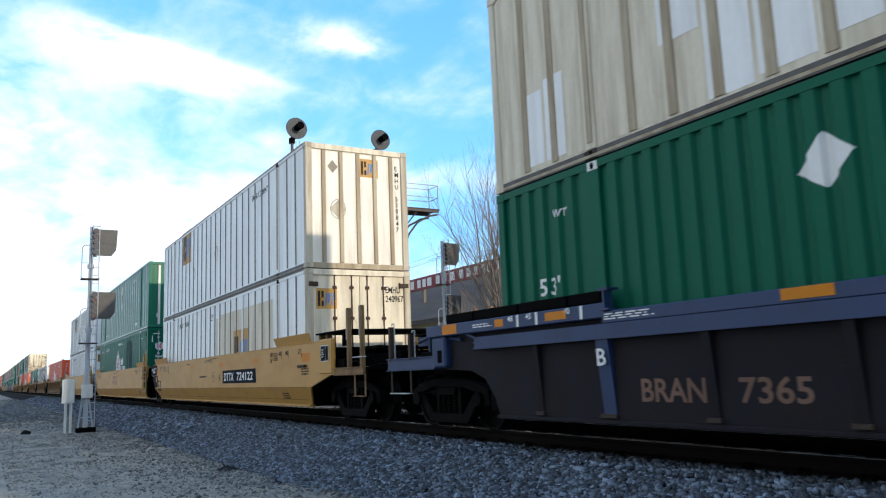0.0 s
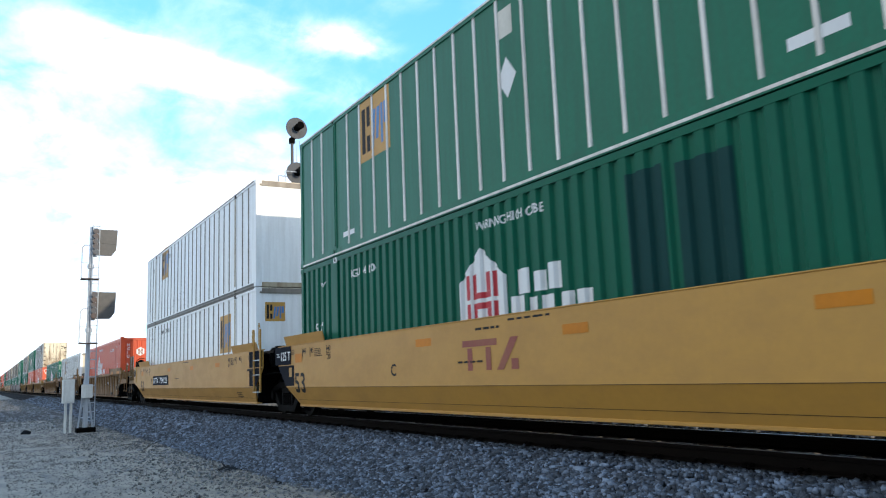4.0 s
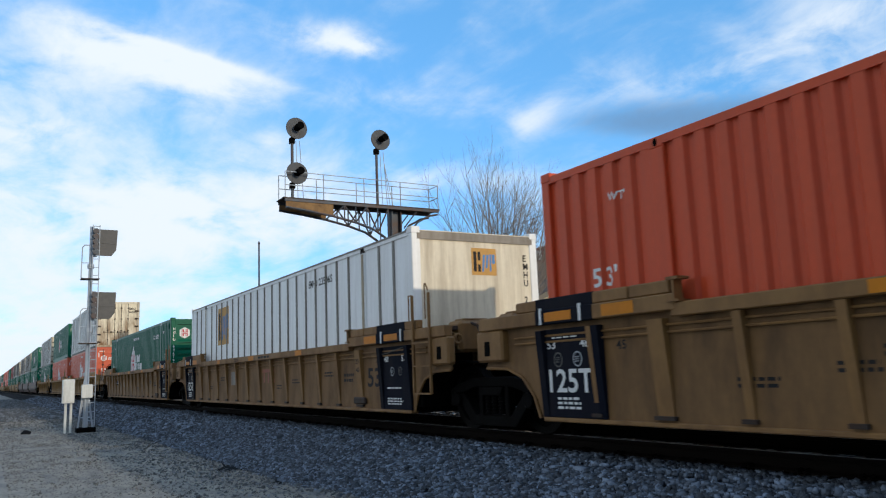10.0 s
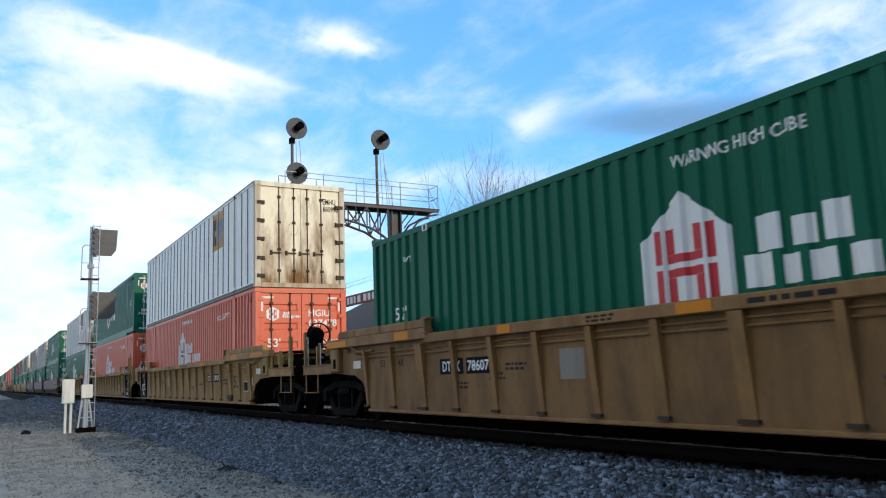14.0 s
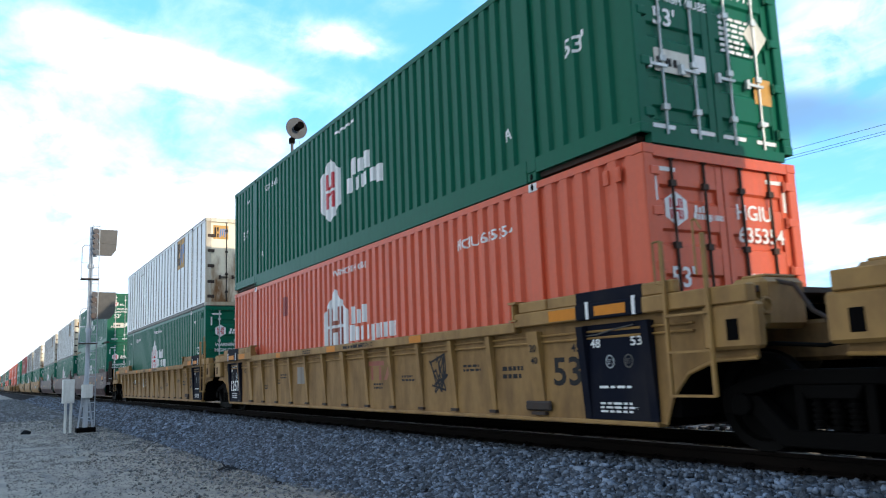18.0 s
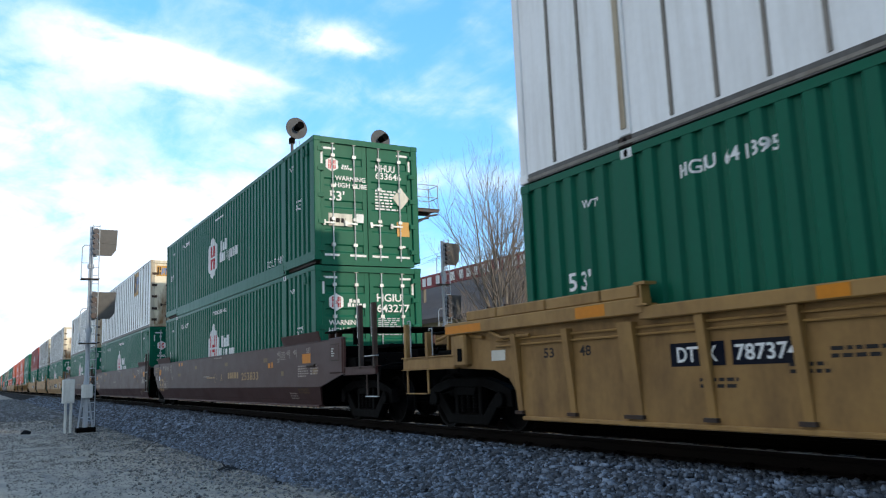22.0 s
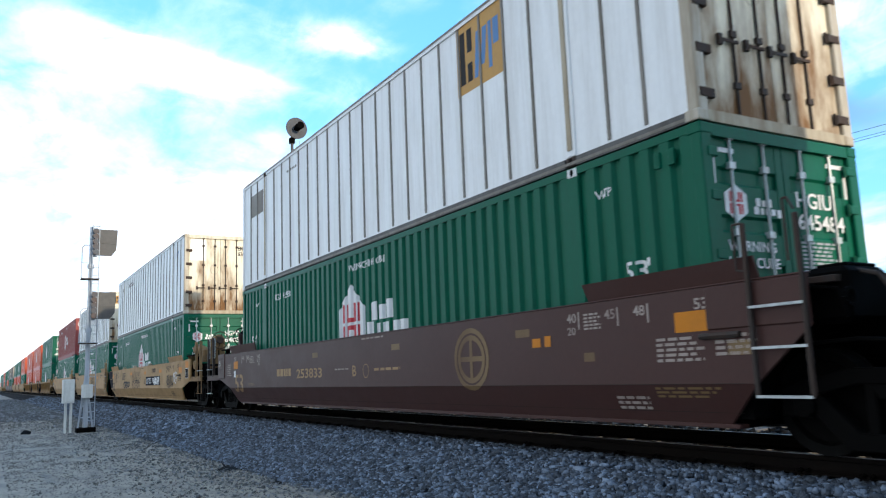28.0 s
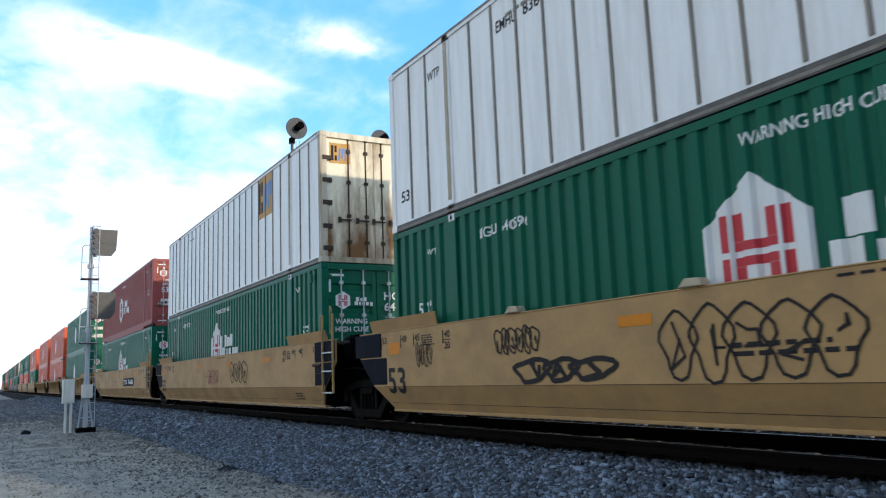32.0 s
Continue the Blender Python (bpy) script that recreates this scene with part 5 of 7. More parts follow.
for cy, count, label in ((TRACK_Y, 150, "near railway track on concrete sleepers"), (TRACK_Y + 4.3, 70, "second railway track behind the train")):
    track = empty("railway_track", label, "railway track", "railway tracks", pose(0, cy, 0), kind="structure")
    for y in (-0.7535, 0.7535):
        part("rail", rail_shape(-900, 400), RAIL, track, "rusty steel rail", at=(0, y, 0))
        part("rail_head", Shape().box(-900, 400, -0.024, 0.024, 0.0, 0.002), RAIL_TOP, track, "polished running surface", at=(0, y, 0))

    def sleeper():
        return Shape().prism([(-1.3, -0.36), (1.3, -0.36), (1.3, -0.22), (1.27, -0.195), (0.5, -0.175), (0.3, -0.2), (-0.3, -0.2), (-0.5, -0.175), (-1.27, -0.195), (-1.3, -0.22)], -0.13, 0.13, "x")
    for i in range(count):
        x = 5.0 - i * 0.61
        part("sleeper", sleeper, CONCRETE, track, key="sleeper", bevel=0.015, at=(x + random.uniform(-0.015, 0.015), 0, random.uniform(-0.008, 0.004)))
        if i < 60 and cy == TRACK_Y:
            for k in (-1, 1):
                y = -0.7535
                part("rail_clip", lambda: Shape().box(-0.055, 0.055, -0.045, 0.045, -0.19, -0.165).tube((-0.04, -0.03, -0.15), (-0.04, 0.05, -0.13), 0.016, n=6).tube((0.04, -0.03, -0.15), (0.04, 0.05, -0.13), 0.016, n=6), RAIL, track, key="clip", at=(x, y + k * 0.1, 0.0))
    far = Shape()
    for i in range(count, 700):
        x = 5.0 - i * 0.61
        far.box(x - 0.13, x + 0.13, -1.3, 1.3, -0.36, -0.195)
    tagged(part("far_sleepers", far, CONCRETE, track), kind="stuff")


# ---- signals beside the line ----
MAST = material("galvanised mast", (0.42, 0.47, 0.53), 0.5, 0.15, dirty=0.3, streak=UP, bump=0.002)
CABINET = material("pale cabinet paint", (0.62, 0.64, 0.62), 0.5, dirty=0.15, streak=UP, bump=0.002)
BOARD = material("dark signal backboard", (0.075, 0.075, 0.075), 0.6, dirty=0.3, dirt=(0.16, 0.15, 0.14), streak=(2, 2, 2), bump=0.003)
LENS = material("dark lens glass", (0.02, 0.02, 0.022), 0.15, dirty=0.0, bump=0.0)
IRON = material("weathered bridge steel", (0.055, 0.068, 0.085), 0.55, 0.4, dirty=0.35, dirt=(0.16, 0.08, 0.04), streak=(1.5, 1.5, 1.5), bump=0.003)
RUSTY = material("rusted plate", (0.26, 0.15, 0.06), 0.8, 0.1, dirty=0.5, dirt=(0.1, 0.06, 0.04), streak=(2, 2, 2), bump=0.004)
TARGET = material("dull grey target", (0.05, 0.058, 0.07), 0.6, 0.1, dirty=0.2, streak=(3, 3, 3), bump=0.0)


def signal_mast(x, y, top, far=False):
    """A ladder mast with two stacked colour-light heads, a cabinet and a footing. Heights from the ground at -0.72."""
    m = empty("signal_mast", "galvanised signal mast with two dark-hooded light heads and a ladder" if not far else "galvanised signal mast with hooded light heads, far side", "railway signal", "signal masts", pose(x, y, 0))
    g = -0.72
    part("footing", Shape().box(-0.3, 0.3, -0.3, 0.32, g - 0.05, g + 0.16), BLACK, m, bevel=0.02)
    part("mast_pole", Shape().tube((0, 0, g + 0.1), (0, 0.03, top), 0.085, 0.07, n=14), MAST, m)
    for k in (-1, 1):
        part("mast_foot", Shape().tube((0, k * 0.24, g + 0.14), (0, k * 0.07, g + 1.35), 0.032, n=6), MAST, m)
    for z in (0.5, 0.9):
        part("foot_brace", Shape().tube((0, -0.2 + z * 0.11, g + z), (0, 0.2 - z * 0.11, g + z), 0.02, n=6), MAST, m)
    part("brace", Shape().tube((0, -0.24, g + 0.16), (0, -0.04, g + 2.0), 0.025, n=6), MAST, m)
    for k in (-0.16, 0.16):
        part("ladder_rail", Shape().tube((0.16, 0.16 + k * 0.7, g + 0.2), (0.16, 0.16 + k * 0.7, top + 0.05), 0.018, n=6), MAST, m)
    for k in range(int((top - g) / 0.3)):
        part("rung", lambda: Shape().tube((0.16, 0.05, 0), (0.16, 0.27, 0), 0.014, n=6), MAST, m, key="mrung", at=(0, 0, g + 0.4 + k * 0.3))
    for z in (top - 0.08, top - 2.38):
        head = part("signal_head", Shape().box(-0.1, 0.12, 0.06, 0.22, z - 1.02, z + 0.02), MAST, m, "light signal head", bevel=0.02)
        for k in range(5):
            part("visor", lambda: Shape().tube((-0.05, 0, 0), (0.26, 0, 0.0), 0.085, 0.10, n=14), IRON, head, key="visor", at=(0.05, 0.14, z - 0.12 - k * 0.19))
        b = Shape()
        pts = [(0.22, z - 0.97), (0.70, z - 0.97), (0.86, z - 0.75), (0.9, z), (0.24, z)]
        b.prism(pts, -0.02, 0.02, "x")
        b.box(0.02, 0.03, 0.24, 0.88, z - 0.53, z - 0.51)
        part("backboard", b, BOARD, head, "large dark backboard", bevel=0.008)
        side = Shape().pipe([(0, 0.0, z - 0.6), (0, -0.2, z - 0.6), (0, -0.27, z - 0.7), (0, -0.29, z - 1.8), (0, 0.0, z - 1.84)], 0.018)
        side.pipe([(0, -0.28, z - 1.25), (0, 0.0, z - 1.25)], 0.014)
        part("guard_hoop", side, MAST, m)
        part("work_stand", Shape().box(-0.2, 0.25, -0.3, 0.3, z - 1.86, z - 1.83), BAR_DARK, m)
        part("mast_clamp", Shape().tube((0, 0.02, z - 1.45), (0, 0.02, z - 1.3), 0.115, n=12), MAST, m)
    part("junction_box", Shape().box(0.08, 0.26, -0.17, 0.19, 0.45, 0.92), CABINET, m, bevel=0.02)
    if not far:
        cab = part("cabinet", Shape().box(-0.18, 0.18, -0.76, -0.38, 0.30, 1.12), CABINET, m, "pale grey equipment cabinet", bevel=0.015)
        part("cabinet_door", Shape().box(0.182, 0.192, -0.73, -0.41, 0.35, 1.07), CABINET, cab, bevel=0.004)
        for q in (-0.64, -0.47):
            part("cabinet_leg", Shape().tube((0, q, g - 0.05), (0, q, 0.32), 0.045, n=8), CABINET, m)
    return m


signal_mast(-30.5, 3.14, 6.58)
signal_mast(-29.2, 17.1, 6.55, True)


def cantilever():
    x = -29.5
    m = empty("signal_bridge", "weathered steel cantilever signal bridge with three round searchlight signals", "railway signal", m=pose(x, 0, 0))
    part("column", Shape().box(-0.22, 0.22, 14.74, 14.80, -0.75, 7.8).box(-0.22, 0.22, 15.17, 15.23, -0.75, 7.8).box(-0.03, 0.03, 14.80, 15.17, -0.75, 7.8), IRON, m, bevel=0.01)
    part("deck_beam", Shape().box(-0.45, -0.38, 9.96, 16.96, 7.78, 7.9).box(0.38, 0.45, 9.96, 16.96, 7.78, 7.9), IRON, m, bevel=0.01)
    part("deck_grating", Shape().box(-0.45, 0.45, 9.9, 17.0, 7.9, 7.94), BAR_DARK, m)
    part("tip_plate", Shape().prism([(10.0, 7.55), (12.0, 7.30), (12.0, 7.78), (10.0, 7.78)], 0.39, 0.43, "x").prism([(10.0, 7.55), (12.0, 7.30), (12.0, 7.78), (10.0, 7.78)], -0.43, -0.39, "x"), RUSTY, m)
    for q in (-0.4, 0.4):
        low = [(10.0, 7.55), (11.0, 7.44), (12.0, 7.3), (13.0, 7.1), (13.8, 6.86), (14.3, 6.55), (14.74, 6.1)]
        part("lower_chord", Shape().pipe([(q, a, b) for a, b in low], 0.055, 6), IRON, m)
        part("knee_brace", Shape().pipe([(q, 15.23, 6.2), (q, 15.45, 6.75), (q, 15.9, 7.3), (q, 16.5, 7.62), (q, 16.9, 7.7)], 0.045, 6), IRON, m)
        ups = [12.0, 12.5, 13.0, 13.5, 14.0, 14.5]
        for k, (a, b) in enumerate(zip(ups, ups[1:])):
            za, zb = np.interp(a, [p[0] for p in low], [p[1] for p in low]), np.interp(b, [p[0] for p in low], [p[1] for p in low])
            part("lattice_bar", Shape().tube((q, a, 7.8 if k % 2 else za), (q, b, zb if k % 2 else 7.8), 0.035, n=5), IRON, m)
            part("lattice_bar", Shape().tube((q, b, 7.8), (q, b, zb), 0.03, n=5), IRON, m)
        part("lattice_bar", Shape().tube((q, 15.23, 7.0), (q, 15.85, 7.75), 0.03, n=5), IRON, m)
        posts = [9.98, 11.6, 13.4, 15.1, 16.95]
        for a in posts:
            part("rail_post", Shape().tube((q, a, 7.92), (q, a, 9.0), 0.022, n=6), MAST, m)
        for z in (8.45, 9.0):
            part("hand_rail", Shape().tube((q, 9.98, z), (q, 16.95, z), 0.02, n=6), MAST, m)
    for z in (8.45, 9.0):
        part("hand_rail", Shape().pipe([(-0.4, 16.95, z), (0.4, 16.95, z)], 0.018), MAST, m)
    for y, zs in ((10.52, (10.91, 9.03)), (14.30, (10.87,))):
        part("signal_post", Shape().tube((0, y - 0.1, 7.92), (0, y - 0.1, zs[0] - 0.35), 0.06, n=10), IRON, m)
        part("post_ladder", Shape().pipe([(0.05, y + 0.12, 7.95), (0.05, y + 0.05, zs[0] - 0.5)], 0.014).pipe([(0.05, y + 0.35, 7.95), (0.05, y + 0.2, zs[0] - 0.5)], 0.014), MAST, m)
        for z in zs:
            part("signal_neck", Shape().tube((0, y - 0.1, z - 0.62), (0.1, y + 0.05, z), 0.05, n=8).box(-0.1, 0.08, y - 0.2, y, z - 0.62, z - 0.4), BLACK, m)
            d = part("signal_target", Shape().tube((0.12, y + 0.05, z), (0.15, y + 0.05, z), 0.45, n=36), TARGET, m, "round grey searchlight target", bevel=0.006)
            part("hood", Shape().tube((0.1, y + 0.05, z), (0.55, y + 0.09, z + 0.03), 0.13, 0.15, n=18), BLACK, d, "black lens hood")
    for z in (9.5,):
        part("guy_rod", Shape().pipe([(0.1, 14.5, 9.9), (0.1, 14.75, 7.95)], 0.012).pipe([(0.1, 14.5, 9.9), (0.1, 14.9, 7.95)], 0.012), MAST, m)


cantilever()

# ---- bare trees ----
BARK = material("grey bark", (0.17, 0.145, 0.12), 0.9, dirty=0.4, dirt=(0.30, 0.27, 0.23), streak=(3, 3, 1), bump=0.01)
TWIG = material("grey winter twigs", (0.2, 0.17, 0.145), 0.85, dirty=0.2, dirt=(0.12, 0.09, 0.07), streak=(2, 2, 2), bump=0.0)


def bare_tree(x, y, height, seed, spread=0.5, stems=5, label="bare winter tree with many upright grey branches"):
    r = random.Random(seed)
    t = empty("bare_tree", label, "tree", "bare trees", pose(x, y, -0.75))
    trunk, twigs = Shape(), Shape()

    def grow(p, way, length, rad, level):
        steps = 3 if level < 2 else 2
        for k in range(steps):
            q = p + way * (length / steps)
            tgt = trunk if level < 2 else twigs
            r1 = rad * (1 - 0.28 * (k + 1) / steps)
            tgt.tube(p, q, rad, r1, n=7 if level < 2 else (5 if level < 3 else 3), caps=False)
            p, rad = q, r1
            way = (way + Vector((r.gauss(0, 0.09), r.gauss(0, 0.09), 0.10))).normalized()
            if level < 5 and (k > 0 or level > 0):
                for _ in range(2 if level < 4 else 1):
                    side = Vector((r.gauss(0, 1), r.gauss(0, 1), 0.15)).normalized()
                    grow(p, (way * (1 - spread * 0.5) + side * spread * r.uniform(0.6, 1.1)).normalized(), length * r.uniform(0.46, 0.64), rad * 0.55, level + 1)
        if level < 5:
            grow(p, way, length * 0.55, rad * 0.8, level + 1)
    trunk.tube((0, 0, 0), (0, 0, height * 0.10), 0.2, 0.17, n=9, caps=False)
    for k in range(stems):
        a = 2 * math.pi * k / stems + r.uniform(-0.4, 0.4)
        lean = r.uniform(0.1, 0.42)
        grow(Vector((0, 0, height * 0.09)), Vector((lean * math.cos(a), lean * math.sin(a), 1)).normalized(), height * r.uniform(0.30, 0.42), 0.085, 1)
    part("trunk", trunk, BARK, t)
    part("crown", twigs, TWIG, t, "crown of thin bare twigs")
    return t


bare_tree(-27.4, 19.0, 12.3, 3, 0.58, 9)
bare_tree(-33.5, 21.6, 6.5, 8, 0.6, 4, "low bare shrub-like tree behind the signals")
bare_tree(-62.0, 21.0, 7.5, 12, 0.55, 4, "distant bare winter tree")

# ---- the gabled building behind ----
STUCCO = material("pale yellow stucco", (0.62, 0.53, 0.33), 0.9, dirty=0.15, dirt=(0.42, 0.36, 0.25), streak=(1, 1, 0.4), bump=0.01)
SHINGLE = material("brown roof shingles", (0.062, 0.048, 0.042), 0.9, dirty=0.3, dirt=(0.11, 0.09, 0.08), streak=(0.5, 2, 2), grain=9, vary=0.4, bump=0.03)
TRIM = material("dark roof trim", (0.16, 0.14, 0.11), 0.7, dirty=0.2, bump=0.0)
# The sky's reflection is put into the pane colour as a blue-green tone.
GLASS = material("window glass with sky tone", (0.06, 0.13, 0.145), 0.06, dirty=0.0, bump=0.0, gloss=0.9)
FRAME = material("dark green window frame", (0.015, 0.03, 0.03), 0.5, dirty=0.1, bump=0.0)
SIGN_RED = material("dark red sign board", (0.22, 0.035, 0.04), 0.7, dirty=0.2, bump=0.0)


def gabled_building():
    gx, yl, yr, ym, ze, zp = -32.0, 23.6, 41.0, 32.1, 4.05, 8.05
    h = empty("gabled_building", "pale yellow building with brown shingled gable roof and tall gable windows", "building")
    wall = part("wall", Shape().prism([(yl, -0.75), (yr, -0.75), (yr, ze), (ym, zp), (yl, ze)], gx - 34, gx, "x"), STUCCO, h)
    for a, b, za, zb in ((yl - 0.6, ym, ze - 0.28, zp), (ym, yr + 0.6, zp, ze - 0.28)):
        part("roof", Shape().prism([(a, za + 0.02), (b, zb + 0.02), (b, zb + 0.3), (a, za + 0.3)], gx - 34.4, gx + 0.7, "x"), SHINGLE, h, "brown shingled roof slope")
        part("barge_board", Shape().prism([(a, za + 0.0), (b, zb + 0.0), (b, zb + 0.26), (a, za + 0.26)], gx + 0.7, gx + 0.78, "x"), TRIM, h)
    # the window follows the rake: two halves of panes in dark frames
    y0, y1, zb = 30.05, 34.95, 5.6
    k = (zp - ze) / (ym - yl)

    def rake(y):
        return zp - 0.5 - abs(y - ym) * (k if y < ym else (zp - ze) / (yr - ym))
    win = part("window", Shape().prism([(y0, zb), (y1, zb), (y1, max(rake(y1), zb + 0.5)), (ym, rake(ym)), (y0, max(rake(y0), zb + 0.5))], gx + 0.01, gx + 0.06, "x"), FRAME, h, "tall gable window in dark frames")
    edges = [y0, 31.2, 32.35, 33.65, y1]
    for a, b in zip(edges, edges[1:]):
        a2, b2 = a + 0.09, b - 0.09
        zt = 6.45
        part("pane", Shape().box(gx + 0.05, gx + 0.085, a2, b2, zb + 0.1, zt - 0.06), GLASS, win)
        ta, tb = rake(a2) - 0.1, rake(b2) - 0.1
        if min(ta, tb) > zt + 0.1 or max(ta, tb) > zt + 0.3:
            part("pane", Shape().prism([(a2, zt + 0.06), (b2, zt + 0.06), (b2, max(tb, zt + 0.08)), (a2, max(ta, zt + 0.08))], gx + 0.05, gx + 0.085, "x"), GLASS, win)
    for x in (-36.5, -40, -44):
        part("skylight", Shape().prism([(25.6, 5.08), (26.6, 5.56), (26.6, 5.66), (25.6, 5.18)], x, x + 1.2, "x"), GLASS, h, "small skylight")
    for x, y in ((-33.4, 28.2), (-34.0, 28.4), (-37.0, 29.0)):
        part("roof_vent", Shape().tube((x, y, 6.0), (x, y, 6.9), 0.08, n=8).tube((x, y, 6.9), (x, y, 7.02), 0.14, 0.14, n=8), MAST, h)
    for y in (29.0, 37.0):
        part("wall_lamp", Shape().tube((gx + 0.05, y, 3.6), (gx + 0.3, y, 3.5), 0.05, n=6).tube((gx + 0.3, y, 3.55), (gx + 0.3, y, 3.35), 0.08, 0.16, n=10), BAR_DARK, h)
    sg = part("roof_sign", Shape().box(-62, -32.0, 26.3, 26.42, 6.62, 7.5), SIGN_RED, h, "long dark red sign board with pale letters")
    r = random.Random(4)
    pale = Shape()
    x = -61.0
    while x < -32.7:
        w = r.uniform(0.35, 0.6)
        pale.box(x, x + w, 26.28, 26.30, 6.78, 7.34)
        x += w + r.uniform(0.18, 0.7)
    part("sign_lettering", pale, W_PAINT, sg, "pale bars of unreadable lettering")
    part("sign_post", Shape().box(-34.0, -33.8, 26.4, 26.6, 5.0, 6.7).box(-48.0, -47.8, 26.4, 26.6, 5.0, 6.7), TRIM, sg)


gabled_building()
SHED = material("grey shed cladding", (0.33, 0.34, 0.35), 0.7, dirty=0.2, streak=UP, bump=0.01)
shed = empty("grey_shed", "low grey flat-roofed shed far behind the track", "building")
part("wall", Shape().box(-36, -27, 52, 62, -0.8, 4.6), SHED, shed)
part("roof", Shape().box(-36.3, -26.7, 51.7, 62.3, 4.6, 4.85), BAR_DARK, shed)

# ---- poles and wires ----
WOOD = material("weathered pole timber", (0.11, 0.085, 0.07), 0.9, dirty=0.4, dirt=(0.2, 0.17, 0.15), streak=(6, 6, 0.3), bump=0.01)
LINE_Y = 19.3


def utility_pole(x, y=LINE_Y, top=6.75):
    p = empty("utility_pole", "weathered timber utility pole with two crossarms and glass insulators", "utility pole", "utility poles", pose(x, y, 0))
    part("pole", Shape().tube((0, 0, -0.9), (0, 0, top), 0.16, 0.11, n=10), WOOD, p)
    for z in (top - 0.12, top - 0.62):
        arm = part("crossarm", Shape().box(0.08, 0.18, -1.25, 1.25, z - 0.06, z + 0.06), WOOD, p, bevel=0.01)
        for k in range(8):
            part("insulator", lambda: Shape().tube((0.13, 0, 0), (0.13, 0, 0.1), 0.02, n=6).tube((0.13, 0, 0.07), (0.13, 0, 0.17), 0.045, 0.025, n=8), MAST, arm, key="insulator", at=(0, -1.15 + k * 0.33, z + 0.06))
        for k in (-1, 1):
            part("arm_brace", Shape().tube((0.13, k * 0.62, z - 0.05), (0.1, 0, z - 0.42), 0.02, n=5), IRON, p)
    return p


utility_pole(-22.8)
utility_pole(22.0)
utility_pole(-70.0)
for z, y in ((6.66, -1.15), (6.55, -0.95), (6.51, -0.85)):
    w = Shape()
    for a, b in ((-70.0, -22.8), (-22.8, 22.0)):
        pts = [(a + (b - a) * k / 14 + 0.13, LINE_Y + y, z - 0.5 * (1 - (2 * k / 14 - 1) ** 2)) for k in range(15)]
        w.pipe(pts, 0.006, 4)
    tagged(part("overhead_wire", w, BLACK), "thin dark overhead line wire between timber poles", "wire", "overhead wires")

lamp = empty("street_lamp", "blue-grey steel street lamp with a box head", "street lamp", m=pose(-21.0, 28.3, 0))
part("pole", Shape().tube((0, 0, -0.8), (0, 0, 7.2), 0.09, 0.06, n=10), material("blue-grey pole paint", (0.07, 0.10, 0.18), 0.5, dirty=0.1, bump=0.0), lamp)
part("lamp_head", Shape().box(-0.25, 0.35, 0.02, 0.55, 7.1, 7.32), BOARD, lamp, bevel=0.04)
pole = empty("thin_pole", "thin dark steel pole far behind the train", "pole", m=pose(-46.0, 14.1, 0))
part("pole", Shape().tube((0, 0, -0.8), (0, 0, 9.0), 0.07, 0.05, n=8), IRON, pole)
part("finial", Shape().tube((0, 0, 9.0), (0, 0, 9.15), 0.08, 0.02, n=8), IRON, pole)
part_rock = bmesh.new()
bmesh.ops.create_icosphere(part_rock, subdivisions=2, radius=0.16)
for v in part_rock.verts:
    v.co = v.co * (1 + 0.35 * noise.noise(v.co * 7)) * 1.0
    v.co.z *= 0.6
rm = bpy.data.meshes.new("rock")
part_rock.to_mesh(rm)
part_rock.free()
rm.materials.append(BED)
stone = tagged(new("rock", rm), "dark rock lying on the dirt", "rock")
stone.location = (-31.5, 1.35, -0.67)


# ---- the train ----
def run(t):
    """How far the train has run, in metres, t seconds into the clip (it slows a little)."""
    return ((1.2537e-4 * t - 1.7171e-2) * t + 8.9118) * t - 16.355


Z0 = 0.374               # underside of the lower containers above the rail
MOVERS, WHEELSETS = [], []
C = {"GREEN": GREEN, "ORANGE": ORANGE, "FADED": ORANGE_PALED, "RED": RED, "WHITE": WHITE, "CREAM": CREAM, "GREEN_DARK": GREEN_DARK, "GREY": GREY_C}
OFFSETS = [23.7, 0.0, -19.6, -39.15]
while len(OFFSETS) < 30:
    OFFSETS.append(OFFSETS[-3] - 62.85)
for i, d in ((2, 0.03), (4, 0.04), (5, -0.09), (6, -0.15), (7, 0.10), (8, 0.09), (9, 0.04), (11, -0.03), (12, 0.05), (13, 0.15), (14, 0.20), (15, 0.20)):
    OFFSETS[i] += d          # slack in the couplings


def put(ob, i, z):
    ob.matrix_world = pose(run(0) + OFFSETS[i], TRACK_Y, z)
    MOVERS.append((ob, OFFSETS[i], z))


def steel(hue, end="door", **kw):
    return dict(kind="steel", hue=hue, paint=C[hue], end=end, **kw)


def sheet(hue, end="door", **kw):
    return dict(kind="sheet", hue=hue, paint=C[hue], end=end, **kw)


G, OR = steel("GREEN"), steel("ORANGE")
WD = sheet("WHITE")
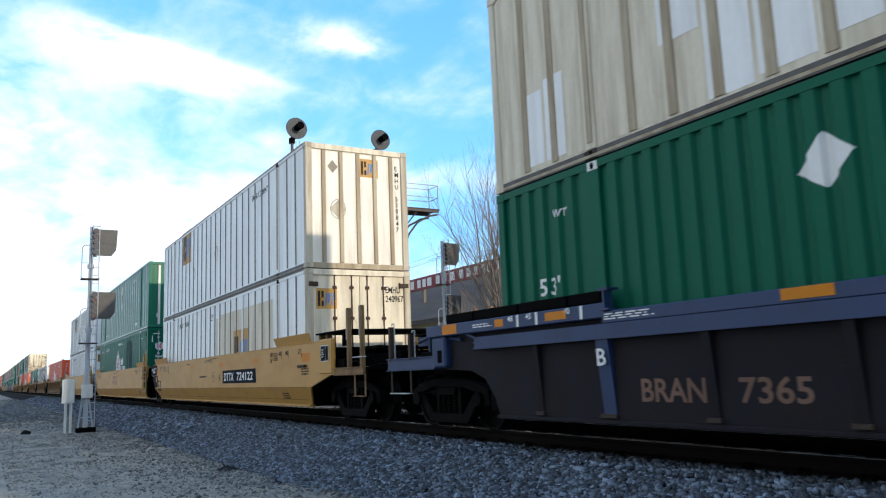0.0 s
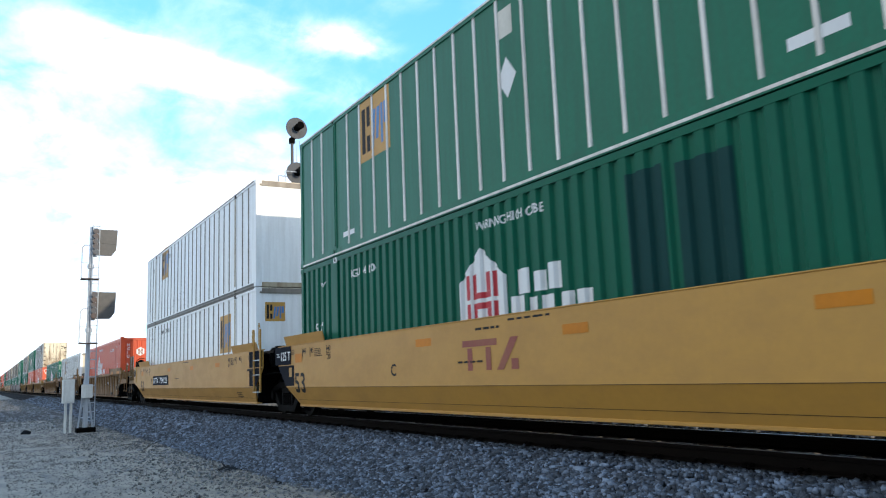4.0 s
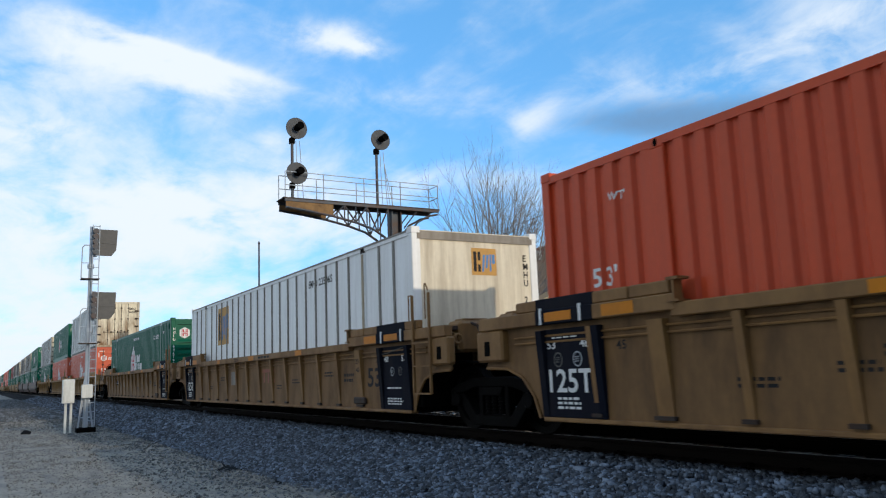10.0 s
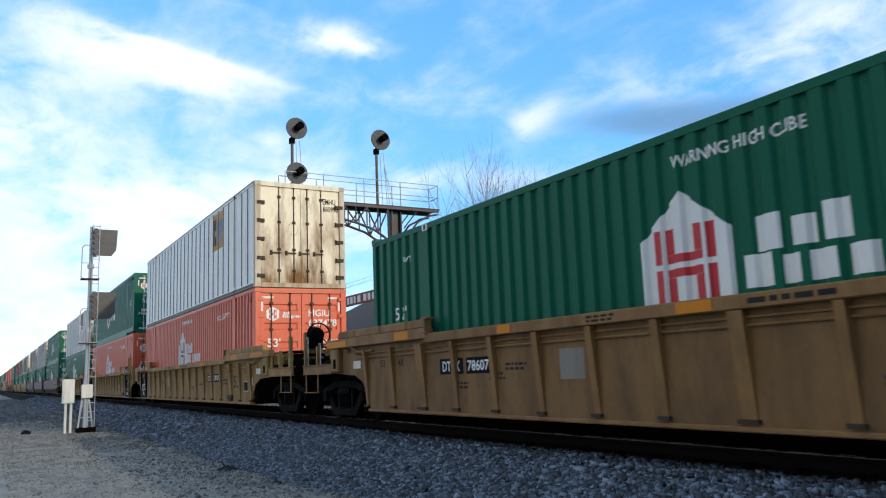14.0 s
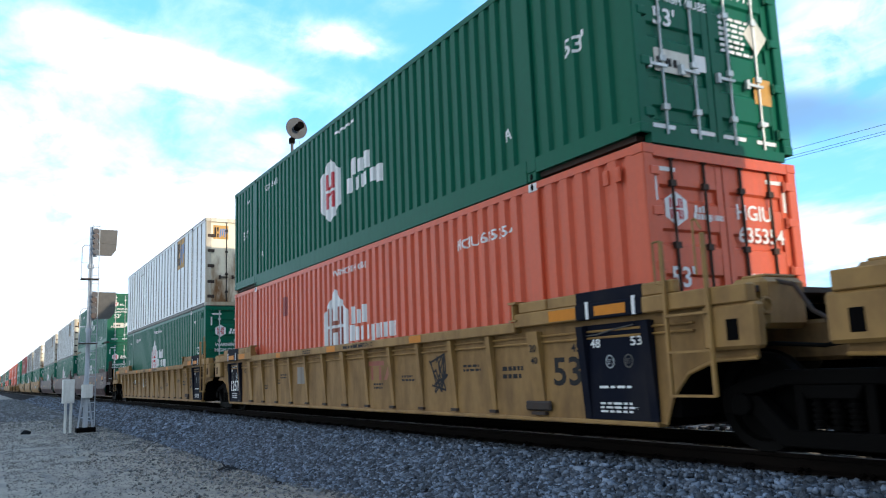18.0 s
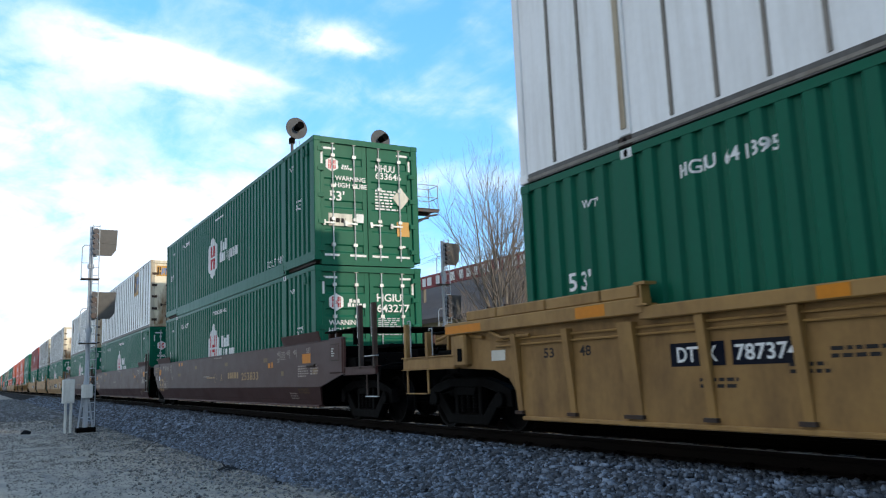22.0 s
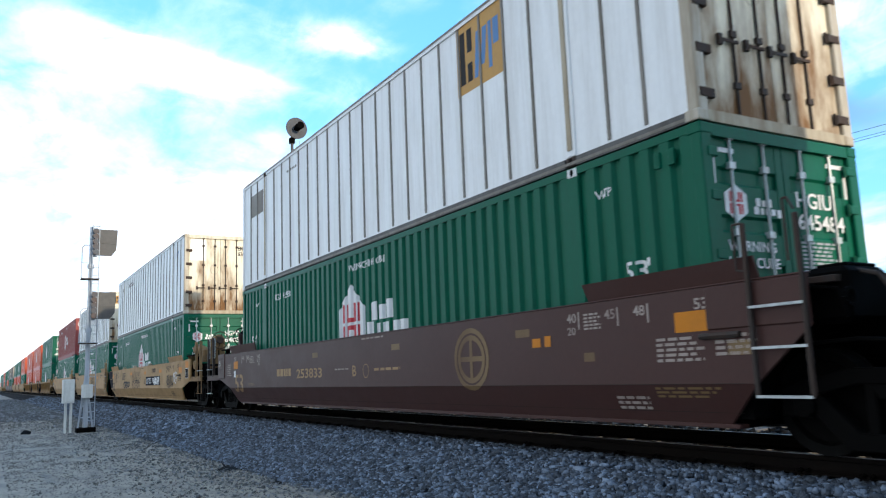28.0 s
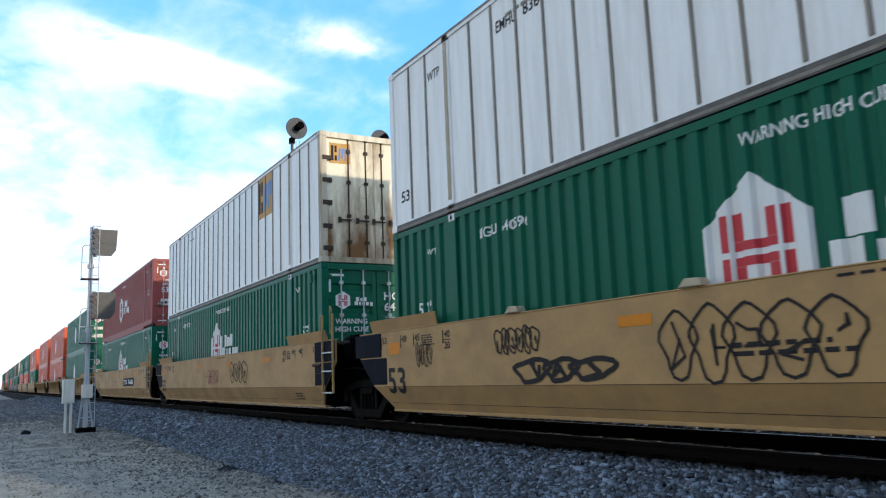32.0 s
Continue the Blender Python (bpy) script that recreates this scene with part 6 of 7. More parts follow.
# lower and upper container of each unit, from the head of what is seen to the tail
LOADS = [
    (steel("GREEN"), sheet("CREAM", rib=RIB_TAN, rib_width=0.075, post=RIB_TAN)),
    (sheet("WHITE", "door", door=CREAM, rib_width=0.03, hinges=(2.55,)), sheet("WHITE", "ribbed", endmat=SUNLIT_WHITE)),
    (steel("GREEN"), sheet("GREEN_DARK", "ribbed", rib=RIB_LIGHT, end_rib=RIB_LIGHT, post=GREEN_DARK, frame=GREEN_DARK, rib_width=0.035)),
    (sheet("WHITE", "plain"), sheet("WHITE", "plain")),
    (steel("ORANGE", "waves", white_cast=False), None),
    (sheet("WHITE", "plain", rib_width=0.045, endmat=CREAM), None),
    (steel("GREEN", "flush"), None),
    (steel("FADED", white_cast=False, bar=BAR_DARK), WD),
    (steel("FADED", bar=BAR_DARK), steel("GREEN", white_cast=False)),
    (G, WD),
    (G, steel("GREEN", white_cast=False)),
    (G, WD), (G, WD), (G, WD), (G, WD),
    (G, steel("RED", white_cast=False)),
    (G, G), (OR, OR), (OR, OR), (G, OR), (OR, G), (OR, G), (G, sheet("GREY")), (G, sheet("WHITE")), (OR, G), (G, G), (OR, OR), (G, sheet("WHITE")), (G, G), (OR, G)]
KIND = ["blue"] + ["yellow"] * 3 + ["ribbed"] * 6 + ["maroon"] * 3 + ["yellow"] * 3 + ["ribbed"] * 3 + ["yellow"] * 3 + ["maroon"] * 3 + ["ribbed"] * 3 + ["yellow"] * 2
CARS, LOWER, UPPER = [], [], []
for i, (low, high) in enumerate(LOADS):
    FINE[0] = i < 17
    k = (i + 2) % 3          # 0: leading unit of a wagon, 1: middle, 2: trailing
    front, rear = ("end" if k == 0 else "link"), ("end" if k == 2 else "link")
    kind = KIND[i]
    if kind == "yellow":
        car = smooth_wagon(YELLOW if i < 12 else YELLOW_PALE, "yellow" if i < 12 else "dusty pale yellow", front, rear, brake=2 if i == 13 else 0, stuff=1 if i == 13 else 0)
    elif kind == "maroon":
        car = smooth_wagon(MAROON, "oxide-brown", front, rear, panel=MAROON, brake=3 if i == 12 else 0)
    elif kind == "blue":
        car = ribbed_wagon(NAVY, "dark blue and grimy", front, rear, sheet=SOOT)
    else:
        car = ribbed_wagon(YELLOW_OLD if i < 7 else OCHRE, "weathered yellow-brown" if i < 7 else "weathered ochre-yellow", front, rear, sheet=SHEET_OLD if i < 7 else OCHRE_SHEET, brake=1 if i in (4, 7) else 0)
    if front == "end":
        WHEELSETS += bogie(car, 1.95, 0.42)
    if rear == "end":
        WHEELSETS += bogie(car, mirrored(1.95), 0.42)
    else:
        WHEELSETS += bogie(car, BACK - 1.70, 0.48)
    put(car, i, 0.0)
    CARS.append(car)
    for spec, z, pile in ((low, Z0, LOWER), (high, Z0 + CH + 0.022, UPPER)):
        if spec is None:
            pile.append(None)
            continue
        BARE[0] = high is None
        place = "in a wagon's well" if z < 1 else "stacked on another"
        ob = steel_container(spec, place) if spec["kind"] == "steel" else sheet_container(spec, place)
        put(ob, i, z)
        pile.append(ob)


# ---- marks, lettering and stickers on the train ----
END = Flat(0.004, "end")
DOOR = Flat(-0.047, "end")
WARN = "WARNING  HIGH CUBE"


def steel_side(c, number, front=False, house=True, hexed=False, tail=False, sizes=True, ink=W_PAINT):
    if house:
        house_mark(c, tail=tail)
        letters(c, WAVES, WARN, -8.85, 2.50, 0.13, 1.55, ink)
    if hexed:
        hex_mark(c, WAVES, -8.95, 1.42, 0.62, k=1.12, words=False)
        word_blocks(c, WAVES, -8.05, 1.15, 1.05, tail)
        bars(c, WAVES, -8.7, 2.52, 1.4, 0.1, 1, ink)
    if not number:
        pass
    elif front:
        letters(c, WAVES, number, -4.0 if tail else -3.7, 2.30, 0.16, 1.5 if tail else 1.1, ink)
    else:
        letters(c, WAVES, number, -13.45, 2.38, 0.15, 1.2, ink)
    if sizes:
        letters(c, WAVES, "53'", -1.24, 1.40, 0.23, 0.42, ink)
        letters(c, WAVES, "53'", -15.3, 1.40, 0.23, 0.42, ink)
        letters(c, WAVES, "WTP", -1.62, 2.42, 0.10, 0.28, ink)
        letters(c, WAVES, "WTP", -14.95, 2.36, 0.10, 0.28, ink)


def reflect(c, surface, y0, z0, z1=None, w=0.32):
    for q in (rect(-1.09, -1.09 + w, 2.62, 2.67), rect(-1.12, -1.07, 2.28, 2.6), rect(1.09 - w, 1.09, 2.62, 2.67), rect(1.07, 1.12, 2.28, 2.6)):
        shape_mark("reflector_strip", c, surface, [q], W_PAINT, "white reflecting strip")


def steel_doors(c, code, number, style=0):
    """Marks on double doors. style 0: emblem, warning; 1: adds the length and placards."""
    s = DOOR
    reflect(c, s, 0, 0)
    if style == 0:
        hex_mark(c, s, -0.80, 2.10, 0.195, words=False)
        word_blocks(c, s, -0.53, 2.0, 0.28)
        letters(c, s, "WARNING", -0.98, 1.60, 0.11, 0.74)
        letters(c, s, "HIGH CUBE", -0.98, 1.43, 0.11, 0.78)
        letters(c, s, code, 0.18, 2.12, 0.18, 0.62)
        letters(c, s, number, 0.18, 1.88, 0.18, 0.82)
        bars(c, s, 0.2, 1.36, 0.62, 0.40, 9, GREY_C, seed=len(number) + int(number))
    elif style == 1:
        hex_mark(c, s, -0.80, 2.2, 0.2, words=False)
        word_blocks(c, s, -0.53, 2.1, 0.26, True)
        letters(c, s, "53'", -0.95, 1.32, 0.24, 0.36)
        letters(c, s, code, 0.2, 2.14, 0.19, 0.62)
        letters(c, s, number, 0.2, 1.87, 0.19, 0.82)
        letters(c, s, "WARNING", 0.32, 1.40, 0.11, 0.74)
        letters(c, s, "HIGH CUBE", 0.30, 1.20, 0.11, 0.78)
    else:
        hex_mark(c, s, -0.85, 2.28, 0.17)
        letters(c, s, "WARNING", -0.78, 1.92, 0.11, 0.74)
        letters(c, s, "HIGH CUBE", -0.78, 1.76, 0.11, 0.78)
        letters(c, s, "53'", -0.92, 1.45, 0.23, 0.36)
        shape_mark("placard", c, s, [rect(-0.95, -0.38, 0.88, 1.16)], CREAM_TAPE, "pale weight placard")
        bars(c, Flat(-0.044, "end"), -0.92, 0.92, 0.5, 0.18, 1, K_PAINT)
        shape_mark("sticker", c, s, [rect(-0.28, -0.1, 0.98, 1.18)], W_PAINT, "white sticker")
        letters(c, s, code, 0.22, 2.22, 0.16, 0.5)
        letters(c, s, number, 0.22, 2.04, 0.16, 0.66)
        bars(c, s, 0.2, 1.3, 0.6, 0.5, 7, W_PAINT, seed=5)
        shape_mark("placard", c, Flat(-0.043, "end"), [[(0.86, 1.36), (1.08, 1.62), (0.86, 1.88), (0.64, 1.62)]], CREAM_TAPE, "worn diamond placard")
        shape_mark("sticker", c, s, [rect(0.74, 1.06, 0.72, 1.06)], Y_PAINT, "orange sticker")
        shape_mark("reflector_strip", c, s, [rect(-1.05, -0.7, 0.2, 0.25), rect(-0.45, -0.05, 0.2, 0.25), rect(0.1, 0.5, 0.2, 0.25), rect(0.7, 1.05, 0.2, 0.25), rect(0.8, 0.95, 0.45, 0.5)], W_PAINT, "white reflecting strips")


def sheet_end(c, code, number, kind="door", square=(-1.06, 2.18, 0.46)):
    s = {"door": DOOR, "plain": Flat(-0.012, "end"), "ribbed": Flat(-0.037, "end")}[kind]
    if square:
        square_mark(c, s, *square)
    if kind == "door":
        letters(c, s, code, 0.66, 2.37, 0.16, 0.38, K_PAINT)
        letters(c, s, number, 0.66, 2.16, 0.16, 0.46, K_PAINT)
        strokes("round_stamp", c, s, [[(-0.22 + 0.14 * math.cos(a / 3), 1.62 + 0.17 * math.sin(a / 3)) for a in range(20)]], 0.012, RIB_TAN, "faded round stamp")
    else:
        column_text(c, Flat(s.off + 0.003, "end"), code + " " + number, 0.98, 2.42, 0.12, K_PAINT)


PATCH = material("dark blue-green touch-up paint", (0.004, 0.045, 0.042), 0.5, gloss=0.1, dirty=0.1, dirt=(0.02, 0.05, 0.045), bump=0.0)
# unit by unit, from the head of what is seen
steel_side(LOWER[0], "", house=False)
shape_mark("placard", LOWER[0], Lifted(), [[(-11.26, 1.92), (-10.98, 2.2), (-11.26, 2.42), (-11.54, 2.1)]], W_PAINT, "white diamond placard")
shape_mark("patch", UPPER[0], SHEET, [rect(-15.95, -14.3, 0.15, 2.75), rect(-14.0, -13.1, 0.15, 2.75)], CREAM, "aged cream panels")
shape_mark("patch", UPPER[0], Flat(SHEET.off - 0.003), [rect(-15.42, -15.05, 0.2, 1.18), rect(-15.0, -14.62, 0.2, 1.28)], WHITE, "clean white patch panels")
shape_mark("patch", UPPER[0], SHEET, [rect(-13.0, -12.45, 0.95, 2.7), rect(-12.4, -11.85, 0.15, 2.7), rect(-11.8, -11.2, 0.2, 2.7), rect(-11.15, -10.6, 0.3, 2.7)], WHITE, "clean white patch panels")

shape_mark("patch", LOWER[1], SHEET, [rect(-8.1, -7.4, 0.5, 2.38), rect(-7.4, -2.4, 0.5, 2.45)], CREAM, "beige repainted patch")
square_mark(LOWER[1], Flat(SHEET.off - 0.003), -6.0, 0.55, 1.45)
for x in (-8.17, -7.57, -5.04):
    part("replaced_post", Shape().prism([(x - 0.06, -1.288), (x - 0.045, -1.302), (x + 0.045, -1.302), (x + 0.06, -1.288)], 0.16, CH - 0.1, "z"), WHITE, LOWER[1], "clean white replacement post")
letters(LOWER[1], SHEET, "53'/102", -8.64, 2.44, 0.13, 0.36, K_PAINT)
bars(LOWER[1], SHEET, -8.64, 2.36, 0.36, 0.04, 1, K_PAINT, seed=3)
letters(LOWER[1], SHEET, "EMHU", -13.2, 2.42, 0.15, 0.6, K_PAINT)
letters(LOWER[1], SHEET, "240967", -12.4, 2.42, 0.15, 0.8, K_PAINT)
sheet_end(LOWER[1], "EMHU", "240967", "door", (-1.06, 2.0, 0.5))
square_mark(UPPER[1], SHEET, -12.8, 1.75, 1.3)
letters(UPPER[1], SHEET, "EMHU 538847", -4.2, 2.35, 0.16, 1.4, K_PAINT)
sheet_end(UPPER[1], "EMHU", "538847", "ribbed", (0.06, 2.2, 0.48))
for u, w, r in ((-0.62, 2.38, 0.13), (-0.5, 1.38, 0.19), (-8.0, 1.5, 0.2), (-11.0, 1.25, 0.16)):
    on = Flat(-0.034, "end") if u > -2 else SHEET
    if u == -0.62:
        shape_mark("placard", UPPER[1], Flat(-0.036, "end"), [[(u - r, w), (u, w - 1.2 * r), (u + r, w), (u, w + 1.2 * r)]], RIB, "dark grey diamond placard")
        continue
    if u == -0.5:
        shape_mark("placard", UPPER[1], Flat(-0.036, "end"), [rect(u - r, u + r, w - r, w + 1.1 * r)], W_PAINT, "pale square placard")
        shape_mark("placard", UPPER[1], Flat(-0.0355, "end"), [[(u - r, w), (u, w - 1.1 * r), (u + r, w), (u, w + 1.1 * r)]], POST_WHITE, "faded tan diamond placard")
    strokes("stamp", UPPER[1], on, [[(u + r * math.cos(a * 0.6), w + 1.2 * r * math.sin(a * 0.6)) for a in range(12)], [(u - r, w), (u, w + r), (u + r, w), (u, w - r), (u - r, w)]], 0.018, RIB_TAN, "faded stamp")

steel_side(LOWER[2], "HGIU 641104")
steel_doors(LOWER[2], "HGIU", "641104")
shape_mark("patch", LOWER[2], Lifted(), [rect(-5.75, -5.2, 1.1, 2.6), rect(-5.05, -4.3, 1.1, 2.55)], PATCH, "dark blue-green repair patches")
square_mark(UPPER[2], SHEET, -12.85, 1.6, 1.3)
shape_mark("placard", UPPER[2], SHEET, [rect(-8.12, -7.72, 2.2, 2.62)], CREAM_TAPE, "pale sticker")
shape_mark("placard", UPPER[2], SHEET, [[(-7.9, 1.3), (-7.68, 1.6), (-7.9, 1.9), (-8.12, 1.6)]], W_PAINT, "white diamond placard")
shape_mark("sticker", UPPER[2], SHEET, [rect(-13.75, -13.2, 0.32, 0.42), rect(-3.6, -3.0, 0.3, 0.42), rect(-4.75, -4.55, 1.9, 2.1)], W_PAINT, "white stickers")
letters(UPPER[2], SHEET, "EMHU 241220", -4.6, 2.42, 0.14, 1.3, W_PAINT)
sheet_end(UPPER[2], "EMHU", "241220", "ribbed", (-0.1, 2.2, 0.5))
shape_mark("sticker", UPPER[2], Flat(-0.036, "end"), [rect(-0.6, -0.2, 1.5, 1.9), rect(-0.5, -0.25, 0.6, 0.95), rect(0.0, 0.3, 1.25, 1.4), rect(0.95, 1.08, 0.5, 0.7), rect(-0.95, -0.8, 0.45, 0.62)], CREAM_TAPE, "pale stickers")
shape_mark("sticker", UPPER[2], Flat(-0.036, "end"), [rect(-0.5, -0.22, 1.0, 1.45)], PANEL_BLUE, "dark sticker")

for c, num in ((LOWER[3], "295534"), (UPPER[3], "218830")):
    letters(c, SHEET, "EMHU", -12.85, 2.42, 0.16, 0.5, K_PAINT)
    letters(c, SHEET, num, -12.05, 2.42, 0.16, 0.75, K_PAINT)
    letters(c, SHEET, "WTP", -14.95, 2.2, 0.15, 0.34, K_PAINT)
square_mark(UPPER[3], SHEET, -13.0, 1.7, 1.35)
square_mark(LOWER[3], SHEET, -3.7, 1.3, 1.2)
square_mark(LOWER[3], Flat(-0.012, "end"), -1.05, 2.0, 0.55)
shape_mark("rivet_holes", UPPER[3], SHEET, [rect(x, x + 0.045, z, z + 0.045) for x, z in ((-10.7, .4), (-10.62, .62), (-9.6, .55), (-9.4, .6), (-9.5, .78), (-8.9, .75), (-8.8, .5))], K_PAINT)

steel_side(LOWER[4], "HGIU 631043", front=True, tail=True)
hex_mark(LOWER[4], END, -0.32, 2.18, 0.23, red=R_FADED)
letters(LOWER[4], END, "53'", 0.02, 0.86, 0.26, 0.42)
column_text(LOWER[4], Flat(0.003, "end"), "HGIU 631043", -0.98, 2.45, 0.16, W_PAINT)

square_mark(LOWER[5], SHEET, -12.7, 1.55, 1.2)
letters(LOWER[5], SHEET, "EMHU", -4.9, 2.42, 0.16, 0.5, K_PAINT)
letters(LOWER[5], SHEET, "235065", -4.3, 2.42, 0.16, 0.75, K_PAINT)
sheet_end(LOWER[5], "EMHU", "235065", "plain", (-0.12, 2.15, 0.52))

steel_side(LOWER[6], "HGIU 646795", front=True)
hex_mark(LOWER[6], Flat(-0.06, "end"), -0.78, 2.37, 0.22, words=False)
word_blocks(LOWER[6], Flat(-0.06, "end"), -0.50, 2.25, 0.3)
bars(LOWER[6], Flat(-0.008, "end"), -0.4, 1.783, 0.97, 0.055, 1, W_PAINT)
column_text(LOWER[6], Flat(0.004, "end"), "HGIU 646795", -1.22, 2.46, 0.105, W_PAINT)
column_text(LOWER[6], Flat(0.004, "end"), "HGIU 646795", 1.19, 2.46, 0.1, W_PAINT)

steel_side(LOWER[7], "HGIU 637478", front=True, tail=True, sizes=False)
steel_doors(LOWER[7], "HGIU", "637478", 1)
square_mark(UPPER[7], SHEET, -4.6, 1.6, 1.25)
sheet_end(UPPER[7], "EMHU", "660990", "door", None)

steel_side(LOWER[8], "HGIU 635354", front=True, tail=True, sizes=False)
steel_doors(LOWER[8], "HGIU", "635354", 1)
shape_mark("patch", LOWER[8], Lifted(), [rect(-12.0, -11.65, 1.95, 2.4)], RED, "darker repair patch")
steel_side(UPPER[8], "HGIU 680115", house=False, hexed=True)
steel_doors(UPPER[8], "HGIU", "680115", 2)
letters(UPPER[8], WAVES, "IA", -13.7, 0.7, 0.16, 0.2)
letters(UPPER[8], WAVES, "IA", -2.6, 0.7, 0.16, 0.2)

for i, num, up in ((9, "641395", "223994"), (11, "643045", "242489"), (12, "645484", "241650"), (13, "640596", "836135"), (14, "642218", "240077")):
    steel_side(LOWER[i], "HGIU " + num)
    steel_doors(LOWER[i], "HGWU" if i == 13 else "HGIU", num)
    sheet_end(UPPER[i], "EMHU", up, "door", (-1.06, 2.2, 0.5) if i in (9, 11, 14) else None)
    if i != 13:
        square_mark(UPPER[i], SHEET, -4.55, 1.72, 1.22)
    else:
        shape_mark("patch", UPPER[i], DOOR, [rect(-1.08, -0.52, 1.95, 2.72)], WHITE, "white square panel")
        letters(UPPER[i], SHEET, "EMHU", -12.75, 2.32, 0.18, 0.5, K_PAINT)
        letters(UPPER[i], SHEET, up, -12.1, 2.32, 0.18, 0.75, K_PAINT)
        letters(UPPER[i], SHEET, "WTP", -14.78, 2.3, 0.16, 0.4, K_PAINT)
        letters(UPPER[i], SHEET, "53", -15.82, 0.48, 0.2, 0.3, K_PAINT)
        letters(UPPER[i], SHEET, "WTP", -1.5, 2.25, 0.2, 0.36, B_PAINT)
    bars(UPPER[i], SHEET, -12.5, 2.45, 0.8, 0.1, 1, RIB, seed=i)
shape_mark("patch", UPPER[12], SHEET, [rect(-15.5, -14.35, 1.9, 2.5)], RIB, "dark scuffed patch")
steel_side(LOWER[10], "HGIU 643277")
steel_doors(LOWER[10], "HGIU", "643277")
steel_side(UPPER[10], "NHUU 633646", house=False, hexed=True, tail=True)
steel_doors(UPPER[10], "NHUU", "633646", 2)
letters(UPPER[10], WAVES, "TOP LIFT ONLY", -3.35, 0.33, 0.18, 1.2)
steel_side(LOWER[15], "HGIU 644410")
steel_doors(LOWER[15], "HGIU", "644410")
steel_side(UPPER[15], "HGIU 690021", house=False, hexed=True)
steel_doors(UPPER[15], "HGIU", "690021", 2)
for i in range(16, 22):
    for c in (LOWER[i], UPPER[i]):
        hex_mark(c, DOOR, -0.7, 2.1, 0.22)
        shape_mark("reflector_strip", c, DOOR, [rect(0.2, 0.9, 2.0, 2.2), rect(-0.95, -0.3, 1.4, 1.6), rect(0.3, 0.9, 1.2, 1.5), rect(-0.95, -0.3, 0.85, 1.1)], CREAM_TAPE, "pale labels")
        shape_mark("emblem", c, Lifted(), [hexagon(-8.9, 1.5, 0.6)], W_PAINT, "white emblem")


# -- wagons --
def smooth_marks(c, ink, letter="", number="", plate=None, big_front=False, big_rear=True):
    s, big = WAGON_SIDE, ink
    ink = P_PAINT if ink is G_PAINT else ink
    if big is G_PAINT:
        shape_mark("reflector_sheet", c, s, [rect(x, x + 0.3, 1.27, 1.37) for x in (-3.1, -6.7, -10.4)], DIM_PAINT, "dulled reflective sheets")
    else:
        tapes(c, s, ((-3.48, 0.5, 1.27), (-6.78, 0.46, 1.26), (-10.47, 0.5, 1.28)), 0.12)
        tapes(c, s, ((0.12, 0.5, 1.2), (-16.1, 0.42, 1.2)), 0.19)
    for x, w, back in ((-2.05, "40", 0.14), (-1.4, "45", -0.14), (-0.95, "48", -0.14), (-0.12, "53", -0.04)):
        letters(c, s, w, x, 1.38, 0.11, 0.17, ink)
        shape_mark("tick", c, s, [rect(x + 0.2, x + 0.225, 1.3, 1.5)], ink)
        q = mirrored(x) - 0.25 + back
        letters(c, s, w, q, 1.38, 0.11, 0.17, ink)
        shape_mark("tick", c, s, [rect(q - 0.05, q - 0.02, 1.3, 1.5)], ink)
        if w == "40":
            shape_mark("tick", c, s, [rect(q - 0.01, q + 0.19, 1.345, 1.357)], ink)
            letters(c, s, "20", q, 1.215, 0.11, 0.17, ink)
    letters(c, s, "20", -2.05, 1.24, 0.09, 0.15, ink)
    for x, z, w, h, n in ((-1.75, 1.28, 0.3, 0.2, 5), (0.1, 0.92, 0.55, 0.22, 4), (-1.35, 0.4, 0.62, 0.16, 3), (-7.9, 1.5, 1.2, 0.05, 1), (-14.92, 1.29, 0.42, 0.18, 5), (-9.2, 0.98, 0.8, 0.05, 1)):
        bars(c, s, x, z, w, h, n, ink, seed=int(abs(x) * 10))
    shape_mark("seam", c, s, [rect(-16.3, 0.4, 0.668, 0.674), rect(-16.2, 0.25, 0.395, 0.401)], BAR_DARK)
    if plate:
        x, w = plate
        shape_mark("number_board", c, s, [[(x, 0.79), (x + w + 0.03, 0.79), (x + w - 0.03, 1.15), (x, 1.15)]], PANEL_BLUE, "blue-black number board")
        letters(c, WAGON_OVER, "DTTX", x + 0.18, 0.86, 0.22, w * 0.31, W_PAINT)
        letters(c, WAGON_OVER, number, x + w * 0.46, 0.86, 0.22, w * 0.46, W_PAINT)
        letters(c, s, letter, x - 0.42, 0.86, 0.2, 0.18, ink)
    if big_rear:
        letters(c, s, "53", *((-16.27, 0.55, 0.47, 0.76) if big is G_PAINT else (-16.14, 0.55, 0.43, 0.64)), big)
    part("jacking_pad", Shape().box(0.0, 0.34, -1.51, -1.46, 1.09, 1.14).tube((-0.06, -1.49, 1.115), (0.40, -1.49, 1.115), 0.03, n=8), BAR_DARK, c)


smooth_marks(CARS[1], K_PAINT, "A", "724122", (-6.4, 3.2))
bars(CARS[1], WAGON_SIDE, -9.14, 0.97, 1.24, 0.09, 1, K_PAINT, seed=21)
letters(CARS[1], WAGON_SIDE, "DTTX 724122 A", -8.52, 1.42, 0.09, 0.93, K_PAINT)
bars(CARS[1], WAGON_SIDE, -11.05, 1.42, 0.44, 0.06, 1, K_PAINT, seed=22)
strokes("round_stamp", CARS[1], WAGON_SIDE, [[(-7.46 + 0.165 * math.cos(a / 3), 0.98 + 0.15 * math.sin(a / 3)) for a in range(20)]], 0.012, K_PAINT, "thin oval stamp")
bars(CARS[1], WAGON_SIDE, -7.56, 0.96, 0.2, 0.1, 2, K_PAINT, seed=23)
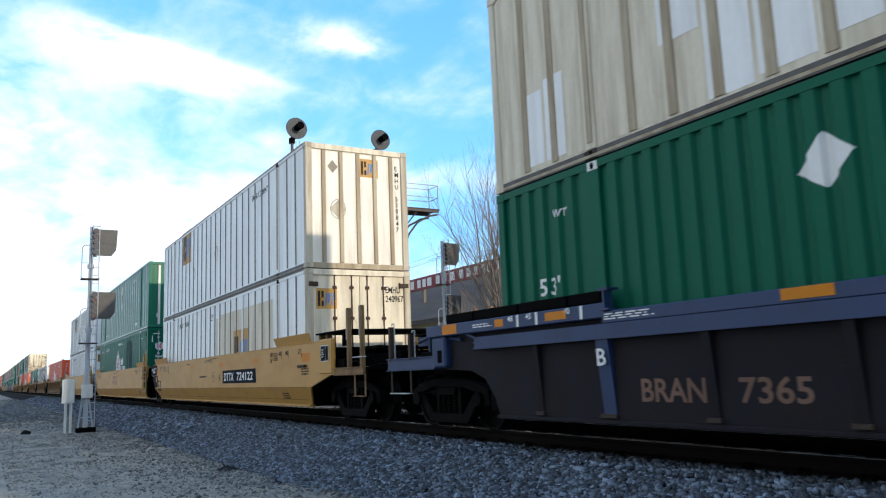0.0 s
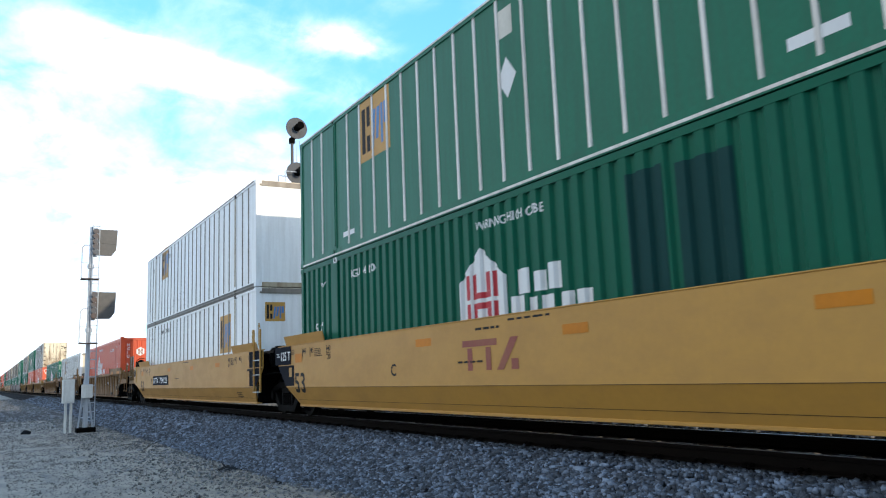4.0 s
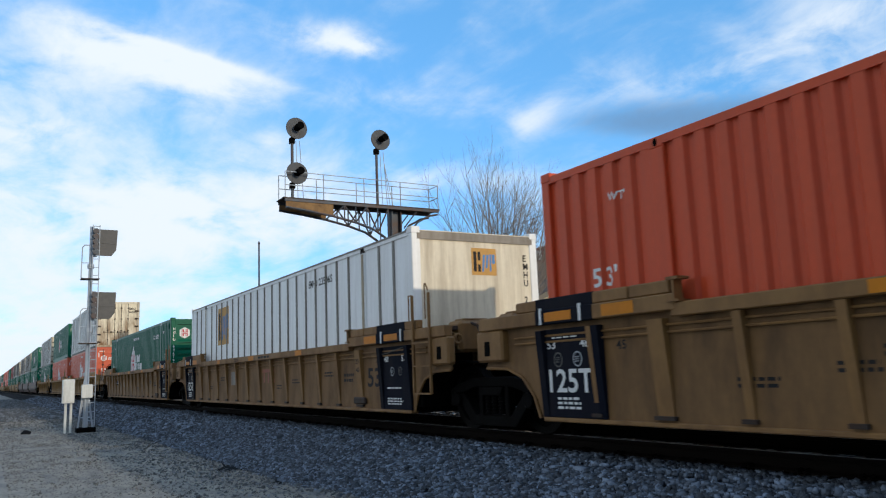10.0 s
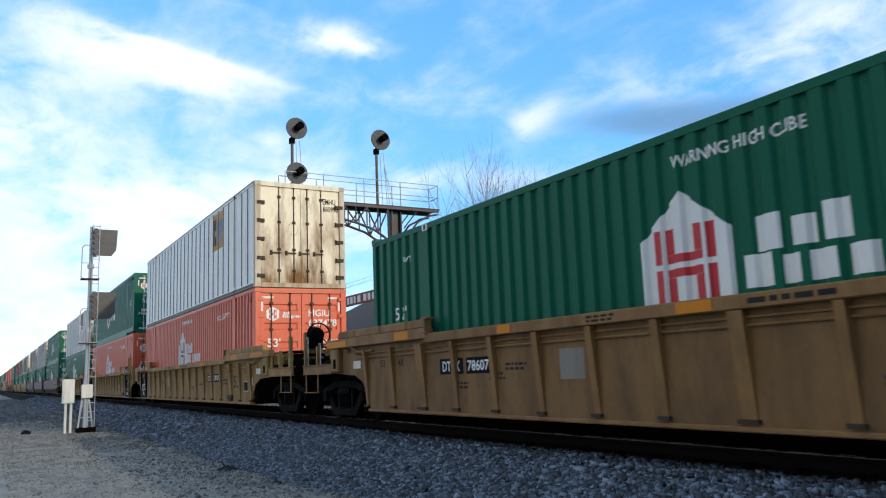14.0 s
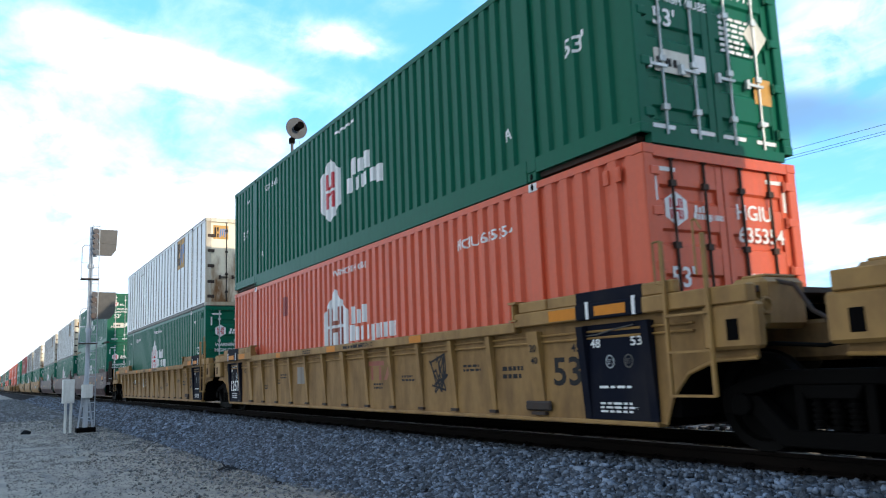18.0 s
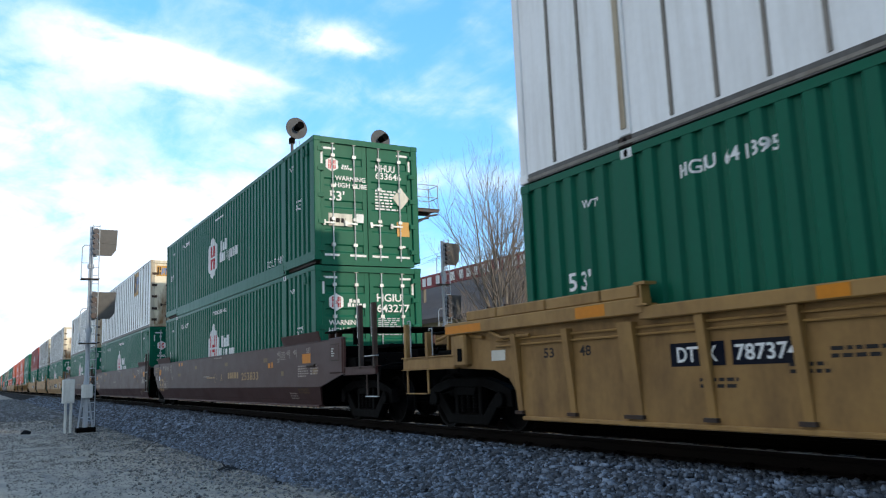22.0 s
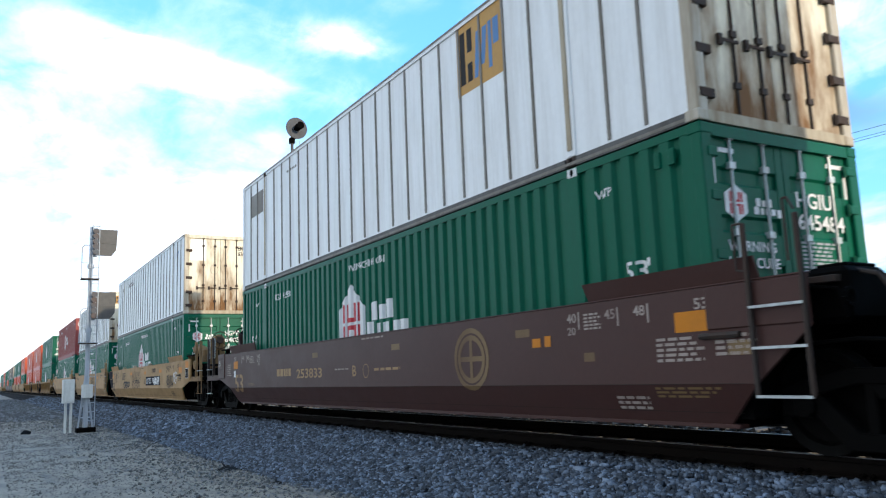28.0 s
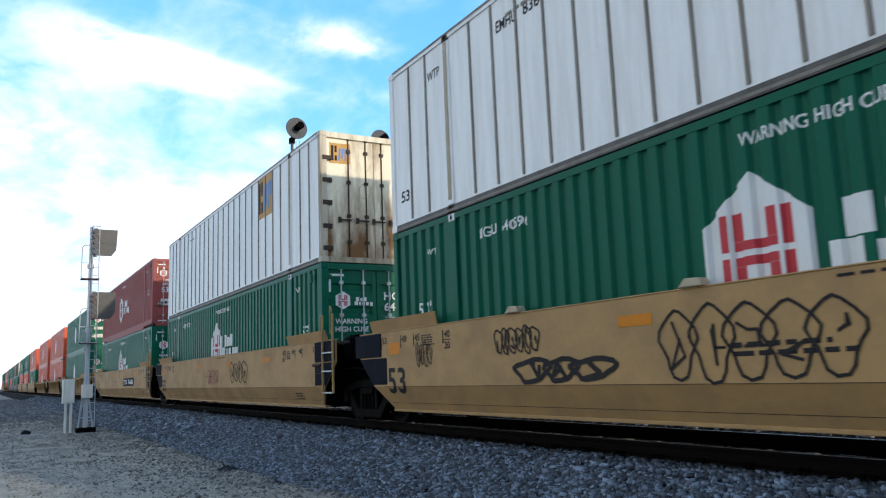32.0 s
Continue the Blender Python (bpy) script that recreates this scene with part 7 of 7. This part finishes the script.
shape_mark("patch_plate", CARS[1], WAGON_SIDE, [rect(-8.79, -7.22, 0.43, 0.6)], YELLOW, "welded repair plate")
smooth_marks(CARS[2], K_PAINT)
letters(CARS[2], WAGON_SIDE, "C", -11.38, 0.84, 0.2, 0.2, K_PAINT)
smooth_marks(CARS[3], K_PAINT, "B", "724122", (-13.4, 3.1))
for c, u, z, r, m in ((CARS[2], -9.06, 0.88, 1.39, R_FADED),):
    t = 0.085
    shape_mark("emblem", c, WAGON_SIDE, [rect(u, u + .88, z + .33, z + .42), rect(u + .13, u + .26, z, z + .31), rect(u + .6, u + .73, z, z + .31),
                                         [(u + .86, z), (u + 1.02, z), (u + 1.38, z + .42), (u + 1.2, z + .42)], rect(u + 1.2, u + 1.36, z, z + .14)], m, "faded red emblem as plain shapes")
    bars(c, WAGON_SIDE, -8.7, 1.42, 0.8, 0.06, 1, K_PAINT)
for i in (1, 2):
    x = BACK - 1.2
    letters(CARS[i], Flat(-1.492), "125 T", x + 0.36, 1.26, 0.2, 0.62, W_PAINT)
    bars(CARS[i], Flat(-1.492), x + 0.06, 1.34, 0.24, 0.1, 2, W_PAINT)
    shape_mark("sticker", CARS[i], Flat(-1.478), [rect(BACK - 0.34, BACK - 0.16, 0.9, 1.1)], Y_PAINT, "yellow sticker")
for i, num in ((10, "A"), (11, "C"), (12, "B")):
    c = CARS[i]
    smooth_marks(c, G_PAINT)
    if i != 11:
        x = -6.45 if i == 10 else -12.8
        bars(c, WAGON_SIDE, x + 0.08, 0.86, 1.2, 0.3, 1, G_PAINT, "faded ochre lettering as plain bars", seed=i)
        letters(c, WAGON_SIDE, "253833", x + 1.42, 0.86, 0.2, 1.5, G_PAINT)
        letters(c, WAGON_SIDE, num, x - 0.7 if i == 10 else -8.35, 0.86, 0.2, 0.18, G_PAINT)
        strokes("round_stamp", c, WAGON_SIDE, [[(-7.75 + 0.12 * math.cos(a / 3), 0.95 + 0.12 * math.sin(a / 3)) for a in range(20)]], 0.015, G_PAINT, "small ochre ring")
        bars(c, WAGON_SIDE, -7.4 if i == 12 else -8.8, 0.93, 1.3, 0.08, 1, G_PAINT, seed=3)
    tapes(c, WAGON_SIDE, ((-0.38, 0.5, 1.17),), 0.2)
    shape_mark("placard", c, WAGON_SIDE, [rect(BACK - 0.22, BACK - 0.05, 0.95, 1.12)], W_PAINT, "small white placard")
    bars(c, WAGON_SIDE, BACK - 0.88, 0.98, 0.42, 0.34, 6, P_PAINT, "faded stencil lines", seed=i)
    bars(c, WAGON_SIDE, -0.65, 0.88, 0.68, 0.26, 5, P_PAINT, "faded stencil lines", seed=i + 2)
    bars(c, WAGON_SIDE, -0.73, 0.53, 0.84, 0.12, 3, DIM_PAINT, "faded stencil lines", seed=i + 3)
    shape_mark("sticker", c, WAGON_SIDE, [rect(0.24, 0.5, 0.93, 1.06)], DIM_PAINT, "dulled ochre sticker")
    shape_mark("sticker", c, WAGON_SIDE, [rect(-1.78, -1.6, 0.93, 1.03)], DIM_PAINT, "dulled ochre sticker")
    tapes(c, WAGON_SIDE, ((-16.40, 0.40, 1.17),), 0.2)
    if i < 12:
        strokes("stencil_frame", c, WAGON_SIDE, [[(-15.46, 0.63), (-14.80, 0.63), (-14.80, 0.91), (-15.46, 0.91), (-15.46, 0.63)]], 0.014, P_PAINT, "thin stencilled frame")
        bars(c, WAGON_SIDE, -15.40, 0.66, 0.5, 0.22, 5, P_PAINT, seed=i + 4)
        strokes("round_stamp", c, WAGON_SIDE, [[(-13.95 + 0.09 * math.cos(a / 3), 1.06 + 0.085 * math.sin(a / 3)) for a in range(20)], [(-14.03, 1.06), (-13.87, 1.06)]], 0.016, P_PAINT, "small ring stamp")
        for u, w, z, h in ((-15.45, 0.26, 0.99, 0.1), (-12.95, 0.42, 1.07, 0.1)):
            shape_mark("sticker", c, WAGON_SIDE, [rect(u, u + w, z, z + h)], DIM_PAINT, "dulled ochre sticker")
        for u in (-12.85, -12.42):
            shape_mark("sticker", c, WAGON_SIDE, [rect(u, u + 0.2, 1.42, 1.53)], O_TAPE, "small orange sticker")
    else:
        bars(c, WAGON_SIDE, BACK + 1.15, 0.72, 0.55, 0.07, 2, DIM_PAINT, seed=i + 4)
    shape_mark("sticker", c, WAGON_SIDE, [rect(-2.75, -2.58, 1.13, 1.24), rect(-2.5, -2.38, 1.13, 1.26)], O_TAPE, "small orange stickers")
    if i < 12:
        letters(c, Flat(-1.492), "125 T", BACK - 0.9, 1.26, 0.2, 0.62, G_PAINT)
    ring = [[(-4.2 + 0.42 * math.cos(a / 4), 1.04 + 0.40 * math.sin(a / 4)) for a in range(26)]]
    if i == 12:
        strokes("round_emblem", c, WAGON_SIDE, ring + [[(-4.2 + 0.32 * math.cos(a / 4), 1.04 + 0.30 * math.sin(a / 4)) for a in range(26)], [(-4.2, 0.78), (-4.2, 1.3)], [(-4.46, 1.04), (-3.94, 1.04)]], 0.07, DIM_PAINT, "faded ochre round emblem")
smooth_marks(CARS[13], K_PAINT, "B", "766769", (-6.35, 3.1))
smooth_marks(CARS[14], K_PAINT)
smooth_marks(CARS[15], K_PAINT, "A", "768", (-6.35, 3.1))


def scrawl(c, u, w, wd, h, n, t, mat, seed, label):
    """Freehand spray-can loops, one bulging letter-like blob after the other, without words."""
    r = random.Random(seed)
    lines = []
    for k in range(n):
        cx, pts = u + wd * (k + 0.5) / n, []
        rx, rz, ph = wd / n * r.uniform(0.5, 0.66), h * r.uniform(0.36, 0.5), r.uniform(0, 6)
        for a in range(19):
            q = ph + a * 0.36
            pts.append((cx + rx * math.cos(q) * (1 + 0.25 * math.sin(3 * q)), w + h / 2 + rz * math.sin(q) * (1 + 0.2 * math.cos(2 * q + seed))))
        lines.append(pts)
        lines.append([(cx + rx * r.uniform(-.5, .5), w + h * r.uniform(.15, .85)) for _ in range(4)])
    return strokes("graffiti", c, WAGON_OVER, lines, t, mat, label)


g = CARS[13]
scrawl(g, -9.85, 0.72, 2.1, 0.66, 5, 0.03, K_PAINT, 3, "thin black spray-paint graffiti")
scrawl(g, -12.35, 0.70, 1.7, 0.30, 3, 0.06, K_PAINT, 5, "bold black spray-paint graffiti")
scrawl(g, -12.85, 1.02, 0.95, 0.45, 6, 0.025, K_PAINT, 7, "thin black spray-paint graffiti")
scrawl(g, -15.1, 0.98, 0.5, 0.36, 4, 0.018, K_PAINT, 8, "thin black spray-paint graffiti")
scrawl(g, -1.95, 0.72, 1.2, 0.42, 5, 0.03, K_PAINT, 9, "black spray-paint graffiti")
scrawl(g, -0.75, 0.88, 0.55, 0.34, 2, 0.035, W_PAINT, 10, "white spray-paint graffiti")
scrawl(g, -4.5, 0.80, 1.1, 0.33, 5, 0.035, W_PAINT, 11, "white spray-paint graffiti over the number board")
scrawl(g, -5.0, 1.28, 0.8, 0.2, 5, 0.022, K_PAINT, 12, "black spray-paint graffiti")
scrawl(CARS[14], -9.0, 0.75, 1.2, 0.5, 5, 0.04, R_FADED, 13, "faded red spray-paint graffiti")
scrawl(CARS[14], -6.5, 0.78, 1.6, 0.6, 4, 0.03, K_PAINT, 14, "black spray-paint graffiti")
for x in (-5.6, -9.4, -12.4):
    part("hold_down_clip", Shape().prism([(x - 0.16, 1.60), (x + 0.16, 1.60), (x + 0.12, 1.68), (x - 0.06, 1.69)], -1.52, -1.38), RIB_TAN, g, "rusty hold-down clip", bevel=0.01)
bars(g, WAGON_SIDE, -9.0, 0.9, 1.3, 0.16, 2, K_PAINT, seed=4)

PANEL = Flat(-1.393)
CHORD = Flat(-1.505)
CHORD_UP = Flat(-1.508)
DARKP = Flat(-1.416)


def stamp(c, x, z, r, mat):
    """A stencilled ring with lines of unreadable print in it."""
    turn = [k * math.pi / 8 for k in range(17)]
    strokes("round_stamp", c, DARKP, [[(x + r * math.cos(a), z + 1.1 * r * math.sin(a)) for a in turn]], r * 0.22, mat, "round stencilled stamp")
    bars(c, DARKP, x - r * 0.62, z - r * 0.5, r * 1.25, r, 3, mat, seed=7)


def ribbed_marks(c, number, first, last, ink=K_PAINT, board=-4.62):
    tapes(c, CHORD, ((-8.75, 0.45, 1.35), (-5.2, 0.4, 1.35), (-11.9, 0.3, 1.35)), 0.11)
    tapes(c, CHORD_UP, ((-1.55, 0.5, 1.42), (mirrored(-1.2), 0.5, 1.42)), 0.13)
    bars(c, CHORD, -7.9, 1.36, 0.9, 0.09, 1, ink, seed=2)
    bars(c, CHORD, -10.1, 1.36, 0.6, 0.09, 2, ink, seed=3)
    letters(c, PANEL, "53", -1.66, 0.66, 0.34, 0.52, ink)
    letters(c, PANEL, "45", -1.3, 1.05, 0.1, 0.16, ink)
    letters(c, Flat(-1.476), "20", -2.02, 1.08, 0.09, 0.14, ink)
    letters(c, Flat(-1.462), "40", -2.02, 0.93, 0.09, 0.14, ink)
    shape_mark("grey_patch", c, PANEL, [rect(-10.75, -10.3, 0.74, 1.1)], RIB, "dull grey patch")
    bars(c, PANEL, -2.75, 0.74, 0.5, 0.2, 2, ink, seed=6)
    for k, x in enumerate((-13.3, -12.3, -11.9, -6.8, -5.7, -3.75)):
        bars(c, PANEL, x, 0.62 + 0.12 * (k % 3), 0.48, 0.12, 2, ink, seed=k)
    part("hinge_bracket", Shape().box(-2.2, -1.7, -1.45, -1.40, 0.36, 0.48), BAR_DARK, c, bevel=0.02)
    if board:
        shape_mark("number_board", c, PANEL, [rect(board, board + 0.68, 0.84, 1.07), rect(board + 0.76, board + 1.5, 0.84, 1.07)], PANEL_BLUE, "blue-black number board")
        letters(c, Flat(-1.396), "DTTX", board + 0.09, 0.88, 0.15, 0.5, W_PAINT)
        letters(c, Flat(-1.396), number, board + 0.80, 0.88, 0.15, 0.66, W_PAINT)
    if first == "link":
        letters(c, DARKP, "48", -0.93, 1.08, 0.1, 0.17, W_PAINT)
        letters(c, DARKP, "53", -0.28, 1.08, 0.1, 0.17, W_PAINT)
        part("cable", Shape().pipe([(-0.98, -1.43, 1.22), (-0.8, -1.43, 1.225), (-0.5, -1.43, 1.27), (-0.2, -1.43, 1.30)], 0.008), EDGE_GREY, c, "loose thin cable")
        for x in (-0.62, -0.33):
            stamp(c, x, 0.92, 0.062, GREY_C if x < -0.5 else EDGE_GREY)
        bars(c, DARKP, -0.82, 0.62, 0.66, 0.05, 1, W_PAINT, seed=8)
        bars(c, DARKP, -0.82, 0.36, 0.6, 0.13, 3, W_PAINT, seed=9)
        tapes(c, Flat(-1.514), ((-0.72, 0.5, 1.43),), 0.11)
    else:
        tapes(c, CHORD_UP, ((0.25, 1.0, 1.43),), 0.11)
        shape_mark("sign", c, PANEL, [rect(-0.68, -0.28, 0.56, 0.84)], RIB_TAN, "tan-rimmed sign")
        shape_mark("sign_face", c, Flat(-1.396), [rect(-0.65, -0.31, 0.59, 0.81)], PANEL_BLUE)
        shape_mark("sticker", c, PANEL, [rect(0.42, 0.78, 1.0, 1.14), rect(-0.02, 0.12, 0.72, 0.92)], CREAM_TAPE, "pale stickers")
        letters(c, PANEL, "48", -0.6, 1.04, 0.09, 0.15, ink)
    if last == "link":
        b = BACK - 0.02
        letters(c, DARKP, "125T", b + 0.11, 0.58, 0.28, 0.80, W_PAINT)
        letters(c, DARKP, "53", b + 0.1, 1.1, 0.1, 0.16, W_PAINT)
        letters(c, DARKP, "48", b + 0.72, 1.1, 0.1, 0.16, W_PAINT)
        for x in (b + 0.3, b + 0.66):
            stamp(c, x, 0.97, 0.075, GREY_C if x > b + 0.5 else EDGE_GREY)
        bars(c, DARKP, b + 0.25, 0.38, 0.45, 0.16, 3, W_PAINT, seed=10)
        bars(c, DARKP, b + 0.2, 1.22, 0.55, 0.06, 2, W_PAINT, seed=11)
        tapes(c, Flat(-1.514), ((b + 0.2, 0.5, 1.43),), 0.11)
        letters(c, PANEL, "45", b + 1.3, 1.05, 0.1, 0.16, ink)
    else:
        tapes(c, CHORD_UP, ((mirrored(1.78), 0.96, 1.42),), 0.11)
        letters(c, PANEL, "53", BACK + 0.42, 1.0, 0.12, 0.2, ink)
        letters(c, PANEL, "48", BACK + 1.1, 1.0, 0.12, 0.2, ink)
        shape_mark("sticker", c, PANEL, [rect(BACK - 0.75, BACK - 0.42, 1.0, 1.14)], CREAM_TAPE, "pale sticker")


for i in range(4, 10):
    k = (i + 2) % 3
    ribbed_marks(CARS[i], "786070" if i < 7 else "787374", "end" if k == 0 else "link", "end" if k == 2 else "link", board={4: -4.62, 6: -13.65, 7: -4.62, 9: -13.65}.get(i))
letters(CARS[4], PANEL, "NWG338", -6.8, 0.90, 0.1, 0.56, K_PAINT)
letters(CARS[4], CHORD, "DTTX 786070  B", -8.05, 1.37, 0.08, 0.85, K_PAINT)
letters(CARS[8], CHORD, "DTTX 787374  C", -7.45, 1.37, 0.08, 0.85, K_PAINT)
for i, u in ((8, -7.0), (5, -7.9)):
    z = 0.78
    shape_mark("emblem", CARS[i], PANEL, [rect(u, u + .63, z + .25, z + .33), rect(u + .1, u + .19, z, z + .23), rect(u + .43, u + .52, z, z + .23),
                                          [(u + .62, z), (u + .74, z), (u + .98, z + .33), (u + .85, z + .33)], rect(u + .86, u + .96, z, z + .1)], R_FADED, "faded red emblem as plain shapes")


def spray(c, u, w, wd, h, mat, seed):
    r = random.Random(seed)
    lines = [[(u + wd * r.random(), w + h * r.random()) for _ in range(4)] for _ in range(9)]
    strokes("graffiti", c, Flat(-1.394), lines, 0.03, mat, "scribbled spray-paint graffiti")


spray(CARS[9], -10.6, 0.7, 0.62, 0.45, W_PAINT, 2)
spray(CARS[8], -4.75, 0.55, 0.55, 0.6, K_PAINT, 3)
b = CARS[0]
tapes(b, CHORD, ((-11.66, 0.5, 1.37),), 0.10)
tapes(b, CHORD_UP, ((-14.95, 0.4, 1.44), (-16.05, 0.2, 1.44)), 0.1)
tapes(b, Flat(-1.508), ((BACK - 1.30, 0.42, 1.42),), 0.14)
shape_mark("reflector_strip", b, CHORD_UP, [rect(x, x + 0.05, 1.41, 1.565) for x in (-15.55, -15.15, -14.3)], W_PAINT, "white strips")
for x, w in ((-15.75, "48"), (-15.35, "45"), (-14.6, "40")):
    letters(b, CHORD_UP, w, x, 1.49, 0.07, 0.12, W_PAINT)
bars(b, CHORD, -13.9, 1.37, 0.9, 0.08, 3, W_PAINT, seed=3)
bars(b, Flat(-1.508), -16.6, 1.46, 0.5, 0.06, 2, W_PAINT, seed=4)
letters(b, Flat(-1.482), "B", -14.09, 0.88, 0.19, 0.15, W_PAINT)
letters(b, PANEL, "BRAN", -13.52, 0.49, 0.24, 0.86, RUST_INK)
letters(b, PANEL, "7365", -12.27, 0.49, 0.24, 0.75, RUST_INK)
bars(b, PANEL, -11.75, 0.78, 0.9, 0.16, 3, SOOT, seed=7)


# ---- what moves ----
def motions():
    times = [2.0 * k for k in range(17)]
    for ob, off, z in MOVERS:
        walk(ob, [(t, pose(run(t) + off, TRACK_Y, z)) for t in times])
    ticks = [k * 2 / 30 for k in range(481)]
    for w, q, r in WHEELSETS[:44]:
        walk(w, [(t, Matrix.Translation((q, 0, r)) @ Matrix.Rotation(run(t) / r, 4, "Y")) for t in ticks])


motions()
